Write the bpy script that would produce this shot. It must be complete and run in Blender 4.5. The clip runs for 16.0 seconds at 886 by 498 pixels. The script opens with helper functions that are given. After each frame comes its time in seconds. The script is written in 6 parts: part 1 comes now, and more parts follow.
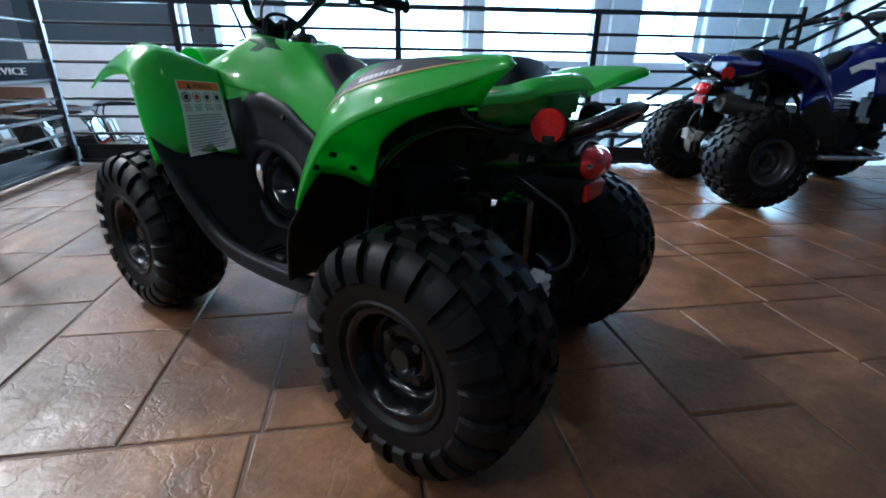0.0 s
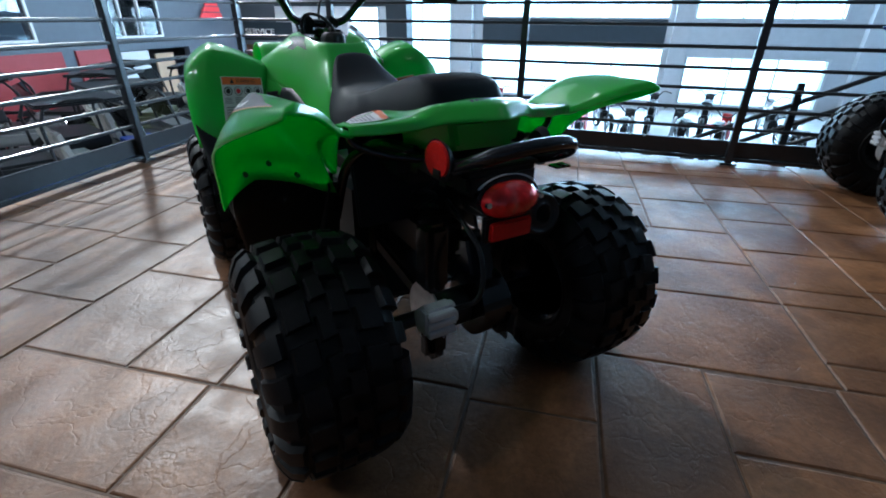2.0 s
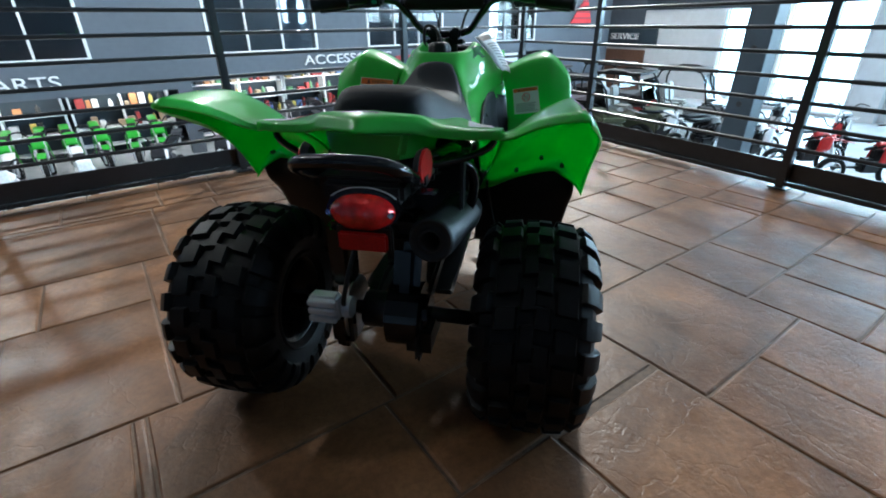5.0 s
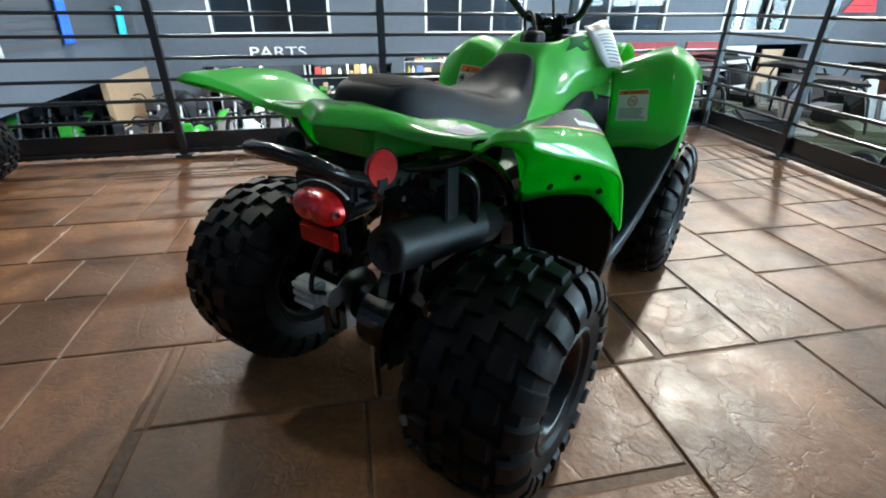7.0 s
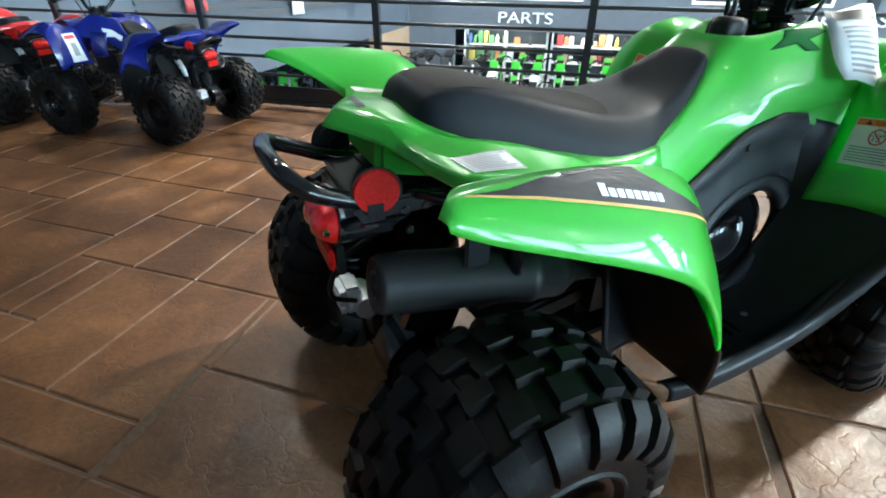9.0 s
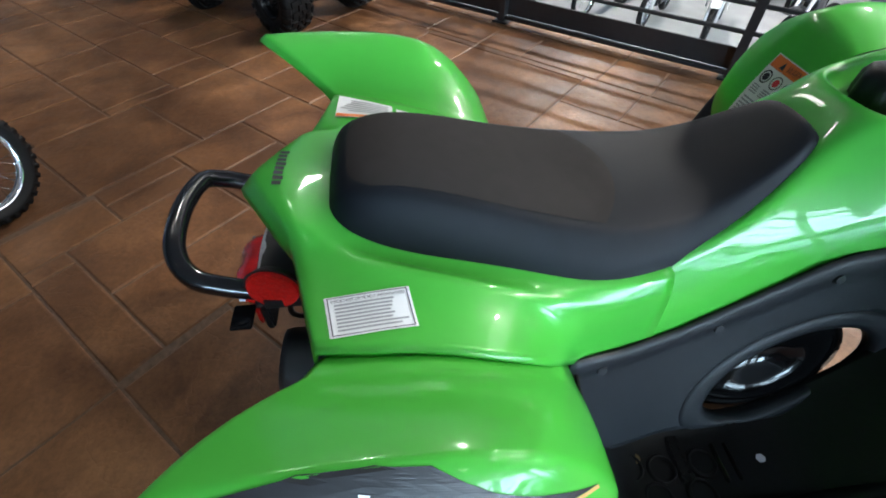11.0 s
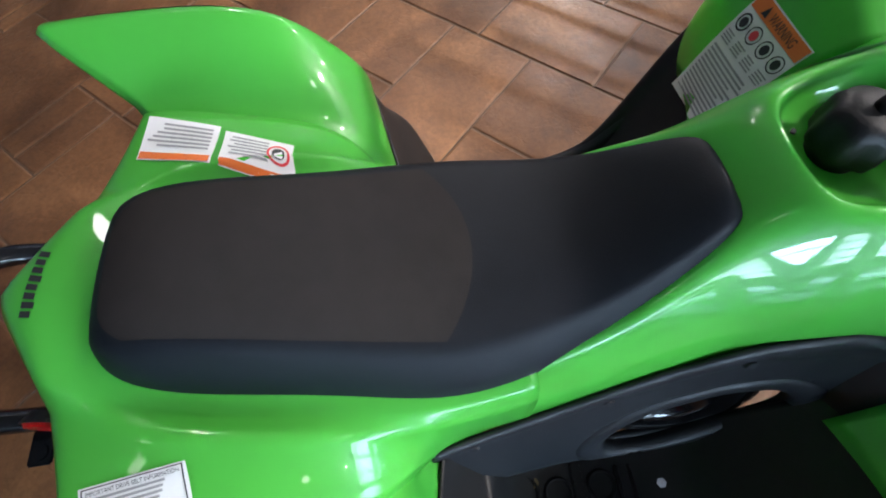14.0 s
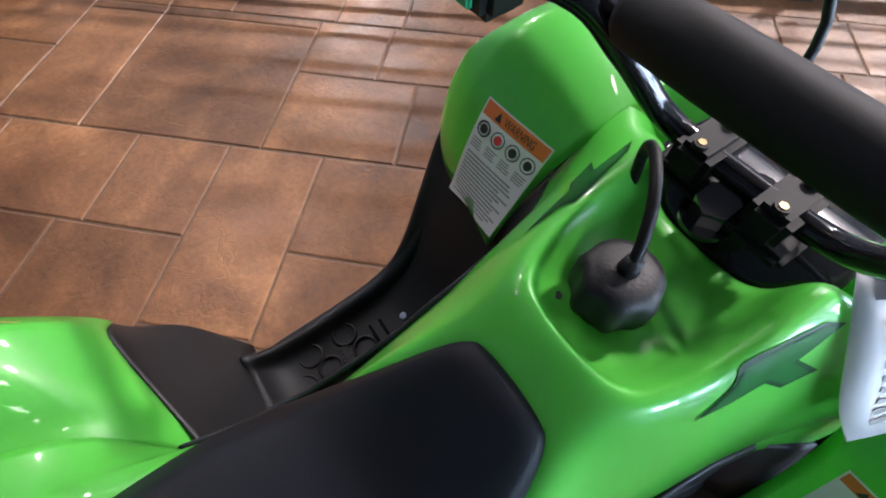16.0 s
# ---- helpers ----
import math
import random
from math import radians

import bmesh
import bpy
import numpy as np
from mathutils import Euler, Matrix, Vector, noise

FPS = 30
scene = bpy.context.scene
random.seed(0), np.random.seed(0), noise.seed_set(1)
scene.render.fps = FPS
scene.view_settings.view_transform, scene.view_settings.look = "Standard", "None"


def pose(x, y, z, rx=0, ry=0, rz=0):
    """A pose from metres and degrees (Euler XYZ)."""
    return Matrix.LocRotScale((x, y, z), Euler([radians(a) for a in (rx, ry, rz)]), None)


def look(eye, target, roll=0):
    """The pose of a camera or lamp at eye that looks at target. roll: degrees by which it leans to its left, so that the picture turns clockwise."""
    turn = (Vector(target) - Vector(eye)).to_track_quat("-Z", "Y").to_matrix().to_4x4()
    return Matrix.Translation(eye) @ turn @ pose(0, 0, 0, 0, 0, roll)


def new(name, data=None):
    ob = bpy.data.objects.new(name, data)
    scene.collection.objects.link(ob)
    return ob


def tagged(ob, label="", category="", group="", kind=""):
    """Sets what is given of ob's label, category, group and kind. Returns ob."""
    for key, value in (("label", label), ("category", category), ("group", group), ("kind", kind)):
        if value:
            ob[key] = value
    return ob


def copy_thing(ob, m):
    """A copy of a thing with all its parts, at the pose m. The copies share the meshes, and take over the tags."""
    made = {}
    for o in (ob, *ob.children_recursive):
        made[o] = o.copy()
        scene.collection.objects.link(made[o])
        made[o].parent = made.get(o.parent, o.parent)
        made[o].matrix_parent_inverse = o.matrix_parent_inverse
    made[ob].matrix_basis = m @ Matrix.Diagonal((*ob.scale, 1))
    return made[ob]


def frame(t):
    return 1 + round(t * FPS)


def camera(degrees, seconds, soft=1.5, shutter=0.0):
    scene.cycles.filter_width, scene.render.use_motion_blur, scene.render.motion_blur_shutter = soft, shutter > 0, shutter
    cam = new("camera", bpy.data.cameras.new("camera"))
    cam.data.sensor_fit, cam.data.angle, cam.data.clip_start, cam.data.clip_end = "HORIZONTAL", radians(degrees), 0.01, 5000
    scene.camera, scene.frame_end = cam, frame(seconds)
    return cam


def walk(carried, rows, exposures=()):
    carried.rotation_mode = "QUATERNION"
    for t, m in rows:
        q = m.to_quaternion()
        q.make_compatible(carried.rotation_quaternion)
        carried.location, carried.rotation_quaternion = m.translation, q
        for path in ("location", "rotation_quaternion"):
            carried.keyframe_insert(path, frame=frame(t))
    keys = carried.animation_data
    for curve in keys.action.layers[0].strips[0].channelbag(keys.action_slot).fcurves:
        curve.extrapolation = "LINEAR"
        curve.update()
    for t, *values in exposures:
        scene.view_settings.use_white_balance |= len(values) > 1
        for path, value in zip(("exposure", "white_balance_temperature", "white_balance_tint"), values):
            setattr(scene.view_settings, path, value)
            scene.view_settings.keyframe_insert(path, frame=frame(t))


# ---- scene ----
cam = camera(87.7, 16.0, 1.9)

PATH = [
    (0, (-0.876, -0.413, 0.699), (0.637, 0.659, -0.05), 1.0),
    (0.5, (-0.829, -0.489, 0.732), (0.531, 0.743, -0.064), 1.1),
    (1, (-0.721, -0.588, 0.757), (0.484, 0.765, -0.09), 1.3),
    (1.5, (-0.612, -0.676, 0.77), (0.455, 0.78, -0.093), 1.2),
    (2, (-0.474, -0.715, 0.806), (0.465, 0.806, -0.092), 0.5),
    (2.5, (-0.348, -0.741, 0.816), (0.404, 0.855, -0.126), -0.5),
    (3, (-0.212, -0.792, 0.824), (0.349, 0.875, -0.129), -1.8),
    (3.5, (-0.079, -0.843, 0.824), (0.25, 0.901, -0.098), -2.5),
    (4, (0.037, -0.879, 0.829), (0.13, 0.913, -0.055), -1.6),
    (4.5, (0.172, -0.874, 0.821), (0.05, 0.919, -0.058), -1.2),
    (7, (0.601, -0.614, 0.825), (-0.384, 0.855, -0.108), 0.4),
    (7.5, (0.645, -0.531, 0.827), (-0.531, 0.793, -0.103), -0.1),
    (8, (0.65, -0.432, 0.824), (-0.679, 0.721, -0.128), 0.6),
    (8.5, (0.636, -0.344, 0.826), (-0.795, 0.643, -0.163), 0.6),
    (9, (0.649, -0.26, 0.843), (-0.862, 0.533, -0.2), 0.5),
    (11.5, (0.448, 0.115, 1.049), (-0.846, 0.178, -0.474), -1.7),
    (12, (0.419, 0.149, 1.071), (-0.798, 0.068, -0.514), -5.7),
    (12.5, (0.364, 0.157, 1.08), (-0.764, 0.031, -0.567), -7.5),
    (13, (0.306, 0.165, 1.076), (-0.726, 0.073, -0.635), -7.7),
    (13.5, (0.262, 0.224, 1.072), (-0.677, 0.204, -0.694), -7.1),
    (14, (0.236, 0.301, 1.071), (-0.651, 0.376, -0.72), -4.7),
    (14.5, (0.218, 0.321, 1.072), (-0.649, 0.527, -0.719), -0.4),
    (15, (0.181, 0.388, 1.072), (-0.669, 0.738, -0.704), 1.2),
    (15.5, (0.133, 0.449, 1.071), (-0.719, 0.906, -0.68), -0.2),
    (16, (0.073, 0.494, 1.074), (-0.759, 1.056, -0.656), -1.2),
]
# the clip's camera lifts its exposure and loses its blue cast on the way round
EXPOSURES = [(0, -0.34, 5350, 6), (1.5, -0.44, 5350, 6), (2.5, -0.52, 5300, 3), (3.5, -0.5, 5350, 3), (4.7, -0.32, 5650, 2), (7.0, 0.04, 6250, 4), (9.0, 0.44, 6200, 2), (11.5, 0.10, 6300, 12), (14.5, 0.25, 6250, 17), (16.0, 0.42, 6250, 22)]
walk(cam, [(t, look(eye, target, roll)) for t, eye, target, roll in PATH], EXPOSURES)

# ---- world, sun and large lights ----
world = bpy.data.worlds.new("world")
scene.world = world
world.use_nodes = True
wn, wl = world.node_tree.nodes, world.node_tree.links
sky = wn.new("ShaderNodeTexSky")
sky.sky_type, sky.sun_disc = "NISHITA", False
sky.sun_elevation, sky.sun_rotation = radians(38), radians(0)
wl.new(sky.outputs[0], wn["Background"].inputs[0])
wn["Background"].inputs[1].default_value = 0.12


def sun_lamp(azimuth, elevation, strength, angle, colour):
    data = bpy.data.lights.new("sun", "SUN")
    data.energy, data.angle, data.color = strength, radians(angle), colour
    ob = new("sun", data)
    d = Vector((math.sin(azimuth) * math.cos(elevation), math.cos(azimuth) * math.cos(elevation), math.sin(elevation)))
    ob.matrix_world = look(d * 20, (0, 0, 0))
    return ob


def area_lamp(name, at, target, w, h, power, colour):
    data = bpy.data.lights.new(name, "AREA")
    data.shape, data.size, data.size_y, data.energy, data.color = "RECTANGLE", w, h, power, colour
    ob = new(name, data)
    ob.matrix_world = look(at, target)
    return ob


SUN = sun_lamp(radians(0), radians(38), 4.0, 3.0, (1.0, 0.93, 0.84))

# plan of the hall: the two balcony edges meet at CORNER
CORNER = Vector((0.245, 3.512, 0))
AL, AR = radians(47.2), radians(-50.5)
DL, DR = Vector((math.cos(AL), math.sin(AL), 0)), Vector((math.cos(AR), math.sin(AR), 0))
NL, NR = Vector((-DL.y, DL.x, 0)), Vector((-DR.y, DR.x, 0))
UP = Vector((0, 0, 1))
LOW = -2.4        # lower showroom floor
CEIL = 6.4
WALL_A = 13.6     # counter wall, along NL
WALL_F = 20.3     # window front, along NR
K = 1.45          # size of one bay unit on the far walls


def hz(z):
    """Height on the far walls, in bays about eye level."""
    return 0.8 + (z - 0.8) * K


# unseen fill lamps added over the hall: x, y, power tuned to floor brightness
FILL_BAYS = [(-3.6, -1.2, 15), (1.8, -2.4, 1), (-3.5, 5.6, 125), (1.6, 4.6, 14), (4.2, 3.2, 6), (-8.5, 4.5, 620), (-4.0, 9.5, 600), (3.0, 15.0, 430), (10.0, 8.0, 430), (-4.9, 0.3, 110), (4.0, 21.0, 430)]


# ---- materials ----
def mat(name, colour, rough=0.5, metal=0.0, vary=0.12, scale=30.0, bump=0.0, bscale=None, coat=0.0, spec=0.5, rvary=0.0, big=0.0, bigscale=3.0, object_coords=True):
    m = bpy.data.materials.new(name)
    m.use_nodes = True
    n, l = m.node_tree.nodes, m.node_tree.links
    b = n["Principled BSDF"]
    b.inputs["Roughness"].default_value, b.inputs["Metallic"].default_value = rough, metal
    b.inputs["Coat Weight"].default_value, b.inputs["Specular IOR Level"].default_value = coat, spec
    b.inputs["Coat Roughness"].default_value = 0.06
    tc = n.new("ShaderNodeTexCoord")
    tex = n.new("ShaderNodeTexNoise")
    tex.inputs["Scale"].default_value, tex.inputs["Detail"].default_value = scale, 6
    l.new(tc.outputs["Object"], tex.inputs["Vector"])
    ramp = n.new("ShaderNodeMapRange")
    ramp.inputs["From Min"].default_value, ramp.inputs["From Max"].default_value = 0.3, 0.7
    ramp.inputs["To Min"].default_value, ramp.inputs["To Max"].default_value = 1 - vary, 1 + vary
    l.new(tex.outputs["Fac"], ramp.inputs["Value"])
    mul = n.new("ShaderNodeMix")
    mul.data_type, mul.blend_type = "RGBA", "MULTIPLY"
    mul.inputs["Factor"].default_value = 1.0
    mul.inputs["A"].default_value = (*colour, 1)
    l.new(ramp.outputs["Result"], mul.inputs["B"])
    out = mul.outputs["Result"]
    if big:
        t2 = n.new("ShaderNodeTexNoise")
        t2.inputs["Scale"].default_value, t2.inputs["Detail"].default_value = bigscale, 4
        l.new(tc.outputs["Object"], t2.inputs["Vector"])
        r2 = n.new("ShaderNodeMapRange")
        r2.inputs["From Min"].default_value, r2.inputs["From Max"].default_value = 0.3, 0.7
        r2.inputs["To Min"].default_value, r2.inputs["To Max"].default_value = 1 - big, 1 + big
        l.new(t2.outputs["Fac"], r2.inputs["Value"])
        m2 = n.new("ShaderNodeMix")
        m2.data_type, m2.blend_type = "RGBA", "MULTIPLY"
        m2.inputs["Factor"].default_value = 1.0
        l.new(out, m2.inputs["A"])
        l.new(r2.outputs["Result"], m2.inputs["B"])
        out = m2.outputs["Result"]
    l.new(out, b.inputs["Base Color"])
    if rvary:
        r3 = n.new("ShaderNodeMapRange")
        r3.inputs["To Min"].default_value, r3.inputs["To Max"].default_value = max(0.02, rough - rvary), rough + rvary
        l.new(tex.outputs["Fac"], r3.inputs["Value"])
        l.new(r3.outputs["Result"], b.inputs["Roughness"])
    if bump:
        t4 = n.new("ShaderNodeTexNoise")
        t4.inputs["Scale"].default_value, t4.inputs["Detail"].default_value = bscale or scale, 5
        l.new(tc.outputs["Object"], t4.inputs["Vector"])
        bp = n.new("ShaderNodeBump")
        bp.inputs["Strength"].default_value, bp.inputs["Distance"].default_value = bump, 0.004
        l.new(t4.outputs["Fac"], bp.inputs["Height"])
        l.new(bp.outputs["Normal"], b.inputs["Normal"])
    return m


def glow(name, colour, strength):
    m = bpy.data.materials.new(name)
    m.use_nodes = True
    n, l = m.node_tree.nodes, m.node_tree.links
    e = n.new("ShaderNodeEmission")
    e.inputs["Color"].default_value, e.inputs["Strength"].default_value = (*colour, 1), strength
    l.new(e.outputs[0], n["Material Output"].inputs[0])
    return m


def clear(name, tint, rough=0.02, alpha_mix=0.85):
    m = bpy.data.materials.new(name)
    m.use_nodes = True
    n, l = m.node_tree.nodes, m.node_tree.links
    tr, gl, mx = n.new("ShaderNodeBsdfTransparent"), n.new("ShaderNodeBsdfGlossy"), n.new("ShaderNodeMixShader")
    tr.inputs["Color"].default_value = (*tint, 1)
    gl.inputs["Roughness"].default_value = rough
    fr = n.new("ShaderNodeFresnel")
    fr.inputs["IOR"].default_value = 1.45
    l.new(fr.outputs[0], mx.inputs[0]), l.new(tr.outputs[0], mx.inputs[1]), l.new(gl.outputs[0], mx.inputs[2])
    l.new(mx.outputs[0], n["Material Output"].inputs[0])
    return m


GREEN = mat("green_plastic", (0.092, 0.52, 0.064), 0.32, vary=0.02, scale=60, coat=0.9, spec=0.3, big=0.03, bigscale=2)
GREEN.node_tree.nodes["Principled BSDF"].inputs["Coat Roughness"].default_value = 0.035


def translucent(m, colour, share):
    """Thin moulded plastic: part of the light passes through the shell."""
    n, l = m.node_tree.nodes, m.node_tree.links
    tr, mx = n.new("ShaderNodeBsdfTranslucent"), n.new("ShaderNodeMixShader")
    tr.inputs["Color"].default_value = (*colour, 1)
    mx.inputs[0].default_value = share
    l.new(n["Principled BSDF"].outputs[0], mx.inputs[1]), l.new(tr.outputs[0], mx.inputs[2])
    l.new(mx.outputs[0], n["Material Output"].inputs[0])


translucent(GREEN, (0.10, 0.78, 0.09), 0.34)
BLUE = mat("blue_plastic", (0.005, 0.012, 0.15), 0.25, vary=0.03, scale=60, coat=0.5)
BLACK_PLASTIC = mat("black_plastic", (0.0085, 0.0087, 0.0094), 0.45, spec=0.26, vary=0.15, scale=90, bump=0.1, bscale=400)
HOUSING_BLACK = mat("housing_black", (0.003, 0.003, 0.0033), 0.09, spec=0.26, vary=0.1, scale=50)
GREY_PLASTIC = mat("grey_plastic", (0.0085, 0.0105, 0.0135), 0.45, spec=0.3, vary=0.1, scale=60, bump=0.12, bscale=500)
BLACK_MATTE = mat("black_matte_metal", (0.006, 0.006, 0.0065), 0.6, vary=0.15, scale=80, spec=0.2)
BLACK_GLOSS = mat("black_enamel", (0.007, 0.007, 0.008), 0.14, spec=0.4, vary=0.1, scale=50, coat=0.2)
BLACK_SATIN = mat("black_satin_metal", (0.014, 0.014, 0.015), 0.35, 0.3, vary=0.15, scale=60)
RUBBER = mat("tyre_rubber", (0.004, 0.004, 0.0044), 0.5, spec=0.20, vary=0.25, scale=25, bump=0.15, bscale=160, big=0.15, bigscale=6)
VINYL = mat("seat_vinyl", (0.0066, 0.0080, 0.0112), 0.55, vary=0.08, scale=40, bump=0.12, bscale=700, rvary=0.05, spec=0.16)
VINYL_GREY = mat("seat_vinyl_grey", (0.0215, 0.0182, 0.0172), 0.75, spec=0.14, vary=0.08, scale=40, bump=0.16, bscale=900)
FOAM = mat("bar_pad_cloth", (0.006, 0.006, 0.0065), 0.62, spec=0.22, vary=0.1, scale=80, bump=0.06, bscale=900)
STEEL = mat("machined_aluminium", (0.62, 0.63, 0.65), 0.28, 1.0, vary=0.15, scale=40, bump=0.05)
CAST_ALU = mat("cast_aluminium", (0.62, 0.63, 0.65), 0.45, 0.35, vary=0.08, scale=60)
CHROME = mat("bright_metal", (0.8, 0.81, 0.83), 0.12, 1.0, vary=0.05)
BRASS = mat("yellow_zinc", (0.22, 0.16, 0.08), 0.45, 1.0)
RED_LENS = mat("red_lens", (0.80, 0.010, 0.010), 0.12, metal=0.3, vary=0.5, scale=35, bump=0.7, bscale=90, coat=1.0)
RED_REFLECT = mat("red_reflector", (0.50, 0.010, 0.008), 0.3, spec=0.2, vary=0.25, scale=300, bump=0.3, bscale=500, coat=0.12)
RIM_BLACK = mat("black_rim_enamel", (0.0035, 0.0035, 0.004), 0.2, spec=0.32, vary=0.1, scale=50)
WHITE_LABEL = mat("white_label", (0.75, 0.76, 0.76), 0.4, vary=0.03)
ORANGE = mat("orange_print", (0.75, 0.17, 0.03), 0.4, vary=0.03)
RED_PRINT = mat("red_print", (0.7, 0.05, 0.06), 0.4, vary=0.03)
INK = mat("ink_black", (0.02, 0.02, 0.022), 0.4, vary=0.03)
INK_GREY = mat("ink_grey", (0.3, 0.31, 0.32), 0.5, vary=0.05)
INK_GREEN = mat("dark_green_print", (0.012, 0.05, 0.02), 0.3, spec=0.08, vary=0.05)
EMBLEM_GREEN = mat("deep_green_print", (0.012, 0.09, 0.022), 0.3, spec=0.08, vary=0.05)
GOLD = mat("gold_print", (0.6, 0.36, 0.12), 0.35, vary=0.05)
PAPER = mat("paper_tag", (0.78, 0.79, 0.8), 0.6, vary=0.03)
CAP_PLASTIC = mat("fuel_cap_plastic", (0.007, 0.007, 0.0075), 0.5, spec=0.28, vary=0.15, scale=80, bump=0.15, bscale=300)
SWITCH_GREEN = mat("green_switch", (0.01, 0.3, 0.14), 0.4, vary=0.05)
MUFFLER = mat("muffler_black", (0.014, 0.014, 0.015), 0.5, vary=0.12, scale=50, bump=0.06, bscale=300)
RAIL_PAINT = mat("rail_black_paint", (0.016, 0.017, 0.019), 0.32, vary=0.15, scale=30, coat=0.2)
GROUT = mat("floor_joint", (0.105, 0.067, 0.045), 0.6, spec=0.2, vary=0.3, scale=60, bump=0.3, bscale=90)
WALL_GREY = mat("blue_grey_wall", (0.085, 0.10, 0.125), 0.6, vary=0.05, scale=6, big=0.06, bigscale=0.4)
WALL_WHITE = mat("white_plaster", (0.58, 0.60, 0.63), 0.7, vary=0.04, scale=5, big=0.05, bigscale=0.5)
WALL_RED = mat("red_wall", (0.30, 0.03, 0.035), 0.6, vary=0.06, scale=5)
FASCIA = mat("dark_fascia", (0.03, 0.045, 0.06), 0.5, vary=0.06, scale=5)
TRIM_WHITE = mat("white_trim", (0.7, 0.71, 0.72), 0.5, vary=0.03)
LOWER_FLOOR = mat("pale_showroom_floor", (0.42, 0.43, 0.45), 0.25, vary=0.06, scale=3, big=0.12, bigscale=0.6)
CEILING = mat("ceiling_paint", (0.16, 0.16, 0.17), 0.8, vary=0.05, scale=3)
SIGN_WHITE = mat("sign_white", (0.7, 0.71, 0.73), 0.5, vary=0.03)
WOOD = mat("brown_door", (0.14, 0.07, 0.045), 0.5, vary=0.15, scale=12)
GOODS_TAN = mat("tan_door_paint", (0.40, 0.27, 0.17), 0.5, vary=0.06, scale=5)
OUTSIDE = glow("daylight_backdrop", (0.60, 0.84, 1.0), 14.0)
# dark tone for the unseen closing walls, keeps bounced light low
WALL_UNSEEN = mat("unseen_dark_wall", (0.09, 0.085, 0.082), 0.8, vary=0.05, scale=4)
LAMP_GLOW = glow("lamp_diffuser", (1.0, 0.95, 0.88), 6.0)
PANE = clear("window_glass", (0.93, 0.97, 1.0))


def stone_material():
    """Stamped, sealed concrete: brown with orange and dark stains, slate relief and a glossy seal."""
    m = bpy.data.materials.new("stamped_concrete")
    m.use_nodes = True
    n, l = m.node_tree.nodes, m.node_tree.links
    b = n["Principled BSDF"]
    geo = n.new("ShaderNodeNewGeometry")
    info = n.new("ShaderNodeObjectInfo")

    def tex(scale, detail, rough=0.55, dist=0.0):
        t = n.new("ShaderNodeTexNoise")
        t.inputs["Scale"].default_value, t.inputs["Detail"].default_value = scale, detail
        t.inputs["Roughness"].default_value, t.inputs["Distortion"].default_value = rough, dist
        l.new(geo.outputs["Position"], t.inputs["Vector"])
        return t.outputs["Fac"]

    def ramp(fac, stops):
        r = n.new("ShaderNodeValToRGB")
        e = r.color_ramp.elements
        e[0].position, e[0].color = stops[0][0], (*stops[0][1], 1)
        e[1].position, e[1].color = stops[-1][0], (*stops[-1][1], 1)
        for p, c in stops[1:-1]:
            e.new(p).color = (*c, 1)
        l.new(fac, r.inputs[0])
        return r.outputs[0]

    def mix(kind, fac, a, bb):
        x = n.new("ShaderNodeMix")
        x.data_type, x.blend_type = "RGBA", kind
        if isinstance(fac, float):
            x.inputs["Factor"].default_value = fac
        else:
            l.new(fac, x.inputs["Factor"])
        l.new(a, x.inputs["A"]), l.new(bb, x.inputs["B"])
        return x.outputs["Result"]

    base = ramp(tex(4.0, 8, 0.6, 0.6), [(0.3, (0.087, 0.043, 0.021)), (0.5, (0.166, 0.084, 0.040)), (0.7, (0.262, 0.138, 0.067))])
    stain = ramp(tex(1.3, 6, 0.6, 0.4), [(0.35, (0.55, 0.5, 0.48)), (0.65, (1.15, 1.1, 1.05))])
    col = mix("MULTIPLY", 1.0, base, stain)
    speck = ramp(tex(55.0, 3, 0.7), [(0.35, (0.72, 0.7, 0.68)), (0.6, (1.08, 1.08, 1.08))])
    col = mix("MULTIPLY", 0.7, col, speck)
    rnd = ramp(info.outputs["Random"], [(0.0, (0.8, 0.78, 0.78)), (1.0, (1.18, 1.15, 1.1))])
    col = mix("MULTIPLY", 1.0, col, rnd)
    l.new(col, b.inputs["Base Color"])
    rr = n.new("ShaderNodeMapRange")
    rr.inputs["From Min"].default_value, rr.inputs["From Max"].default_value = 0.3, 0.7
    rr.inputs["To Min"].default_value, rr.inputs["To Max"].default_value = 0.30, 0.50
    l.new(tex(9.0, 5), rr.inputs["Value"])
    l.new(rr.outputs["Result"], b.inputs["Roughness"])
    b.inputs["Specular IOR Level"].default_value = 0.24
    # slate relief: soft undulation, fine grain and a few thin cracks
    add = n.new("ShaderNodeMath")
    add.operation = "MULTIPLY_ADD"
    l.new(tex(14.0, 7, 0.6, 1.2), add.inputs[0])
    add.inputs[1].default_value = 1.0
    fine = n.new("ShaderNodeMath")
    fine.operation = "MULTIPLY"
    l.new(tex(80.0, 4, 0.65), fine.inputs[0])
    fine.inputs[1].default_value = 0.35
    l.new(fine.outputs[0], add.inputs[2])
    vor = n.new("ShaderNodeTexVoronoi")
    vor.feature = "DISTANCE_TO_EDGE"
    vor.inputs["Scale"].default_value = 5.0
    warp = n.new("ShaderNodeVectorMath")
    warp.operation = "MULTIPLY_ADD"
    nz = n.new("ShaderNodeTexNoise")
    nz.inputs["Scale"].default_value, nz.inputs["Detail"].default_value = 5.0, 5
    l.new(geo.outputs["Position"], nz.inputs["Vector"])
    l.new(nz.outputs["Color"], warp.inputs[0])
    warp.inputs[1].default_value = (0.5, 0.5, 0.5)
    l.new(geo.outputs["Position"], warp.inputs[2])
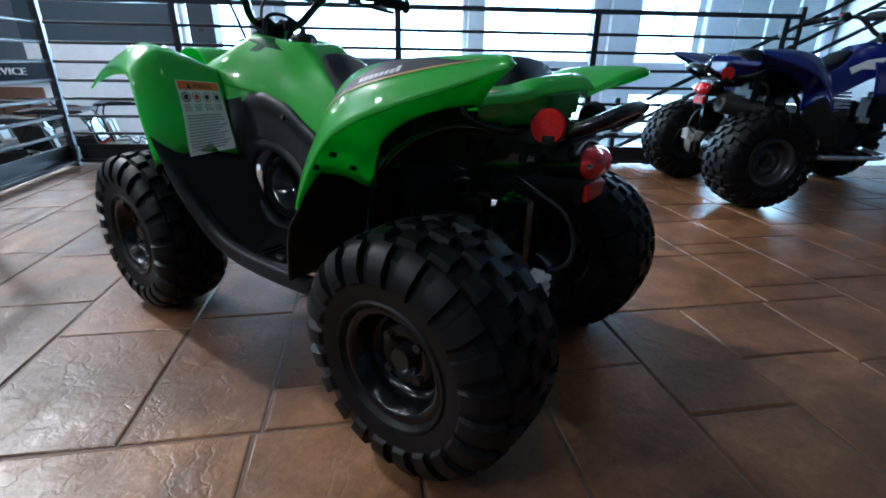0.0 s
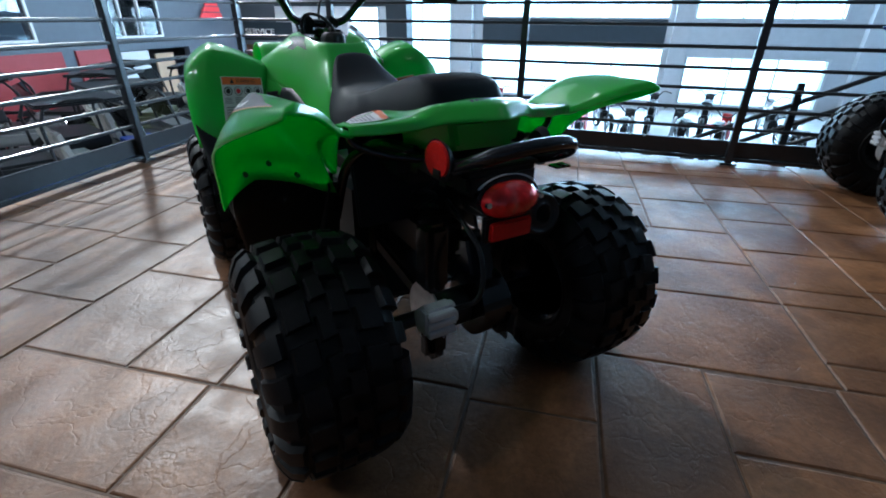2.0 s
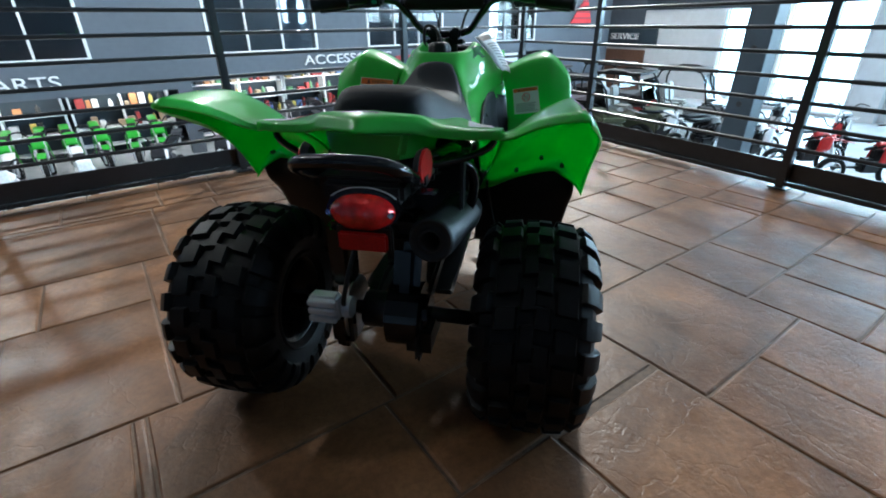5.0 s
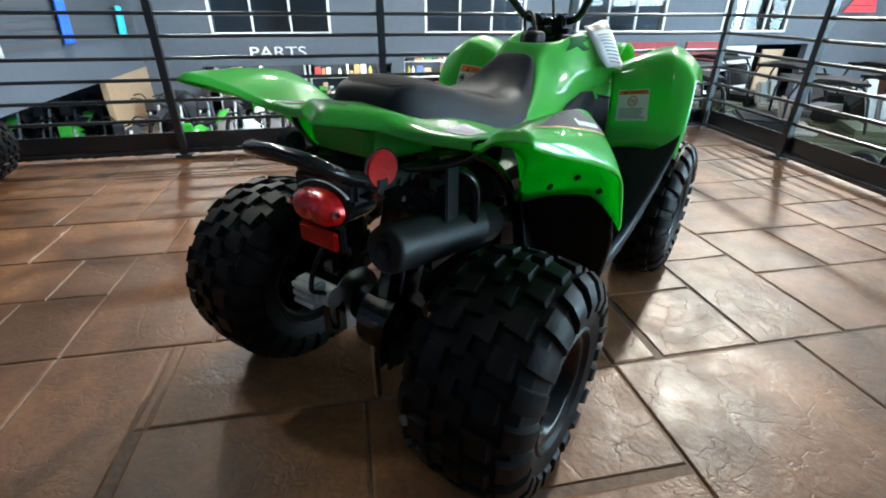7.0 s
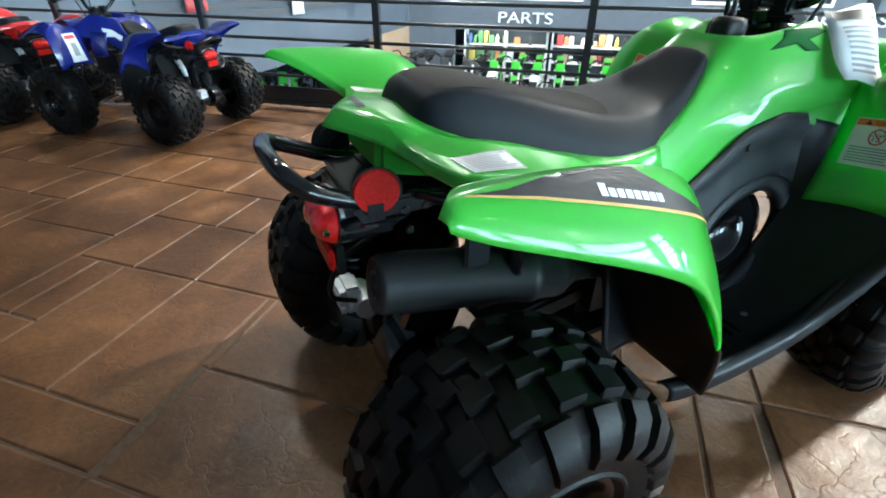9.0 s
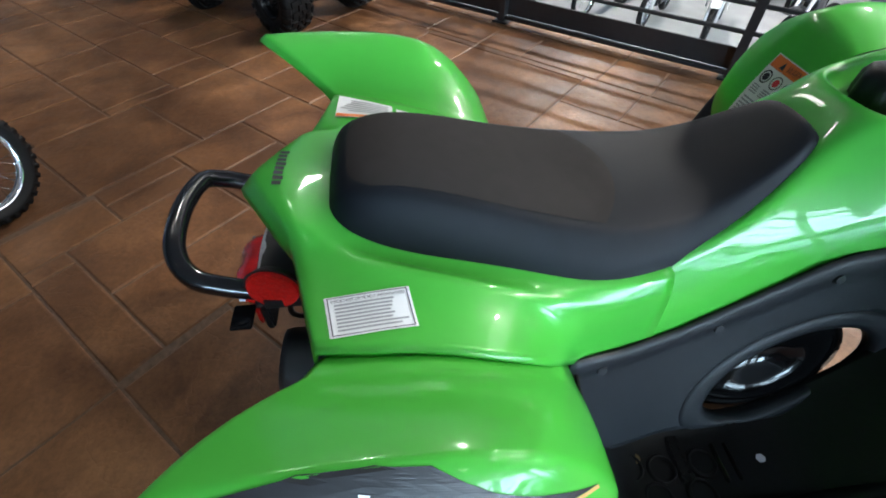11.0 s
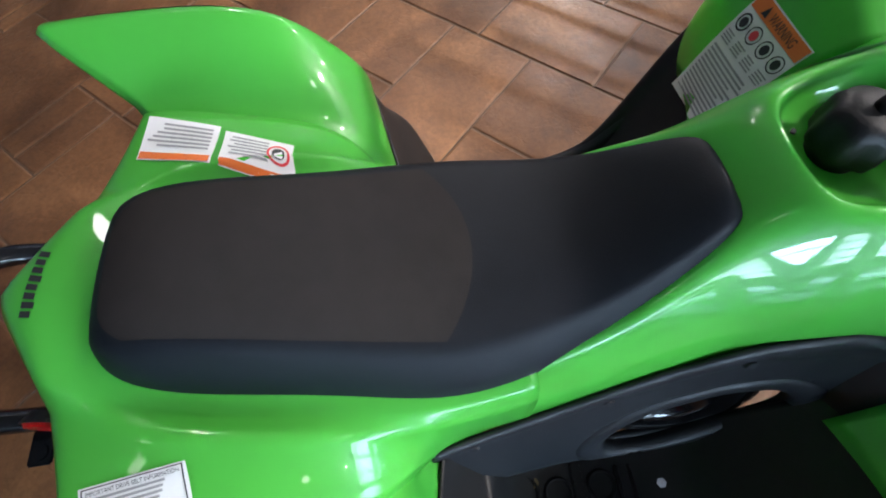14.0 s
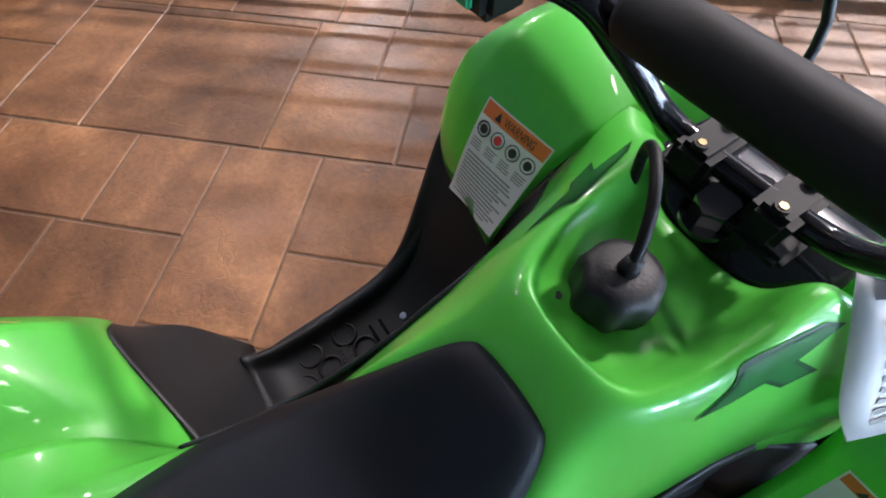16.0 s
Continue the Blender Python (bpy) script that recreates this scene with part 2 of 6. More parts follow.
    l.new(warp.outputs[0], vor.inputs["Vector"])
    crack = n.new("ShaderNodeMapRange")
    crack.inputs["From Max"].default_value = 0.03
    crack.inputs["To Min"].default_value, crack.inputs["To Max"].default_value = -0.2, 0.0
    l.new(vor.outputs["Distance"], crack.inputs["Value"])
    add2 = n.new("ShaderNodeMath")
    add2.operation = "ADD"
    l.new(add.outputs[0], add2.inputs[0]), l.new(crack.outputs["Result"], add2.inputs[1])
    bp = n.new("ShaderNodeBump")
    bp.inputs["Strength"].default_value, bp.inputs["Distance"].default_value = 0.38, 0.005
    l.new(add2.outputs[0], bp.inputs["Height"])
    l.new(bp.outputs["Normal"], b.inputs["Normal"])
    return m


STONE = stone_material()


# ---- mesh helpers ----
def mesh_from(name, verts, faces, smooth=False):
    me = bpy.data.meshes.new(name)
    me.from_pydata([tuple(v) for v in verts], [], faces)
    me.update()
    if smooth:
        me.polygons.foreach_set("use_smooth", [True] * len(me.polygons))
    return me


def link(name, me, material, parent=None, label="", m=None):
    ob = new(name, me)
    if material and not me.materials:
        me.materials.append(material)
    if m is not None:
        ob.matrix_basis = m
    if parent:
        ob.parent = parent
    if label:
        ob["label"] = label
    return ob


def part(name, bm, material, parent, label="", smooth=False, m=None):
    me = bpy.data.meshes.new(name)
    bm.to_mesh(me)
    bm.free()
    if smooth:
        me.polygons.foreach_set("use_smooth", [True] * len(me.polygons))
    return link(name, me, material, parent, label, m)


def thing(name, label, category, m=None, group=""):
    e = new(name)
    e.empty_display_size = 0.1
    if m is not None:
        e.matrix_basis = m
    return tagged(e, label, category, group)


def box_bm(size, at=(0, 0, 0), bevel=0.0, rot=None, bm=None):
    own = bm is None
    bm = bm or bmesh.new()
    m = Matrix.Translation(at) @ (rot.to_4x4() if rot else Matrix.Identity(4)) @ Matrix.Diagonal((*size, 1))
    r = bmesh.ops.create_cube(bm, size=1.0, matrix=m)
    if bevel:
        es = list({e for v in r["verts"] for e in v.link_edges})
        bmesh.ops.bevel(bm, geom=es, offset=bevel, segments=2, affect="EDGES")
    return bm


def cyl_bm(a, b, r1, r2=None, seg=16, bm=None, caps=True):
    bm = bm or bmesh.new()
    a, b = Vector(a), Vector(b)
    d = b - a
    q = d.to_track_quat("Z", "Y").to_matrix().to_4x4()
    bmesh.ops.create_cone(bm, cap_ends=caps, segments=seg, radius1=r1, radius2=r1 if r2 is None else r2, depth=d.length, matrix=Matrix.Translation((a + b) / 2) @ q)
    return bm


def revolve(profile, seg=48, closed=False):
    """Vertices and faces of a profile of (x, r) turned round the x axis."""
    v, f, n = [], [], len(profile)
    for k in range(seg):
        a = 2 * math.pi * k / seg
        for x, r in profile:
            v.append((x, r * math.cos(a), r * math.sin(a)))
    for k in range(seg):
        k2 = (k + 1) % seg
        for i in range(n if closed else n - 1):
            j = (i + 1) % n
            f.append((k * n + i, k2 * n + i, k2 * n + j, k * n + j))
    return v, f


def tube(name, pts, radius, material, parent, label="", seg=10, cyclic=False, smooth_pts=6):
    """A bent round tube along smooth points, as a mesh."""
    P = [Vector(p) for p in pts]
    path = []
    if smooth_pts and len(P) > 2:
        n = len(P)
        for i in range(n if cyclic else n - 1):
            if cyclic:
                p0, p1, p2, p3 = P[i - 1], P[i], P[(i + 1) % n], P[(i + 2) % n]
            else:
                p1, p2 = P[i], P[i + 1]
                p0 = P[i - 1] if i else p1 * 2 - p2
                p3 = P[i + 2] if i + 2 < n else p2 * 2 - p1
            for k in range(smooth_pts):
                t = k / smooth_pts
                path.append(0.5 * ((2 * p1) + (p2 - p0) * t + (2 * p0 - 5 * p1 + 4 * p2 - p3) * t * t + (3 * p1 - p0 - 3 * p2 + p3) * t ** 3))
        if not cyclic:
            path.append(P[-1])
    else:
        path = P
    verts, faces, n = [], [], len(path)
    nrm = None
    for i, p in enumerate(path):
        d = (path[(i + 1) % n] - path[i - 1]) if cyclic else (path[min(i + 1, n - 1)] - path[max(i - 1, 0)])
        d.normalize()
        if nrm is None:
            nrm = d.orthogonal().normalized()
        nrm = (nrm - d * nrm.dot(d)).normalized()
        bi = d.cross(nrm)
        r = radius[min(i * len(radius) // n, len(radius) - 1)] if isinstance(radius, (list, tuple)) else radius
        for k in range(seg):
            a = 2 * math.pi * k / seg
            verts.append(p + (nrm * math.cos(a) + bi * math.sin(a)) * r)
    for i in range(n if cyclic else n - 1):
        i2 = (i + 1) % n
        for k in range(seg):
            k2 = (k + 1) % seg
            faces.append((i * seg + k, i * seg + k2, i2 * seg + k2, i2 * seg + k))
    if not cyclic:
        faces.append(tuple(range(seg))[::-1])
        faces.append(tuple((n - 1) * seg + k for k in range(seg)))
    return link(name, mesh_from(name, verts, faces, True), material, parent, label)


def sheet(name, rows, material, parent, label="", thick=0.004, sub=2, mirror=False, flip=False, crease=()):
    """A moulded shell: a net of control points, subdivided and given thickness."""
    if mirror:
        rows = [[(-x, y, z) for x, y, z in r] for r in rows]
        flip = not flip
    w = len(rows[0])
    v = [p for r in rows for p in r]
    f = []
    for i in range(len(rows) - 1):
        for j in range(w - 1):
            q = (i * w + j, i * w + j + 1, (i + 1) * w + j + 1, (i + 1) * w + j)
            f.append(q[::-1] if flip else q)
    me = mesh_from(name, v, f, True)
    if crease:
        at = me.attributes.new("crease_edge", "FLOAT", "EDGE")
        for k, e in enumerate(me.edges):
            a, b = e.vertices
            for axis, idx, val in crease:
                if (axis == "col" and a % w == idx and b % w == idx) or (axis == "row" and a // w == idx and b // w == idx):
                    at.data[k].value = val
    ob = link(name, me, material, parent, label)
    if sub:
        s = ob.modifiers.new("sub", "SUBSURF")
        s.levels = s.render_levels = sub
        s.boundary_smooth = "PRESERVE_CORNERS"
    if thick:
        t = ob.modifiers.new("thick", "SOLIDIFY")
        t.thickness, t.offset = thick, -1
    return ob


# ---- the large structure ----
def slab(name, pts, z0, z1, material, label, kind="structure"):
    n = len(pts)
    v = [(p[0], p[1], z1) for p in pts] + [(p[0], p[1], z0) for p in pts]
    f = [tuple(range(n)), tuple(range(2 * n - 1, n - 1, -1))]
    for i in range(n):
        j = (i + 1) % n
        f.append((j, i, n + i, n + j))
    me = mesh_from(name, v, f)
    bm = bmesh.new()
    bm.from_mesh(me)
    bmesh.ops.recalc_face_normals(bm, faces=bm.faces)
    bm.to_mesh(me)
    bm.free()
    return tagged(link(name, me, material), label, name.split("_")[0], kind=kind)


EDGE_L, EDGE_R = CORNER - DL * 9.0 + NL * 0.06, CORNER + DR * 9.5 + NR * 0.06
TIP = CORNER + NL * 0.06 + NR * 0.06
BACK_R, BACK_L = EDGE_R - NR * 5.0, EDGE_L - NL * 6.0
floor = slab("floor", [TIP, EDGE_L, BACK_L, BACK_R, EDGE_R], -0.32, -0.0042, GROUT, "brown stamped concrete balcony floor with recessed joints")
lower = slab("lower_floor", [(-34, -34), (40, -34), (40, 40), (-34, 40)], LOW - 0.2, LOW, LOWER_FLOOR, "pale polished floor of the lower showroom")
tagged(lower, category="floor")


def wall_box(name, origin, along, normal, s0, s1, z0, z1, thick, material, parent=None, label=""):
    """A box with its face on the plane through origin; thickness goes along the normal."""
    bm = bmesh.new()
    v = []
    for d in (0, thick):
        for s, z in ((s0, z0), (s1, z0), (s1, z1), (s0, z1)):
            v.append(bm.verts.new(origin + along * s + normal * d + UP * z))
    for q in ((0, 1, 2, 3), (7, 6, 5, 4), (0, 4, 5, 1), (1, 5, 6, 2), (2, 6, 7, 3), (3, 7, 4, 0)):
        bm.faces.new([v[i] for i in q])
    bmesh.ops.recalc_face_normals(bm, faces=bm.faces)
    return part(name, bm, material, parent, label)


def wall_with_openings(name, origin, along, normal, s0, s1, z0, z1, openings, thick, material, label):
    """A wall pierced by openings (s0, s1, z0, z1), as one mesh of butted blocks."""
    ss = sorted({s0, s1, *[o[0] for o in openings], *[o[1] for o in openings]})
    zs = sorted({z0, z1, *[o[2] for o in openings], *[o[3] for o in openings]})
    solid = lambda i, k: 0 <= i < len(ss) - 1 and 0 <= k < len(zs) - 1 and not any(o[0] <= ss[i] < o[1] and o[2] <= zs[k] < o[3] for o in openings)
    verts, faces, index = [], [], {}

    def vert(i, k, d):
        key = (i, k, d)
        if key not in index:
            index[key] = len(verts)
            verts.append(origin + along * ss[i] + normal * (thick * d) + UP * zs[k])
        return index[key]

    for i in range(len(ss) - 1):
        for k in range(len(zs) - 1):
            if not solid(i, k):
                continue
            faces.append((vert(i, k, 0), vert(i + 1, k, 0), vert(i + 1, k + 1, 0), vert(i, k + 1, 0)))
            faces.append((vert(i, k + 1, 1), vert(i + 1, k + 1, 1), vert(i + 1, k, 1), vert(i, k, 1)))
            for di, dk, a, b in ((-1, 0, (i, k), (i, k + 1)), (1, 0, (i + 1, k + 1), (i + 1, k)), (0, -1, (i + 1, k), (i, k)), (0, 1, (i, k + 1), (i + 1, k + 1))):
                if not solid(i + di, k + dk):
                    faces.append((vert(*a, 0), vert(*b, 0), vert(*b, 1), vert(*a, 1)))
    me = mesh_from(name, verts, faces)
    bm = bmesh.new()
    bm.from_mesh(me)
    bmesh.ops.recalc_face_normals(bm, faces=bm.faces)
    bm.to_mesh(me)
    bm.free()
    return tagged(link(name, me, material), label, "wall", kind="structure")


# unseen ceiling; its long opening is added to let sun onto the floor
SKY0, SKY1 = (-4.5, 7.6), (4.5, 11.4)
cbm = bmesh.new()
for x0, y0, x1, y1 in ((-34, -34, 40, SKY0[1]), (-34, SKY1[1], 40, 40), (-34, SKY0[1], SKY0[0], SKY1[1]), (SKY1[0], SKY0[1], 40, SKY1[1])):
    box_bm((x1 - x0, y1 - y0, 0.2), ((x0 + x1) / 2, (y0 + y1) / 2, CEIL + 0.1), bm=cbm)
for k in range(1, 8):
    box_bm((0.08, SKY1[1] - SKY0[1], 0.16), (SKY0[0] + (SKY1[0] - SKY0[0]) * k / 8, (SKY0[1] + SKY1[1]) / 2, CEIL + 0.1), bm=cbm)
tagged(part("ceiling", cbm, CEILING, None), "unseen grey ceiling with a long opening added for the sun", "ceiling", kind="structure")
# added area lamp under the opening, fills the hall from above
area_lamp("skylight", (0, 9.5, CEIL - 0.05), (0, 7.5, 0), 9, 3.8, 120, (0.86, 0.93, 1.0))


# added fill lamp with a made-up glowing fixture, out of view
def high_bay(x, y, power, colour=(1.0, 0.95, 0.87)):
    h = thing("ceiling_light", "unseen fill light, added as a white square ceiling fixture", "lamp", Matrix.Translation((x, y, CEIL - 0.9)), "high-bay lights of the hall")
    part("housing", box_bm((0.5, 0.5, 0.12), (0, 0, 0.08), 0.02), TRIM_WHITE, h)
    part("diffuser", box_bm((0.42, 0.42, 0.02), (0, 0, 0.008), 0.004), LAMP_GLOW, h)
    part("cord", cyl_bm((0, 0, 0.14), (0, 0, 0.9), 0.01, seg=6), RAIL_PAINT, h)
    area_lamp("high_bay", (x, y, CEIL - 0.93), (x, y, 0), 0.42, 0.42, power, colour)


for x, y, p in FILL_BAYS:
    high_bay(x, y, p)

# counter wall with interior windows over the parts and clothing counters
OA = NL * WALL_A
A_WINDOWS = [(a * K, b * K) for a, b in ((-1.97, 0.07), (1.98, 4.0), (5.28, 7.3), (8.9, 10.6))]
WZ0, WZ1 = hz(0.36), hz(1.45)
A_COUNTERS = [(-2.3 * K, 1.25 * K, LOW, hz(-0.22)), (1.5 * K, 7.6 * K, LOW, hz(-0.12)), (9.0 * K, 11.5 * K, LOW, hz(0.05))]
wall_with_openings("wall_counter", OA, DL, NL, -13.5, 20.6, LOW, CEIL, [(a, b, WZ0, WZ1) for a, b in A_WINDOWS] + A_COUNTERS, 0.25, WALL_GREY, "blue-grey painted counter wall with interior windows")


def framed_window(name, origin, along, normal, s0, s1, z0, z1, panes, material, glass, label, depth=0.09, bar=0.07):
    w = thing(name, label, "window")
    w["kind"] = "structure"
    fr = bmesh.new()
    for a, b, c, d in ((s0, s1, z0 - bar, z0), (s0, s1, z1, z1 + bar), (s0 - bar, s0, z0 - bar, z1 + bar), (s1, s1 + bar, z0 - bar, z1 + bar)):
        m = Matrix((along, normal, UP)).transposed().to_4x4()
        m.translation = origin
        box_bm((b - a, depth, d - c), ((a + b) / 2, 0.01, (c + d) / 2), 0.006, bm=fr)
    base = Matrix((along, normal, UP)).transposed().to_4x4()
    base.translation = origin
    bmesh.ops.transform(fr, matrix=base, verts=fr.verts)
    part("window_frame", fr, material, w)
    step = (s1 - s0) / panes
    for i in range(panes):
        if i:
            part("mullion", box_bm((0.05, depth * 0.8, z1 - z0), (s0 + i * step, 0.02, (z0 + z1) / 2), 0.005), material, w, m=base)
        p = part("pane", box_bm((step - 0.05, 0.012, z1 - z0), (s0 + (i + 0.5) * step, 0.06, (z0 + z1) / 2)), glass, w, m=base)
        p.visible_shadow = False
    return w


for a, b in A_WINDOWS:
    framed_window("window", OA, DL, NL, a, b, WZ0, WZ1, 3, TRIM_WHITE, PANE, "white-framed interior window in the counter wall")

# rooms behind the counter wall
tagged(wall_box("wall_back_room", OA + NL * 3.2, DL, NL, -13.5, 20.6, LOW, CEIL, 0.2, WALL_GREY), "dark back wall of the rooms behind the counters", "wall", kind="structure")
tagged(wall_box("upper_room_floor", OA + NL * 0.25, DL, NL, -13.5, 20.6, hz(0.06), hz(0.2), 2.9, WALL_WHITE), "floor between the counter and the upper offices", "floor", kind="structure")

tagged(wall_box("wall_service_end", DL * 20.6, NL, -DL, 13.86, 28, LOW, CEIL, 0.2, WALL_GREY), "plain grey end wall beside the service entrance", "wall", kind="structure")

# window front
OF = NR * WALL_F
TOP = 5.6
F_OPEN = [(a * K, b * K, c, d) for a, b, c, d in ((-8.06, -7.0, LOW + 0.1, 1.15), (-6.4, -4.63, LOW + 0.1, TOP), (-3.6, 1.35, LOW + 0.25, hz(0.07)), (-3.6, 1.35, hz(0.85), TOP), (2.0, 5.15, LOW + 0.25, hz(-0.1)), (2.0, 5.15, hz(0.85), TOP), (6.6, 8.65, LOW + 0.25, hz(-0.1)), (6.6, 8.65, hz(0.85), TOP), (9.6, 12.4, LOW + 0.25, hz(-0.1)), (9.6, 12.4, hz(0.85), TOP), (13.2, 16.6, LOW + 0.25, hz(-0.1)), (13.2, 16.6, hz(0.85), TOP))]
wall_with_openings("wall_window_front", OF, DR, NR, -26.0, 27.0, LOW, CEIL, F_OPEN, 0.3, WALL_WHITE, "white plaster window front of the hall")
for a, b, c, d in F_OPEN:
    framed_window("window", OF, DR, NR, a, b, c, d, max(1, round((b - a) / 1.6)), TRIM_WHITE, PANE, "tall shop window with pale frame and bright daylight", depth=0.14)
tagged(wall_box("spandrel_panel", OF - NR * 0.05, DR, NR, -3.6 * K, 1.35 * K, hz(0.09), hz(0.83), 0.05, FASCIA), "dark blue fascia panel between shop windows", "panel", kind="structure")
for s in (-4.1, 1.7, 5.85):
    tagged(wall_box("column", OF - NR * 0.35, DR, NR, s * K - 0.3, s * K + 0.3, LOW, CEIL, 0.34, WALL_WHITE), "white square column of the window front", "column", kind="structure")
# service corner on the far left of the window front
tagged(wall_box("service_fascia", OF - NR * 0.12, DR, NR, -12.6 * K, -10.2 * K, hz(0.05), hz(0.62), 0.12, FASCIA), "dark fascia over the service entrance", "panel", kind="structure")
tagged(wall_box("service_door", OF - NR * 0.08, DR, NR, -12.4 * K, -10.6 * K, LOW, hz(-0.1), 0.08, WOOD), "brown double door of the service entrance", "door", kind="structure")
tagged(wall_box("red_wall_panel", OF - NR * 0.07, DR, NR, -16.9 * K, -12.8 * K, LOW, hz(0.12), 0.07, WALL_RED), "dark red painted wall panel beside the service entrance", "panel", kind="structure")
tagged(wall_box("grey_wall_panel", OF - NR * 0.06, DR, NR, -17.4 * K, -10.8 * K, hz(0.14), CEIL, 0.06, WALL_GREY), "blue-grey painted upper wall", "panel", kind="structure")
tagged(wall_box("upper_wall_panel", OF - NR * 0.05, DR, NR, -10.79 * K, -6.7 * K, 1.22, CEIL, 0.05, FASCIA), "dark painted band over the entrance windows", "panel", kind="structure")
tagged(wall_box("display_panel", OA - NL * 0.06, DL, NL, 13.25, 14.45, LOW, -0.32, 0.06, WALL_WHITE), "white display panel beside the red wall panels", "panel", kind="structure")
tagged(wall_box("tan_door", OA - NL * 0.06, DL, NL, 14.75, 15.65, LOW, -0.45, 0.06, GOODS_TAN), "plain tan door in the counter wall", "door", kind="structure")
for a, b in ((8.6, 11.2), (11.65, 13.1)):
    tagged(wall_box("red_wall_panel", OA - NL * 0.06, DL, NL, a, b, LOW, -0.18, 0.06, WALL_RED), "dark red painted wall panel below the counter wall windows", "panel", kind="structure")
backdrop = tagged(wall_box("backdrop", OF + NR * 9, DR, NR, -60, 60, LOW - 3, 14.0, 0.1, OUTSIDE), "bright hazy daylight outside the windows", "backdrop", kind="structure")
# closing walls behind the camera, unseen; the dark ones added to bounce little light
tagged(wall_box("wall_behind", -NL * 21, DL, -NL, -16, 36, LOW, CEIL, 0.25, WALL_UNSEEN), "unseen dark wall added to close the hall behind the balcony", "wall", kind="structure")
tagged(wall_box("wall_end", -DL * 13.4, NL, -DL, -22, 17, LOW, CEIL, 0.25, WALL_GREY), "plain grey end wall of the hall", "wall", kind="structure")
tagged(wall_box("wall_side", OF + DR * 26.0, NR, DR, -32, 0.5, LOW, CEIL, 0.25, WALL_UNSEEN), "unseen dark wall added to close the side of the hall", "wall", kind="structure")
# free-standing steel column in the hall
COL = Vector((4.35, 8.9, 0))
cb = bmesh.new()
box_bm((0.46, 0.36, CEIL - LOW), (0, 0, (CEIL + LOW) / 2), 0.012, bm=cb)
col = part("steel_column", cb, FASCIA, None, m=Matrix.Translation(COL) @ Matrix.Rotation(AR, 4, "Z"))
tagged(col, "dark blue-grey steel column with round holes", "column", kind="structure")
for z in (0.35, 1.2, -0.6, -1.6):
    part("bolt", cyl_bm((0.0, -0.182, z), (0.0, -0.195, z), 0.05, seg=20), RAIL_PAINT, col)


# ---- railing ----
BARS = [0.215 + 0.113 * i for i in range(7)]


def railing(start, along, out, posts, s0, s1, label, skip=()):
    r = thing("railing", label, "railing")
    m = Matrix((along, out, UP)).transposed().to_4x4()
    m.translation = start
    for s in posts:
        part("post", box_bm((0.042, 0.042, 1.03), (s, 0, 0.515), 0.004), RAIL_PAINT, r, m=m)
        part("foot_plate", box_bm((0.09, 0.075, 0.01), (s, 0, 0.006), 0.002), RAIL_PAINT, r, m=m)
    for z in BARS:
        part("rail", cyl_bm((s0, 0, z), (s1, 0, z), 0.0105, seg=10), RAIL_PAINT, r, smooth=False, m=m)
    part("top_rail", box_bm((s1 - s0, 0.05, 0.03), ((s0 + s1) / 2, 0, 1.03), 0.006), RAIL_PAINT, r, m=m)
    part("kick_plate", box_bm((s1 - s0, 0.012, 0.10), ((s0 + s1) / 2, 0.026, 0.088), 0.002), RAIL_PAINT, r, m=m)
    part("bottom_rail", box_bm((s1 - s0, 0.03, 0.02), ((s0 + s1) / 2, 0, 0.03), 0.004), RAIL_PAINT, r, m=m)
    return r


railing(CORNER, DL, NL, [0, -1.21, -2.45, -3.69, -4.93, -6.17, -7.4, -8.6], -8.7, 0.02, "black steel balcony railing with round bars")
railing(CORNER, DR, NR, [0.83, 2.24, 3.57, 4.9], 0.03, 5.0, "black steel balcony railing with round bars")
# handrail of the stair beyond the balcony edge
stair = thing("stair_railing", "black steel stair railing with sloping bars", "railing")
SM = Matrix((DR, NR, UP)).transposed().to_4x4()
SM.translation = CORNER + NR * 0.25
for k in range(6):
    z0 = -0.78 + k * 0.135
    part("rail", cyl_bm((3.0, 0, z0), (6.6, 0, z0 + 1.8), 0.016, seg=8), RAIL_PAINT, stair, m=SM)
for s in (3.9, 5.2, 6.4):
    zb = -0.88 + (s - 3.0) * 0.5
    part("post", box_bm((0.04, 0.04, 0.9), (s, 0, zb + 0.45), 0.004), RAIL_PAINT, stair, m=SM)


# ---- lettering and signs ----
def text_mesh(body, size, depth=0.0, shear=0.0, space=1.0):
    cu = bpy.data.curves.new("lettering", "FONT")
    cu.body, cu.size, cu.extrude, cu.align_x, cu.align_y = body, size, depth, "CENTER", "CENTER"
    cu.shear, cu.space_character = shear, space
    ob = bpy.data.objects.new("lettering", cu)
    scene.collection.objects.link(ob)
    bpy.context.view_layer.update()
    me = bpy.data.meshes.new_from_object(ob.evaluated_get(bpy.context.evaluated_depsgraph_get()))
    bpy.data.objects.remove(ob)
    return me


def wall_sign(body, origin, along, out, s, z, width, height, label):
    """Raised letters on a wall, fitted to a width and a height. out points to the viewer."""
    me = text_mesh(body, 1.0, 0.03)
    co = np.array([v.co[:] for v in me.vertices])
    lo, hi = co.min(0), co.max(0)
    for v in me.vertices:
        v.co.x = (v.co.x - (lo[0] + hi[0]) / 2) * width / (hi[0] - lo[0])
        v.co.y = (v.co.y - (lo[1] + hi[1]) / 2) * height / (hi[1] - lo[1])
    m = Matrix((along, UP, out)).transposed().to_4x4()
    m.translation = origin + along * s + UP * z + out * 0.04
    return tagged(link("sign", me, SIGN_WHITE, m=m), label, "sign")


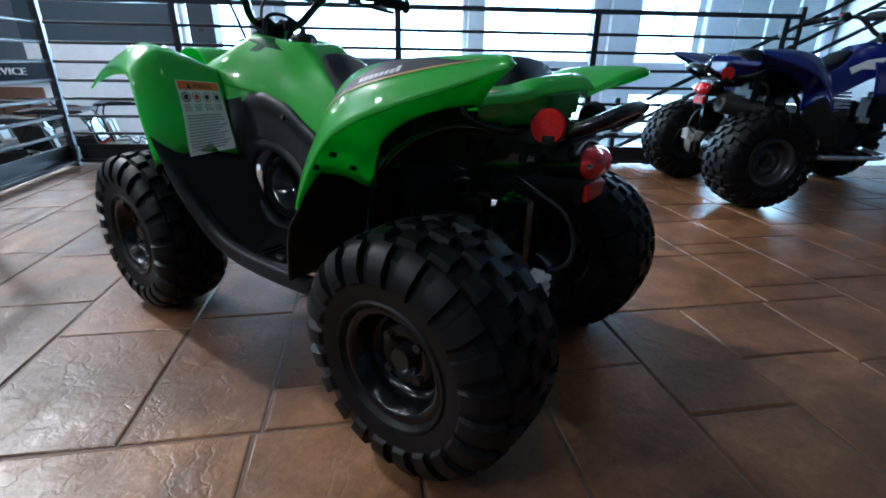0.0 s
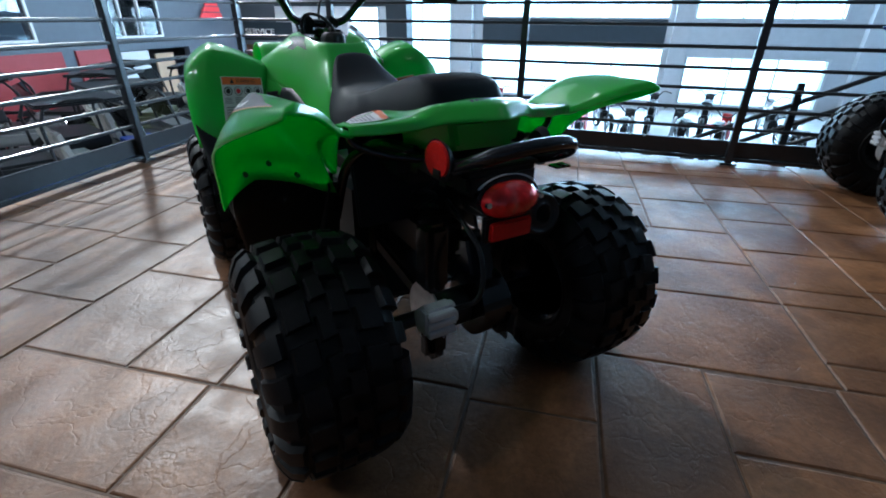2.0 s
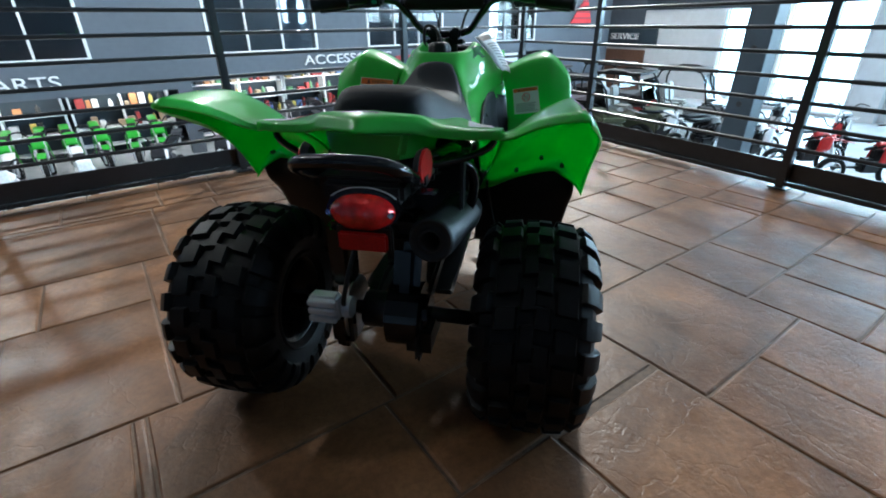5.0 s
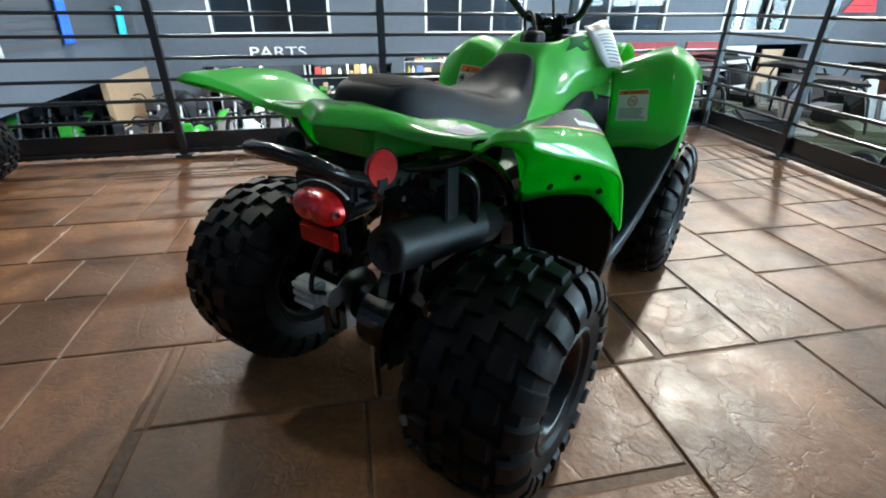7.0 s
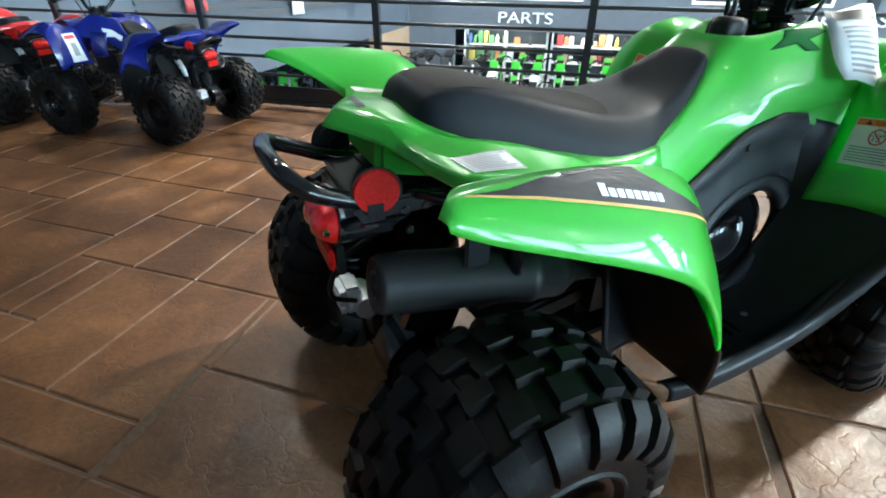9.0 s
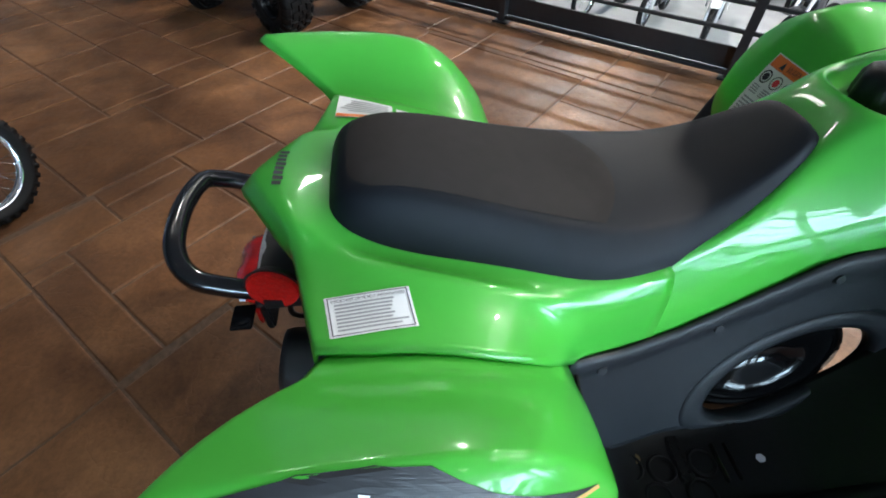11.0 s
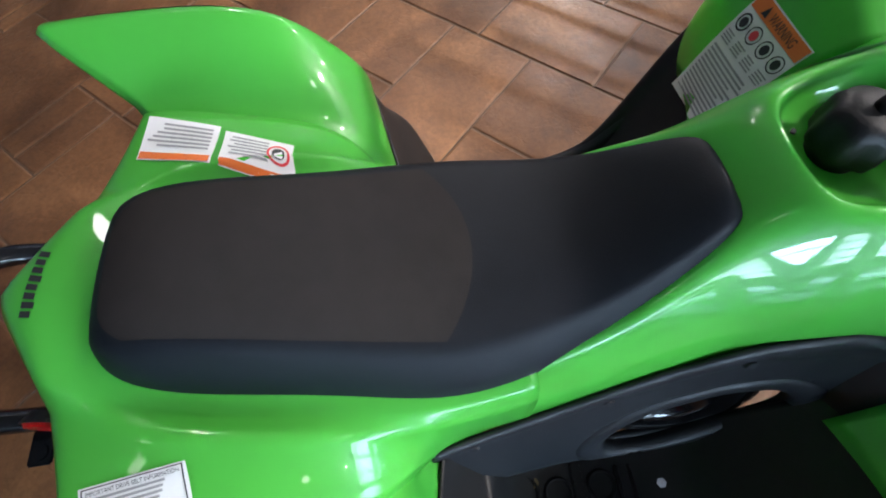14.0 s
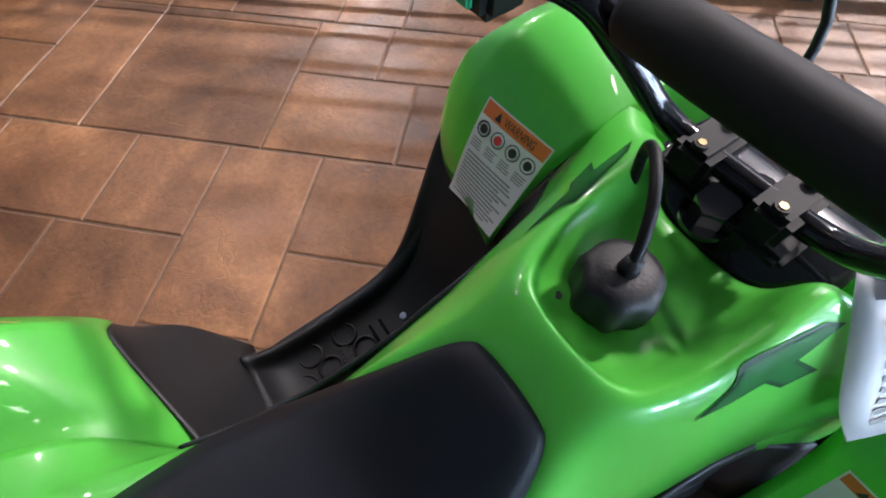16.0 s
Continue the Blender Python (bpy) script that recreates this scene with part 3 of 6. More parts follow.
wall_sign("PARTS", OA, DL, -NL, -0.90 * K, hz(0.02), 1.02 * K, 0.19 * K, "white raised letters reading PARTS on the counter wall")
wall_sign("ACCESSORIES", OA, DL, -NL, 4.75 * K, hz(0.14), 2.1 * K, 0.18 * K, "white raised letters reading ACCESSORIES on the counter wall")
wall_sign("SERVICE", OF - NR * 0.12, DR, -NR, -16.6, 0.1, 1.7, 0.19 * K, "white raised letters reading SERVICE on a dark fascia")
# red wing-shaped emblem on the far wall
eb = bmesh.new()
for k in range(5):
    w = 2.2 - k * 0.28
    q = [eb.verts.new((x, y, 0)) for x, y in ((-w / 2 + k * 0.18, -0.12 + k * 0.13), (w / 2 + 0.1, -0.12 + k * 0.13), (w / 2, -0.01 + k * 0.13), (-w / 2 + 0.3 + k * 0.18, -0.01 + k * 0.13))]
    eb.faces.new(q)
ret = bmesh.ops.extrude_face_region(eb, geom=list(eb.faces))
bmesh.ops.scale(eb, vec=(0.62, 1.7, 1), verts=eb.verts)
bmesh.ops.translate(eb, vec=(0, 0, 0.05), verts=[g for g in ret["geom"] if isinstance(g, bmesh.types.BMVert)])
em = Matrix((DL, UP, -NL)).transposed().to_4x4()
em.translation = OA + DL * 18.2 + UP * 0.92 - NL * 0.1
tagged(part("wall_emblem", eb, RED_PRINT, None, m=em), "red layered wing-shaped emblem on the far wall", "sign")


# ---- quad bike ----
def tyre_mesh(radius, width, rim_r, columns, around, knob_h=0.012):
    """A balloon tyre as one moulded skin: staggered tread blocks stand proud of the carcass.
    columns: inner and outer edge along the section, and the share of a pitch by which the blocks are shifted."""
    w = width / 2
    rc = radius - knob_h
    half = [(0, rc + 0.001), (w * 0.35, rc), (w * 0.70, rc - 0.005), (w * 0.88, rc - 0.018), (w * 0.965, rc - 0.042), (w, rim_r + 0.05), (w * 0.98, rim_r + 0.030), (w * 0.945, rim_r + 0.019), (w * 0.975, rim_r + 0.015), (w * 0.965, rim_r + 0.011), (w * 0.90, rim_r + 0.006), (w * 0.80, rim_r * 0.97)]
    px, pr = np.array([p[0] for p in half]), np.array([p[1] for p in half])
    arc = np.concatenate(([0], np.cumsum(np.hypot(np.diff(px), np.diff(pr)))))
    edge = 0.0022
    cuts = {0.0, *[float(c) for c in arc]}
    for a, b, _ in columns:
        cuts |= {a - edge, a + edge, b - edge, b + edge, (a + b) / 2}
    cuts = sorted(c for c in cuts if c >= 0)
    cuts = [c for k, c in enumerate(cuts) if k == 0 or c - cuts[k - 1] > 0.0012]
    fill, lip = 0.66, 0.045
    marks = set()
    for off in {c[2] for c in columns}:
        for m_ in (0.0, lip, fill / 2, fill - lip, fill, (1 + fill) / 2):
            marks.add(round((m_ + off) % 1, 4))
    marks = sorted(marks)

    def proud(c, ph):
        for a, b, off in columns:
            if (a - edge * 0.5 < c or a == 0) and c < b + edge * 0.5:
                side = min(1.0, max(0.0, (c - a + edge * 0.5) / edge) if a else 1.0, max(0.0, (b + edge * 0.5 - c) / edge))
                q = (ph - off) % 1
                run = min(1.0, q / lip, (fill - q) / lip) if q < fill else 0.0
                return side * max(0.0, run)
        return 0.0

    line = [-c for c in cuts[:0:-1]] + cuts
    v, f, n = [], [], len(line)
    for k in range(around):
        for ph in marks:
            for c in line:
                ac = abs(c)
                x, r = float(np.interp(ac, arc, px)), float(np.interp(ac, arc, pr))
                i = min(max(int(np.searchsorted(arc, ac)) - 1, 0), len(arc) - 2)
                tx, tr = px[i + 1] - px[i], pr[i + 1] - pr[i]
                ln = math.hypot(tx, tr)
                h = proud(ac, ph if c >= 0 else (ph + 0.5) % 1) * knob_h * (0.55 if ac > arc[4] else 1.0)
                x, r = x - tr / ln * h, r + tx / ln * h
                a_ = 2 * math.pi * (k + ph + 2.2 * min(ac, 0.11)) / around
                v.append((math.copysign(x, c) if c else 0.0, r * math.cos(a_), r * math.sin(a_)))
    rings = around * len(marks)
    for k in range(rings):
        k2 = (k + 1) % rings
        for i in range(n - 1):
            f.append((k * n + i, k2 * n + i, k2 * n + i + 1, k * n + i + 1))
    me = bpy.data.meshes.new("tyre")
    me.from_pydata(v, [], f)
    bm = bmesh.new()
    bm.from_mesh(me)
    bmesh.ops.recalc_face_normals(bm, faces=bm.faces)
    for fc in bm.faces:
        fc.smooth = True
    for e in bm.edges:
        e.smooth = e.calc_face_angle(0.0) < radians(34)
    bm.to_mesh(me)
    bm.free()
    return me


def rim_mesh(rim_r, width, side):
    """A dished steel rim; side is +1 where its face points to +x."""
    w = width / 2
    prof = [(w * 0.86, rim_r + 0.008), (w * 0.90, rim_r), (w * 0.84, rim_r - 0.012), (w * 0.55, rim_r - 0.016), (w * 0.42, rim_r - 0.024), (w * 0.40, rim_r * 0.66), (w * 0.55, rim_r * 0.58), (w * 0.56, rim_r * 0.34), (w * 0.44, rim_r * 0.30), (w * 0.44, 0.0005)]
    back = [(-w * 0.86, rim_r + 0.008), (-w * 0.8, rim_r - 0.012), (w * 0.36, rim_r - 0.03)]
    v, f = revolve([(x * side, r) for x, r in prof], 40)
    v2, f2 = revolve([(x * side, r) for x, r in back], 40)
    o = len(v)
    v += v2
    f += [tuple(i + o for i in q) for q in f2]
    me = mesh_from("rim", v, f, True)
    bm = bmesh.new()
    bm.from_mesh(me)
    bmesh.ops.recalc_face_normals(bm, faces=bm.faces)
    bm.to_mesh(me)
    bm.free()
    return me


REAR_ROWS = [(0.0, 0.026, 0.0), (0.034, 0.072, 0.5), (0.080, 0.150, 0.0)]
FRONT_ROWS = [(0.0, 0.019, 0.0), (0.026, 0.055, 0.5), (0.062, 0.128, 0.0)]
TYRES = {}


def wheel(root, at, radius, width, rim_r, side, rows, around, rim_mat, name="wheel"):
    key = (radius, width, side)
    if key not in TYRES:
        TYRES[key] = (tyre_mesh(radius, width, rim_r, rows, around), rim_mesh(rim_r, width, side))
    ty, rm = TYRES[key]
    hub = new(name)
    hub.parent = root
    hub.empty_display_size = 0.05
    hub.matrix_basis = Matrix.Translation(at)
    link("tyre", ty, RUBBER, hub)
    rim = new("rim", rm.copy())
    rim.data.materials.clear()
    rim.data.materials.append(rim_mat)
    rim.parent = hub
    for k in range(4):
        a = math.pi / 4 + k * math.pi / 2
        y, z = rim_r * 0.45 * math.cos(a), rim_r * 0.45 * math.sin(a)
        part("wheel_nut", cyl_bm((side * width * 0.27, y, z), (side * width * 0.31, y, z), 0.009, seg=6), BLACK_SATIN, hub)
    part("hub_cap", cyl_bm((side * width * 0.20, 0, 0), (side * width * 0.33, 0, 0), 0.024, 0.02, seg=16), BLACK_SATIN, hub)
    return hub


# control nets of the bodywork, right half; origin on the ground under the rear axle
def glide(keys, s):
    """A smooth guide line through a few keys (station, x, y, z)."""
    st = [k[0] for k in keys]
    p = np.array([k[1:] for k in keys], float)
    slope = np.gradient(p, st, axis=0)
    i = min(max(int(np.searchsorted(st, s, side="right")) - 1, 0), len(st) - 2)
    h = st[i + 1] - st[i]
    t = (s - st[i]) / h
    return (p[i] * (1 - 3 * t * t + 2 * t ** 3) + p[i + 1] * (3 * t * t - 2 * t ** 3)
            + h * (slope[i] * t * (1 - t) ** 2 + slope[i + 1] * t * t * (t - 1)))


def panel(stations, rails, section):
    """A moulded panel: one cross-section, the same all along, swept between rails.
    section: for each line its place between two rails (1.5: midway from the second to the third), with its shift in x and lift in z."""
    net = []
    for s in range(stations):
        r = [glide(k, s) for k in rails]
        row = []
        for place, dx, dz in section:
            i = min(int(place), len(r) - 2)
            q = r[i] + (r[i + 1] - r[i]) * (place - i)
            row.append((float(q[0]) + dx, float(q[1]), float(q[2]) + dz))
        net.append(row)
    return net


tail_rail_a = [(0, 0, -.121, .658), (1, 0, -.102, .679), (3, 0, -.045, .683), (5, 0, .07, .662), (7, 0, .21, .616), (8, 0, .28, .598), (10, 0, .395, .588)]
tail_rail_b = [(0, .090, -.066, .650), (1, .086, -.054, .672), (3, .100, -.020, .672), (5, .126, .072, .637), (7, .145, .21, .61), (8, .151, .28, .594), (10, .142, .395, .596)]
tail_rail_c = [(0, .110, -.050, .641), (1, .112, -.047, .656), (3, .122, -.012, .661), (5, .147, .076, .655), (7, .164, .212, .611), (8, .166, .28, .578), (10, .153, .395, .57)]
tail_rail_d = [(0, .236, -.020, .634), (1, .236, -.017, .650), (3, .238, .022, .646), (5, .234, .098, .628), (7, .228, .232, .56), (8, .186, .272, .48), (10, .162, .395, .48)]
TAIL = panel(11, (tail_rail_a, tail_rail_b, tail_rail_c, tail_rail_d), [(0, 0, 0), (0.6, 0, .002), (1, 0, 0), (2, 0, 0), (2.45, .001, -.004), (3, 0, 0)])
tank_rail_a = [(0, 0, .375, .578), (2, 0, .5, .61), (3, 0, .56, .675), (6, 0, .634, .742), (8, 0, .66, .704), (9, 0, .765, .708), (10, 0, .803, .720), (11, 0, .812, .685)]
tank_rail_b = [(0, .09, .375, .586), (2, .06, .5, .622), (3, .042, .56, .685), (6, .046, .638, .742), (8, .05, .668, .704), (9, .056, .765, .708), (10, .056, .803, .721), (11, .056, .812, .685)]
tank_rail_c = [(0, .132, .375, .596), (2, .103, .5, .642), (3, .078, .56, .682), (6, .082, .66, .735), (8, .085, .74, .762), (9, .083, .795, .77), (10, .079, .818, .776), (11, .082, .84, .72)]
tank_rail_d = [(0, .163, .375, .474), (2, .145, .5, .515), (3, .138, .56, .545), (6, .142, .67, .598), (8, .156, .76, .618), (9, .173, .81, .624), (10, .196, .86, .634), (11, .215, .94, .64)]
TANK = panel(12, (tank_rail_a, tank_rail_b, tank_rail_c, tank_rail_d), [(0, 0, 0), (1, 0, 0), (1.53, .001, .007), (2, 0, 0), (2.38, -.005, .026), (2.62, 0, .026), (2.81, .003, .014), (3, 0, 0)])
wing_rail_a = [(0, .23, -.016, .636), (1, .23, .002, .638), (2, .23, .068, .628), (5, .206, .252, .526), (6, .184, .276, .474), (7, .172, .284, .438)]
wing_rail_b = [(0, .358, -.158, .699), (1, .355, -.098, .706), (2, .356, .04, .703), (5, .355, .212, .62), (6, .358, .258, .556), (7, .350, .250, .505)]
wing_rail_c = [(0, .372, -.153, .686), (1, .388, -.09, .669), (2, .418, .034, .634), (5, .422, .196, .518), (6, .42, .238, .458), (7, .417, .234, .452)]
WING = panel(8, (wing_rail_a, wing_rail_b, wing_rail_c), [(0, 0, 0), (0.13, .012, .003), (0.45, .007, .011), (0.76, .001, .007), (1, 0, 0), (1.62, .005, .009), (2, 0, 0)])
# sloping lip along the rear edge, wider towards the tip
WING.insert(1, [(x - .0016 * k, y + .010 + .0015 * k, z + .003 + .0006 * k) if k < 5 else tuple(a * .8 + b * .2 for a, b in zip((x, y, z), WING[1][k])) for k, (x, y, z) in enumerate(WING[0])])
WING[0] = [(x, y, z - (.004, .005, .006, .007, .007, .004, .0)[k]) for k, (x, y, z) in enumerate(WING[0])]
# the two fenders are not set quite alike at their tips
pull = lambda y: min(1, max(0, -y / .15))
WING_RIGHT = [[(x + .006 * pull(y), y * (1 - .25 * pull(y)), z - .004 * pull(y)) for x, y, z in r] for r in WING]
WING_LEFT = [[(x - .014 * pull(y), y * (1 - .14 * pull(y)), z + .004 * pull(y)) for x, y, z in r] for r in WING]
front_fender_rail_a = [(0, .215, .746, .464), (1, .205, .79, .56), (4, .17, .91, .678), (5, .18, 1, .662), (6, .19, 1.1, .635)]
front_fender_rail_b = [(0, .345, .768, .478), (1, .355, .778, .56), (4, .318, .93, .742), (5, .312, 1.05, .716), (6, .312, 1.18, .655)]
front_fender_rail_c = [(0, .408, .785, .455), (1, .415, .797, .53), (4, .396, .915, .678), (5, .384, 1.05, .672), (6, .38, 1.17, .615)]
FRONT_FENDER = panel(7, (front_fender_rail_a, front_fender_rail_b, front_fender_rail_c), [(0, 0, 0), (0.36, -.008, .003), (0.77, -.013, .004), (1, 0, 0), (1.24, .026, -.007), (2, 0, 0)])


def seat_rows():
    """Cross-sections of the saddle from tail to tank."""
    prof = [(-.004, .658, .688, .080), (.012, .657, .703, .098), (.055, .650, .712, .110), (.12, .638, .701, .117), (.20, .616, .675, .128), (.28, .598, .654, .143), (.35, .588, .644, .146), (.43, .594, .646, .126), (.49, .612, .664, .106), (.54, .640, .696, .084), (.572, .670, .717, .066), (.588, .692, .712, .052)]
    rows = []
    for y, zb, zt, w in prof:
        h = zt - zb
        rows.append([(-w, y, zb - .012), (-w * .93, y, zb + h * .42), (-w * .75, y, zb + h * .93), (-w * .54, y, zt + .003), (0, y, zt + .006), (w * .54, y, zt + .003), (w * .75, y, zb + h * .93), (w * .93, y, zb + h * .42), (w, y, zb - .012)])
    y, zb, zt, w = prof[0]
    first = [(x * .9, y - .012, zb - .012) for x, _, _ in rows[0]]
    y, zb, zt, w = prof[-1]
    last = [(x * .9, y + .012, zb - .01) for x, _, _ in rows[-1]]
    return [first] + rows + [last]


def quad(label, group, body, m, detail, rim_mat, trim_label):
    q = thing("quad_bike", label, "quad bike", m, group)
    # the left skirt is drawn in below the saddle, over the footwell
    slim = lambda x, y: x - .028 * max(0, 1 - abs(y - .40) / .16) if x > .11 else x
    full = lambda half: [[(-slim(x, y), y, z) for x, y, z in r[:0:-1]] + r for r in half]
    sheet("tail_cowl", full(TAIL), body, q, trim_label, thick=0.004, crease=(("col", 5, 0.45), ("row", 1, 0.9), ("col", 2, 0.75), ("col", 8, 0.75), ("col", 3, 0.6), ("col", 7, 0.6)))
    sheet("tank_cover", full(TANK), body, q, trim_label, thick=0.005)
    for mir in (False, True):
        sheet("rear_fender", WING_LEFT if mir else WING_RIGHT, body, q, trim_label, thick=0.005, mirror=mir, crease=(("row", 1, 0.92), ("row", 2, 0.2), ("col", 1, 0.6), ("col", 4, 0.8), ("col", 6, 0.7)))
        sheet("front_fender", FRONT_FENDER, body, q, trim_label, thick=0.005, mirror=mir, crease=(("row", 0, 0.7), ("row", 3, 0.5), ("col", 3, 0.65)))
    seat = sheet("seat", seat_rows(), VINYL, q, "black vinyl saddle", thick=0.0, crease=(("col", 2, 0.45), ("col", 6, 0.45)))
    for s in (-1, 1):
        wheel(q, (s * 0.322, 0.018, 0.225), 0.226, 0.226, 0.102, s, REAR_ROWS, 21, rim_mat, "rear_wheel")
        wheel(q, (s * 0.34, 1.01, 0.226), 0.228, 0.178, 0.102, s, FRONT_ROWS, 22, rim_mat, "front_wheel")
    # rear axle, swingarm and drive case
    part("rear_axle", cyl_bm((-0.30, 0.014, 0.224), (0.30, 0.014, 0.224), 0.017, seg=14), BLACK_SATIN, q, smooth=True)
    part("axle_carrier", cyl_bm((-0.055, 0.014, 0.224), (0.075, 0.014, 0.224), 0.042, seg=20), BLACK_SATIN, q, smooth=True)
    part("brake_disc", cyl_bm((-0.082, 0.014, 0.224), (-0.078, 0.014, 0.224), 0.075, seg=32), STEEL, q)
    sw = bmesh.new()
    for s in (-0.05, 0.07):
        box_bm((0.032, 0.40, 0.045), (s, 0.20, 0.25), 0.008, rot=Matrix.Rotation(radians(8), 3, "X"), bm=sw)
    part("swingarm", sw, BLACK_SATIN, q)
    cc = bmesh.new()
    box_bm((0.10, 0.44, 0.13), (0.02, 0.30, 0.34), 0.03, bm=cc)
    box_bm((0.055, 0.16, 0.10), (0.085, -0.01, 0.20), 0.025, bm=cc)
    part("drive_case", cc, BLACK_SATIN, q)
    part("engine", box_bm((0.22, 0.33, 0.25), (0.0, 0.48, 0.325), 0.04), BLACK_SATIN, q)
    part("skid_plate", box_bm((0.24, 0.66, 0.012), (0.0, 0.50, 0.185), 0.004), BLACK_SATIN, q)
    part("front_frame", box_bm((0.12, 0.20, 0.16), (0.0, 0.88, 0.44), 0.03), BLACK_SATIN, q)
    part("airbox", box_bm((0.20, 0.30, 0.10), (0.0, 0.22, 0.545), 0.03), BLACK_PLASTIC, q)
    part("battery_tray", box_bm((0.16, 0.12, 0.05), (0.0, -0.01, 0.560), 0.012), BLACK_PLASTIC, q)
    part("splash_guard", box_bm((0.30, 0.012, 0.20), (0.0, 0.225, 0.47), 0.004, rot=Matrix.Rotation(radians(-14), 3, "X")), BLACK_PLASTIC, q)
    for s in (-1, 1):
        tube("frame_tube", [(s * .10, .02, .585), (s * .125, .14, .575), (s * .15, .26, .50), (s * .155, .36, .34)], .012, BLACK_GLOSS, q)
        tube("fender_stay", [(s * .105, -.03, .583), (s * .165, -.005, .592), (s * .215, .018, .612), (s * .224, .028, .642)], .007, BLACK_GLOSS, q)
    cal = bmesh.new()
    box_bm((0.064, 0.035, 0.060), (-0.109, -0.082, 0.284), 0.006, bm=cal)
    for k in range(3):
        box_bm((0.060, 0.012, 0.013), (-0.109, -0.102, 0.264 + k * 0.019), 0.002, bm=cal)
    cyl_bm((-0.135, -0.06, 0.272), (-0.060, -0.06, 0.272), 0.024, seg=14, bm=cal)
    part("brake_caliper", cal, CAST_ALU, q, "bare cast aluminium brake caliper")
    hng = bmesh.new()
    box_bm((0.05, 0.06, 0.15), (-0.085, -0.02, 0.385), 0.012, bm=hng)
    box_bm((0.05, 0.05, 0.10), (-0.092, -0.04, 0.205), 0.015, bm=hng)
    part("caliper_hanger", hng, BLACK_GLOSS, q)
    gc = bmesh.new()
    cyl_bm((0.012, -0.005, 0.235), (0.084, -0.005, 0.235), 0.072, seg=28, bm=gc)
    cyl_bm((0.022, -0.005, 0.235), (0.100, -0.005, 0.235), 0.045, seg=24, bm=gc)
    box_bm((0.062, 0.10, 0.13), (0.048, 0.03, 0.325), 0.02, rot=Matrix.Rotation(radians(-20), 3, "X"), bm=gc)
    part("gear_case", gc, BLACK_GLOSS, q, "glossy black final drive case")
    tube("brake_hose", [(-0.07, -0.08, 0.29), (-0.045, -0.13, 0.34), (-0.03, -0.10, 0.42), (-0.03, 0.02, 0.48)], 0.005, BLACK_PLASTIC, q)
    sp = []
    for k in range(57):
        a = k / 8 * 2 * math.pi
        sp.append((0.0 + 0.028 * math.cos(a), 0.10 + k * 0.0016, 0.28 + k * 0.0038 + 0.028 * math.sin(a) * 0.3))
    tube("shock_spring", sp, 0.0045, BLACK_SATIN if detail else CHROME, q, smooth_pts=0, seg=6)
    # frame tail, grab bar and rear lamp
    tube("grab_bar", [(-.086, -.03, .566), (-.089, -.09, .580), (-.089, -.14, .600), (-.083, -.170, .614), (-.064, -.190, .626), (0, -.197, .632), (.066, -.190, .628), (.095, -.170, .612), (.099, -.14, .596), (.097, -.09, .578), (.090, -.03, .566)], 0.0122, BLACK_GLOSS, q, "bent glossy black tube grab bar", seg=14)
    ft = bmesh.new()
    for s in (-1, 1):
        box_bm((0.022, 0.40, 0.022), (s * 0.105, 0.10, 0.575), 0.004, bm=ft)
    box_bm((0.19, 0.15, 0.006), (0, -0.03, 0.576), 0.002, bm=ft)
    box_bm((0.15, 0.060, 0.040), (0.004, -0.085, 0.552), 0.008, bm=ft)
    part("rear_frame", ft, BLACK_PLASTIC, q)
    tab = box_bm((0.036, 0.026, 0.004), (0.124, -0.122, 0.566), 0.0018)
    cyl_bm((0.129, -0.122, 0.567), (0.129, -0.122, 0.5695), 0.008, seg=16, bm=tab)
    part("lashing_tab", tab, BLACK_GLOSS, q)
    bx = bmesh.new()
    corner = {}
    for kx in (-1, 1):
        for y, wt, wb, zt, zb in ((-.066, .078, .066, .655, .600), (.075, .112, .100, .645, .578)):
            corner[kx, y, 1], corner[kx, y, 0] = bx.verts.new((kx * wt, y, zt)), bx.verts.new((kx * wb, y, zb))
    for ring in (((-1, -.066, 0), (1, -.066, 0), (1, -.066, 1), (-1, -.066, 1)), ((1, -.066, 0), (1, .075, 0), (1, .075, 1), (1, -.066, 1)), ((-1, .075, 0), (-1, -.066, 0), (-1, -.066, 1), (-1, .075, 1)), ((-1, .075, 0), (1, .075, 0), (1, -.066, 0), (-1, -.066, 0)), ((1, .075, 0), (-1, .075, 0), (-1, .075, 1), (1, .075, 1)), ((-1, -.066, 1), (1, -.066, 1), (1, .075, 1), (-1, .075, 1))):
        bx.faces.new([corner[k] for k in ring])
    bmesh.ops.recalc_face_normals(bx, faces=bx.faces)
    bmesh.ops.bevel(bx, geom=list(bx.edges), offset=0.010, segments=2, affect="EDGES")
    part("tail_box", bx, body, q, trim_label)
    lamp = new("tail_lamp")
    lamp.parent = q
    lamp.matrix_basis = Matrix.Translation((0.008, -0.128, 0.523)) @ Matrix.Rotation(radians(-10), 4, "X")
    lv, lf = [], []
    for i in range(7):
        ph = i / 6 * math.pi / 2
        for k in range(28):
            a = 2 * math.pi * k / 28
            ca, sa = math.cos(a), math.sin(a)
            lx = 0.060 * math.cos(ph) * abs(ca) ** 0.85 * math.copysign(1, ca)
            lv.append((lx, -0.034 * math.sin(ph) * (1 - .2 * math.exp(-(lx / .014) ** 2)), 0.033 * math.cos(ph) * sa))
    for i in range(6):
        for k in range(28):
            lf.append((i * 28 + k, i * 28 + (k + 1) % 28, (i + 1) * 28 + (k + 1) % 28, (i + 1) * 28 + k))
    link("lens", mesh_from("lens", lv, lf, True), RED_LENS, lamp, "glossy red lens")
    hb = bmesh.new()
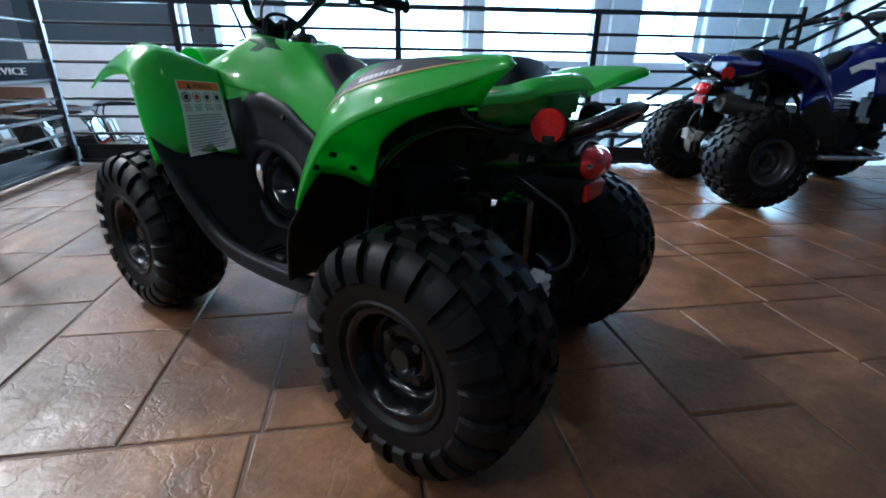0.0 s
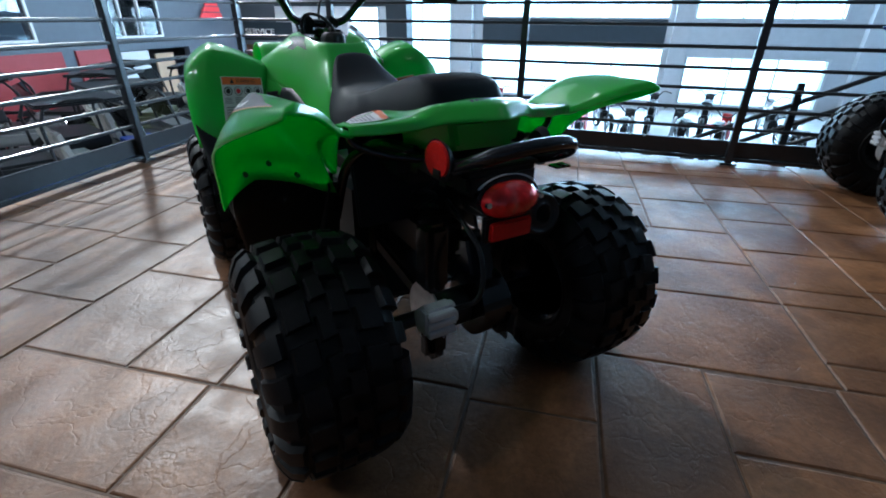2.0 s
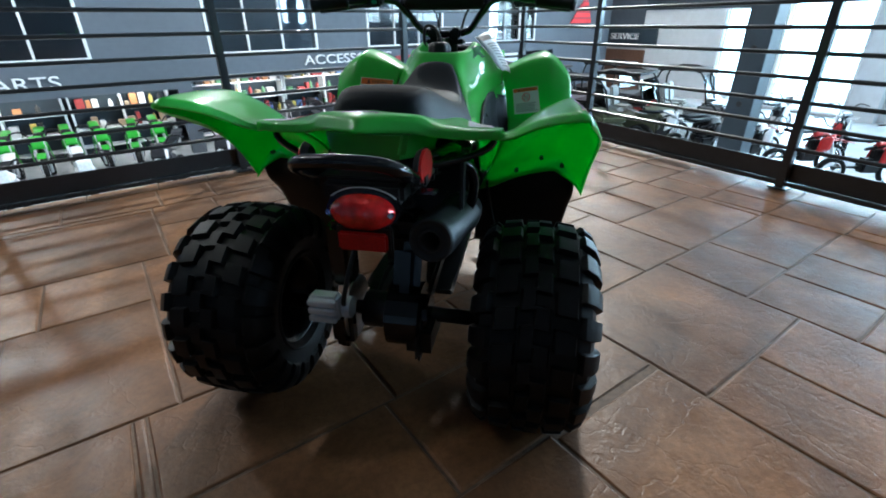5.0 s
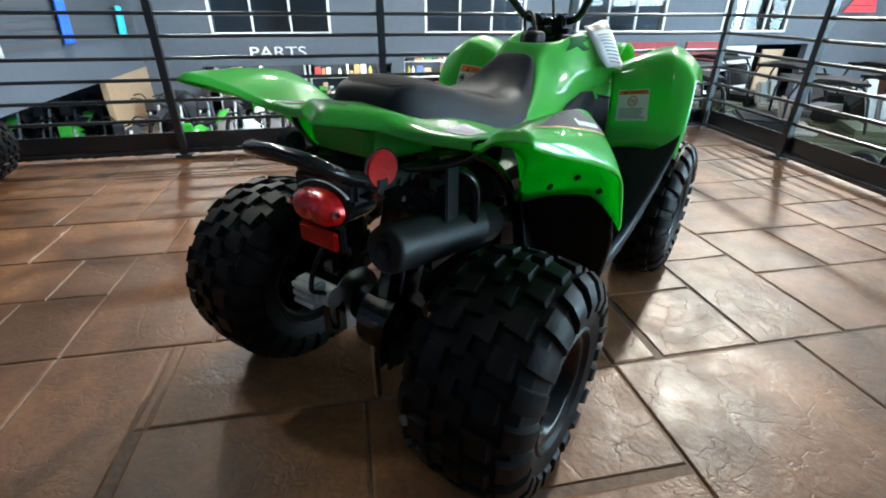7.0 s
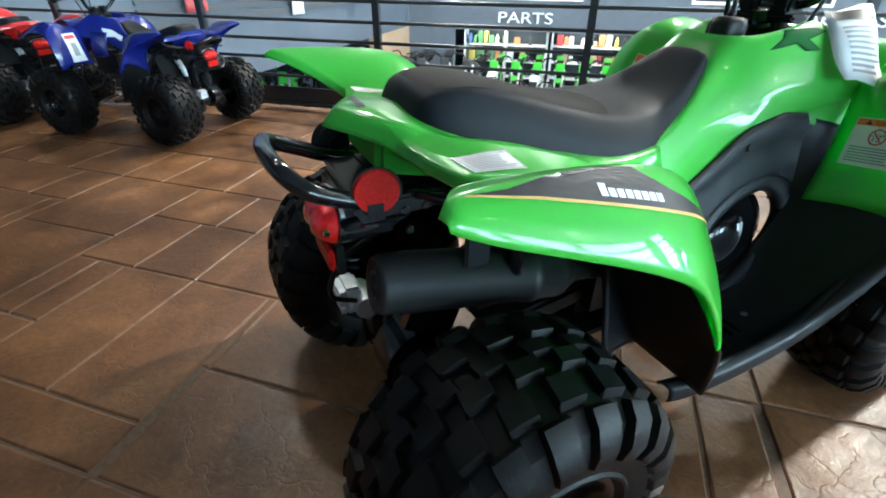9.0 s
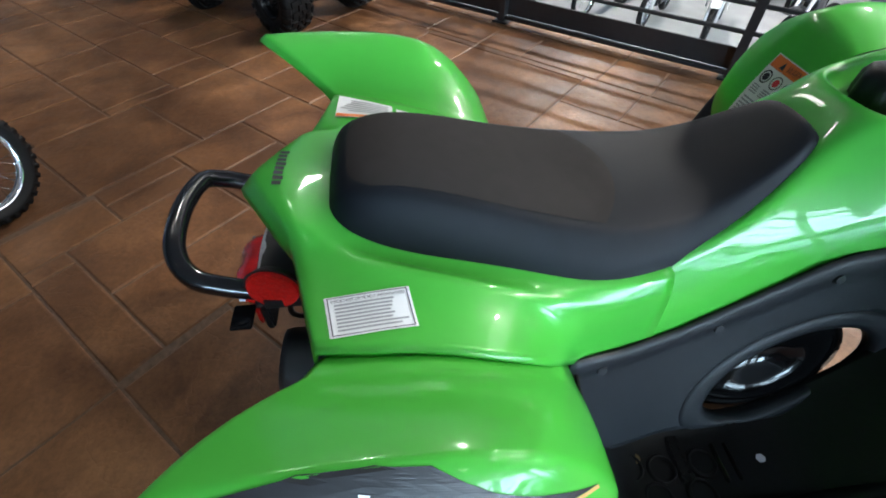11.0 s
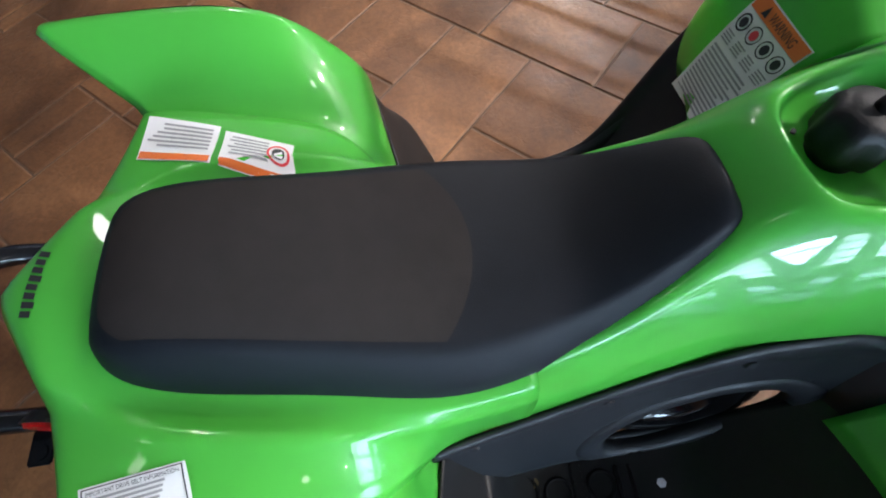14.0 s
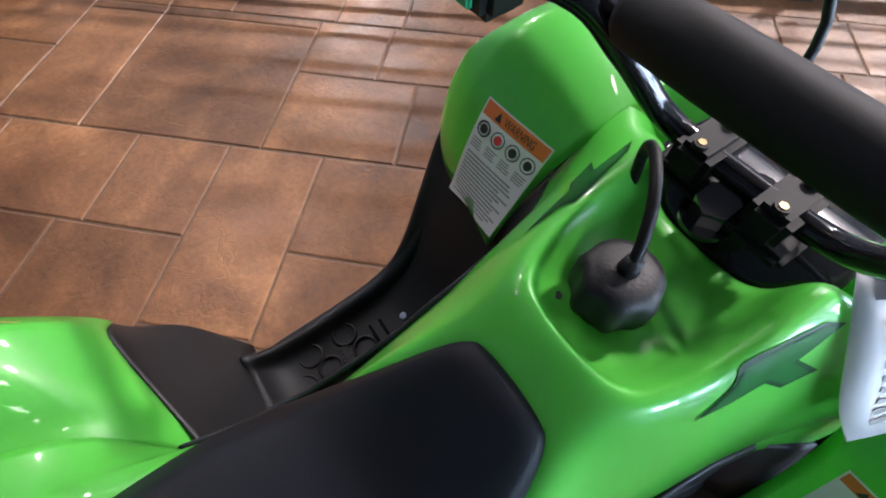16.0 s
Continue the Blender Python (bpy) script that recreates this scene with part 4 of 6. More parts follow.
    bmesh.ops.create_cone(hb, cap_ends=True, segments=28, radius1=1, radius2=0.72, depth=0.085, matrix=Matrix.Translation((0, 0.0435, 0.003)) @ Matrix.Rotation(radians(-90), 4, "X") @ Matrix.Diagonal((0.068, 0.037, 1, 1)))
    part("housing", hb, BLACK_GLOSS, lamp)
    # silvered top of the lamp body
    tv, tn = [], 14
    for depth, shrink in ((.002, 1.03), (.016, 1.0), (.032, .94), (.046, .89)):
        for k in range(tn + 1):
            a = radians(32 + 116 * k / tn)
            tv.append((.068 * shrink * math.cos(a), depth, .003 + .037 * shrink * math.sin(a) + .001))
    top = link("silvered_top", mesh_from("silvered_top", tv, [(i * (tn + 1) + k, i * (tn + 1) + k + 1, (i + 1) * (tn + 1) + k + 1, (i + 1) * (tn + 1) + k) for i in range(3) for k in range(tn)], True), CAST_ALU, lamp, "silvered lamp body top")
    shell = top.modifiers.new("thick", "SOLIDIFY")
    shell.thickness = .0016
    for s in (-1, 1):
        part("screw", cyl_bm((s * 0.056, -0.012, 0), (s * 0.056, -0.020, 0), 0.005, seg=10), CHROME, lamp)
    part("plate_reflector", box_bm((0.092, 0.010, 0.036), (0.008, -0.138, 0.470), 0.004), RED_REFLECT, q, "red rectangular reflector")
    part("reflector_bracket", box_bm((0.105, 0.012, 0.05), (0.008, -0.126, 0.472), 0.003), BLACK_PLASTIC, q)
    for s in (-1, 1):
        sr = new("side_reflector")
        sr.parent = q
        sr.matrix_basis = Matrix.Translation((s * 0.106, -0.081, 0.597)) @ Matrix.Rotation(radians(s * -8), 4, "Z")
        part("lens", cyl_bm((s * 0.004, 0, 0), (s * 0.009, 0, 0), 0.0315, 0.029, seg=32), RED_REFLECT, sr)
        bk = cyl_bm((-s * 0.007, 0, 0), (s * 0.005, 0, 0), 0.027, 0.034, seg=32)
        cyl_bm((-s * 0.012, 0, 0), (-s * 0.007, 0, 0), 0.010, seg=14, bm=bk)
        box_bm((0.005, 0.018, 0.040), (-s * 0.010, 0.004, -0.030), 0.002, bm=bk)
        part("backing", bk, BLACK_PLASTIC, sr)
    for yy, zz in ((-.045, .566), (-.015, .568), (-.04, .535)):
        part("frame_bolt", cyl_bm((.114, yy, zz), (.120, yy, zz), .006, seg=6), BLACK_SATIN, q)
    tube("intake_hose", [(.10, .06, .555), (.145, .07, .565), (.172, .09, .545), (.178, .10, .505), (.168, .11, .455), (.14, .13, .41)], .011, BLACK_GLOSS, q, "bent black hose", seg=12)
    # exhaust on the right
    mu = new("muffler")
    mu.parent = q
    mu.matrix_basis = Matrix.Identity(4)
    pv, pf = revolve([(0.05, 0.0005), (0.045, 0.016), (-0.004, 0.018), (-0.006, 0.021), (0.0, 0.023), (0.004, 0.032), (-0.004, 0.036), (-0.005, 0.040), (0.004, 0.0435), (0.034, 0.0445), (0.036, 0.046), (0.235, 0.046), (0.237, 0.049), (0.255, 0.049), (0.257, 0.046), (0.30, 0.045), (0.31, 0.042), (0.33, 0.030), (0.34, 0.022), (0.42, 0.020)], 36)
    mm = Matrix.Translation((0.122, -0.094, 0.461)) @ Matrix.Rotation(radians(86), 4, "Z") @ Matrix.Rotation(radians(9.5), 4, "Y")
    link("canister", mesh_from("canister", pv, pf, True), MUFFLER, mu, m=mm)
    part("hanger", box_bm((0.008, 0.040, 0.12), (0.160, 0.045, 0.535), 0.003), GREY_PLASTIC, mu)
    for yy in (0.02, 0.075):
        part("bolt", cyl_bm((0.152, yy, 0.588), (0.170, yy, 0.588), 0.007, seg=6), BLACK_SATIN, mu)
    tube("header_pipe", [(0.148, 0.25, 0.402), (0.152, 0.32, 0.392), (0.14, 0.44, 0.40), (0.10, 0.60, 0.42)], 0.018, BLACK_SATIN, q)
    # inner mudguards, floorboards and side panels
    for mir in (False, True):
        sg = -1 if mir else 1
        rows = []
        for x, zt, yt in ((.165, .460, .292), (.215, .470, .281), (.285, .500, .267), (.328, .516, .258), (.364, .522, .252), (.400, .478, .243)):
            rows.append([(x, yt, zt), (x, yt + .012, zt - .04), (x * .99, .300, .41), (x * .965, .326, .33), (x * .925, .354, .264)])
        sheet("inner_mudguard", rows, BLACK_PLASTIC, q, "black plastic inner mudguard", thick=0.004, mirror=mir, flip=True)
        if not detail:
            continue
        rows = []
        for x, lift in ((.185, .02), (.21, 0), (.28, 0), (.315, .0), (.328, .012), (.338, .030), (.346, .026), (.348, .0)):
            k = (x - .185) / .163
            rows.append([(x - .01 * k, .335, .30 + lift * .5), (x - .008 * k, .37, .252 + lift), (x - .004 * k, .43, .238 + lift), (x, .56, .238 + lift), (x + .012 * k, .655, .265 + lift), (x + .034 * k, .715, .36 + lift * .9), (x + .054 * k, .77, .47 + lift * .3), (x + .058 * k, .80, .53)])
        sheet("floorboard", rows, BLACK_PLASTIC, q, "black plastic footwell", thick=0.005, mirror=mir)
        # broad grey rim of the footwell, rising in front of the fender
        path = [(.330, .322, .258), (.340, .350, .262), (.346, .42, .264), (.348, .54, .266), (.352, .64, .284), (.366, .70, .345), (.380, .752, .425), (.384, .79, .492), (.372, .806, .515)]
        rows = []
        for x, y, z in path:
            wd = .022 + .016 * max(0, min(1, (y - .60) / .12))
            rows.append([(x - wd, y + .004, z - .012), (x - wd * .75, y - .004, z + .002), (x - .006, y - .006, z + .008), (x + .008, y - .002, z), (x + .010, y + .006, z - .034), (x + .002, y + .010, z - .040)])
        sheet("footwell_rim", rows, GREY_PLASTIC, q, "grey plastic footwell rim", thick=0.004, mirror=mir, crease=(("col", 3, 0.5),))
        # dark leg shield between the side panel and the front fender
        rear = [(.152, .760, .608), (.156, .760, .57), (.164, .758, .50), (.184, .756, .41), (.212, .75, .33), (.235, .74, .262)]
        fore = [(.194, .824, .592), (.204, .806, .555), (.226, .765, .47), (.248, .766, .41), (.264, .758, .33), (.268, .745, .262)]
        mid = [tuple((a + b) / 2 + (.004 if k < 2 else 0) for k, (a, b) in enumerate(zip(p, r))) for p, r in zip(rear, fore)]
        sheet("leg_shield", [rear, mid, fore], GREY_PLASTIC, q, "dark grey plastic leg shield", thick=0.004, mirror=mir, flip=True)
        # green shroud from the tank cover to the front fender
        inner = [(.128, .700, .618), (.146, .742, .622), (.160, .790, .632), (.172, .835, .645), (.182, .885, .668)]
        outer = [(.142, .712, .600), (.168, .775, .594), (.196, .818, .584), (.196, .850, .622), (.184, .900, .672)]
        rows = [[tuple(a[k] * (1 - t) + b[k] * t + (.006 * math.sin(math.pi * t) if k == 2 else 0) for k in range(3)) for t in (0, .35, .7, 1)] for a, b in zip(inner, outer)]
        sheet("tank_shroud", rows, body, q, trim_label, thick=0.004, mirror=mir)
        # sunken grip cups, ridges, a perforated strip and bolts in the footwell
        for xx, yy in ((.252, .400), (.260, .452), (.258, .521), (.300, .430), (.302, .500)):
            v, f = revolve([(-.004, .012), (.000, .017), (.009, .0185), (.011, .021), (.006, .024), (-.004, .0245)], 24)
            link("grip_cup", mesh_from("grip_cup", v, f, True), BLACK_PLASTIC, q, m=Matrix.Translation((sg * xx, yy, .241)) @ Matrix.Rotation(radians(-90), 4, "Y"))
        for k in range(5):
            part("foot_ridge", box_bm((0.060, 0.006, 0.014), (sg * 0.262, 0.548 + k * 0.021, 0.246 + max(0, k - 2) * .006), 0.002), HOUSING_BLACK, q)
        strip = box_bm((.075, .024, .006), (sg * .248, .488, .246), .002)
        for k in range(8):
            for dy in (-.006, .006):
                cyl_bm((sg * (.216 + k * .009), .488 + dy, .248), (sg * (.216 + k * .009), .488 + dy, .251), .0022, seg=6, bm=strip)
        part("grip_strip", strip, BLACK_PLASTIC, q)
        part("peg_bolt", cyl_bm((sg * .267, .612, .250), (sg * .267, .609, .262), .0075, seg=6), CHROME, q)
        for xx, yy in ((0.240, 0.416),):
            part("rivet", cyl_bm((sg * xx, yy, 0.240), (sg * xx, yy, 0.249), 0.008, seg=14), BRASS, q)
        side_panel(q, sg)
    if detail:
        main_details(q, seat)
    else:
        sport_details(q, body, trim_label, rim_mat is not RIM_BLACK)
    handlebar(q)
    # steering head and front structure
    st = bmesh.new()
    cyl_bm((0.0, 0.88, 0.55), (0.0, 0.815, 0.775), 0.026, seg=18, bm=st)
    box_bm((0.13, 0.050, 0.014), (-0.012, 0.815, 0.763), 0.005, bm=st)
    box_bm((0.16, 0.10, 0.10), (0.0, 0.90, 0.68), 0.02, bm=st)
    part("steering_stem", st, BLACK_MATTE, q)
    nut = cyl_bm((-0.012, .800, .752), (-0.012, .792, .778), 0.017, seg=6)
    cyl_bm((-0.012, .801, .748), (-0.012, .799, .755), 0.024, seg=24, bm=nut)
    part("stem_nut", nut, BLACK_GLOSS, q)
    sheet("steering_shroud", [[(x, .800, .690), (x, .822, .728), (x * .95, .85, .752), (x * .9, .90, .745)] for x in (-.095, -.06, 0, .06, .095)], BLACK_GLOSS, q, "glossy black steering shroud", thick=.004)
    for s in (-1, 1):
        part("bar_clamp", box_bm((0.034, 0.056, 0.034), (s * 0.036 - 0.014, 0.815, 0.786), 0.006), BLACK_MATTE, q)
        for dy in (-0.017, 0.017):
            bolt = part("clamp_bolt", cyl_bm((s * 0.036 - 0.014, 0.815 + dy * 1.1, 0.802), (s * 0.036 - 0.014, 0.815 + dy * 1.1, 0.807), 0.0062, seg=14), BLACK_MATTE, q)
            part("socket", cyl_bm((s * 0.036 - 0.014, 0.815 + dy * 1.1, 0.8065), (s * 0.036 - 0.014, 0.815 + dy * 1.1, 0.8078), 0.0035, seg=6), BRASS, bolt)
    nose = [[(x, .90, .60), (x, .93, .70), (x, 1.0, .735), (x, 1.10, .70), (x * .9, 1.20, .60), (x * .85, 1.22, .48)] for x in (-.17, -.10, -.05, 0, .05, .10, .17)]
    sheet("front_cowl", nose, body, q, trim_label, thick=0.005)
    for s in (-1, 1):
        arm = bmesh.new()
        cyl_bm((s * 0.10, 0.92, 0.30), (s * 0.29, 1.01, 0.23), 0.013, seg=10, bm=arm)
        cyl_bm((s * 0.10, 1.10, 0.30), (s * 0.29, 1.01, 0.23), 0.013, seg=10, bm=arm)
        part("front_arm", arm, BLACK_SATIN, q)
        part("front_shock", cyl_bm((s * 0.22, 1.0, 0.28), (s * 0.13, 0.99, 0.58), 0.026, seg=14), BLACK_SATIN, q, smooth=True)
        part("spindle", cyl_bm((s * 0.25, 1.01, 0.226), (s * 0.33, 1.01, 0.226), 0.03, seg=14), BLACK_SATIN, q)
    return q


def sport_details(q, body, trim_label, bare_lip):
    """Open frame of a sport quad: finned engine, nerf bars, silver hub, shocks and graphics."""
    cases = cyl_bm((-.135, .46, .33), (.135, .46, .33), .105, seg=28)
    cyl_bm((-.155, .46, .33), (.155, .46, .33), .070, seg=24, bm=cases)
    cyl_bm((-.125, .60, .31), (.125, .60, .31), .070, seg=24, bm=cases)
    part("crankcase", cases, BLACK_SATIN, q, "black engine cases")
    for k in range(6):
        part("cooling_fin", box_bm((.17, .15, .008), (0, .56 - k * .004, .425 + k * .018), .003), CAST_ALU, q)
    part("sprocket_hub", cyl_bm((-.19, .014, .224), (-.125, .014, .224), .066, .058, seg=28), CAST_ALU, q, "silver axle hub", smooth=False)
    part("shock_body", cyl_bm((0, .08, .27), (0, .24, .56), .020, seg=16), CAST_ALU, q, smooth=True)
    for s in (-1, 1):
        tube("nerf_bar", [(s * .13, .31, .235), (s * .30, .325, .235), (s * .345, .36, .235), (s * .350, .56, .235), (s * .33, .64, .24), (s * .16, .68, .25)], .011, STEEL, q, "bare metal nerf bar")
        part("foot_peg", box_bm((.11, .045, .022), (s * .26, .52, .245), .006), BLACK_SATIN, q)
        part("heel_guard", box_bm((.10, .006, .12), (s * .24, .335, .32), .003), CAST_ALU, q)
        coil = [(s * (.22 - .09 * k / 80) + .030 * math.cos(k * math.pi / 5), 1.0 - .01 * k / 80 + .030 * math.sin(k * math.pi / 5), .32 + .22 * k / 80) for k in range(81)]
        tube("front_spring", coil, .005, CHROME, q, smooth_pts=0, seg=6)
        radiator = [[(s * .150, y, .66 ), (s * .175, y + .01, .58), (s * .165, y + .03, .50)] for y in (.62, .70, .78)]
        sheet("tank_wing", radiator, body, q, trim_label, thick=.005, flip=s < 0)
        for y, x, width in ((.018, .322, .226), (1.01, .34, .178)) if bare_lip else ():
            ring = [(s * (x + width * .36), y + .108 * math.cos(k * math.pi / 18), .225 + .108 * math.sin(k * math.pi / 18)) for k in range(36)]
            tube("rim_lip", ring, .0065, STEEL, q, "bare metal rim lip", seg=8, cyclic=True, smooth_pts=0)
    bpy.context.view_layer.update()
    kids = {}
    for o in q.children:
        kids.setdefault(o.name.split(".")[0], []).append(o)
    for s, fender in zip((1, -1), kids["front_fender"]):
        P = Patch([(s * .23, .835, .66), (s * .32, .82, .66), (s * .335, .770, .49), (s * .245, .765, .49)], [fender], (s * -0.15, -0.92, 0.36))
        P.grid("side_graphic", (0, 0, 1, 1), WHITE_LABEL, q, .0015, 4, 8, "white side graphic")
        P.grid("side_stripe", (.1, .08, .9, .2), RED_PRINT, q, .0022, 4, 2, "red stripe")
        P.grid("side_stripe", (.3, .35, .7, .8), INK_GREY, q, .0022, 3, 5, "grey stripe")
        P = Patch([(s * .115, .52, .65), (s * .115, .70, .71), (s * .15, .70, .63), (s * .15, .52, .57)], kids["tank_cover"], (s * .93, 0, .36))
        P.shape("tank_graphic", [(.05, .2), (.55, .1), (.95, .3), (.6, .4), (.8, .85), (.4, .5), (.1, .6), (.3, .38)], WHITE_LABEL, q, .0015, "white tank graphic")


def side_panel(q, sg):
    """Dark side panel with a slanting oval opening before the starter housing."""
    top_z = lambda y: float(np.interp(y, (.272, .345, .43, .50, .56, .60, .635, .71, .78), (.491, .481, .495, .524, .554, .581, .597, .618, .612)))
    top_x = lambda y: float(np.interp(y, (.272, .345, .43, .50, .56, .635, .71, .78), (.186, .172, .158, .148, .141, .138, .143, .160)))
    low_x = lambda y: float(np.interp(y, (.272, .45, .70, .78), (.232, .216, .212, .240)))
    nu, nv, y0, y1 = 44, 24, .272, .776
    low = lambda y: float(np.interp(y, (.272, .39, .45, .70, .78), (.262, .264, .290, .296, .280)))
    tilt, cy, cz, ra, rb = radians(31), .626, .384, .126, .073

    def skin(y, z):
        v = min(1, max(0, (z - low(y)) / (top_z(y) - low(y))))
        roll = .004 * math.sin(math.pi * min(1, (1 - v) * 7)) if v > .857 else 0
        return top_x(y) + (low_x(y) - top_x(y)) * (1 - v) ** 1.2 + roll

    def reach(y, z):
        a, b = (y - cy) * math.cos(tilt) + (z - cz) * math.sin(tilt), -(y - cy) * math.sin(tilt) + (z - cz) * math.cos(tilt)
        return math.hypot(a / ra, b / rb)

    verts, faces, w = [], [], nv + 1
    for i in range(nu + 1):
        y = y0 + (y1 - y0) * i / nu
        for k in range(w):
            z = low(y) + (top_z(y) - low(y)) * k / nv
            verts.append((sg * skin(y, z), y, z))
    for i in range(nu):
        for k in range(nv):
            qd = (i * w + k, (i + 1) * w + k, (i + 1) * w + k + 1, i * w + k + 1)
            if min(reach(verts[c][1], verts[c][2]) for c in qd) > 1.16:
                faces.append(qd if sg > 0 else qd[::-1])
    n, base, steps = 56, len(verts), (1.0, 1.0, 1.03, 1.10, 1.24, 1.36)
    for k in range(n):
        t = 2 * math.pi * k / n
        for j, r in enumerate(steps):
            a, b = ra * r * math.cos(t), rb * r * math.sin(t)
            y, z = cy + a * math.cos(tilt) - b * math.sin(tilt), cz + a * math.sin(tilt) + b * math.cos(tilt)
            y = min(y1, max(y0, y))
            z = max(low(y), z)
            verts.append((sg * (skin(y, z) + (-.016, -.004, .0025, .0035, .003, -.002)[j]), y, z))
    for k in range(n):
        for j in range(len(steps) - 1):
            a, b = base + k * len(steps) + j, base + (k + 1) % n * len(steps) + j
            faces.append((a, a + 1, b + 1, b) if sg > 0 else (a, b, b + 1, a + 1))
    ob = link("side_panel", mesh_from("side_panel", verts, faces, True), GREY_PLASTIC, q, "dark grey plastic side panel")
    t = ob.modifiers.new("thick", "SOLIDIFY")
    t.thickness, t.offset = 0.006, 0
    for y, z in ((.324, .455), (.492, .487), (.628, .562)):
        x = skin(y, z)
        part("push_rivet", cyl_bm((sg * (x - .002), y, z - .001), (sg * (x + .0065), y, z + .002), 0.009, 0.0065, seg=16), GREY_PLASTIC, q, smooth=False)
    part("frame_guard", box_bm((.012, .235, .150), (sg * .166, .545, .245), .004), HOUSING_BLACK, q)
    part("inner_liner", box_bm((.045, .11, .20), (sg * .150, .842, .50), .016), BLACK_PLASTIC, q)
    v, f = revolve([(.004, .0005), (.006, .026), (.018, .034), (.026, .055), (.018, .076), (-.004, .084)], 36)
    mm = Matrix.Translation((sg * .143, .604, .380)) @ Matrix.Rotation(radians(26), 4, "X") @ Matrix.Rotation(radians(-20 * sg), 4, "Y") @ Matrix.Diagonal((sg, 1.62, 1.22, 1))
    link("starter_housing", mesh_from("starter_housing", v, f, True), HOUSING_BLACK, q, "glossy black starter housing", m=mm)


def handlebar(q):
    hb = new("handlebar")
    hb.parent = q
    hb.matrix_basis = Matrix.Translation((-.012, .815, 0)) @ Matrix.Rotation(radians(2), 4, "Z") @ Matrix.Translation((0, -.805, 0))
    tube("bar", [(-.385, .645, .868), (-.28, .682, .880), (-.165, .738, .884), (-.118, .768, .846), (-.075, .798, .796), (0, .805, .786), (.075, .798, .796), (.118, .768, .846), (.165, .738, .884), (.28, .682, .880), (.385, .645, .868)], 0.011, BLACK_GLOSS, hb, seg=12)
    tube("crossbar", [(-.152, .756, .881), (.152, .756, .881)], 0.008, BLACK_GLOSS, hb, smooth_pts=0)
    pv, pf = revolve([(-.125, .001), (-.125, .018), (-.118, .0235), (-.06, .025), (.06, .025), (.118, .0235), (.125, .018), (.125, .001)], 28)
    link("bar_pad", mesh_from("bar_pad", pv, pf, True), FOAM, hb, "padded black crossbar cover", m=Matrix.Translation((0, .763, .881)))
    for s in (-1, 1):
        d = Vector((s * .105, -.035, -.012))
        a = Vector((s * .285, .680, .880))
        pv, pf = revolve([(0, .0165), (.008, .021), (.012, .0165), (.05, .0172), (.10, .0165), (.106, .021), (.114, .020), (.116, .001)], 20)
        mm = Matrix.Translation(a) @ d.to_track_quat("X", "Z").to_matrix().to_4x4()
        link("grip", mesh_from("grip", pv, pf, True), RUBBER, hb, m=mm)
        tube("lever", [(s * .235, .748, .868), (s * .27, .742, .868), (s * .36, .706, .855), (s * .385, .698, .852)], 0.006, BLACK_SATIN, hb)
        part("lever_perch", box_bm((.03, .04, .026), (s * .232, .722, .874), 0.006), BLACK_SATIN, hb)
        tube("cable", [(s * .225, .745, .875), (s * .16, .86, .93), (s * .06, .93, .86), (s * .03, .90, .74)], 0.0045, BLACK_PLASTIC, hb)
    sw = part("switch_box", box_bm((.045, .042, .045), (-.205, .705, .886), 0.007), BLACK_PLASTIC, hb)
    part("button", box_bm((.018, .006, .012), (-.208, .682, .893), 0.002), RED_PRINT, sw)
    part("button", box_bm((.016, .006, .010), (-.205, .682, .877), 0.002), SWITCH_GREEN, sw)


# ---- labels that lie on the curved bodywork ----
def onto(targets, p, off):
    best = None
    for t in targets:
        ok, loc, nrm, _ = t.closest_point_on_mesh(p)
        if ok and (best is None or (loc - p).length < best[0]):
            best = ((loc - p).length, loc, nrm)
    d, loc, nrm = best
    if (p - loc).dot(nrm) < 0 and d > 0.02:
        nrm = -nrm
    return loc + nrm * off


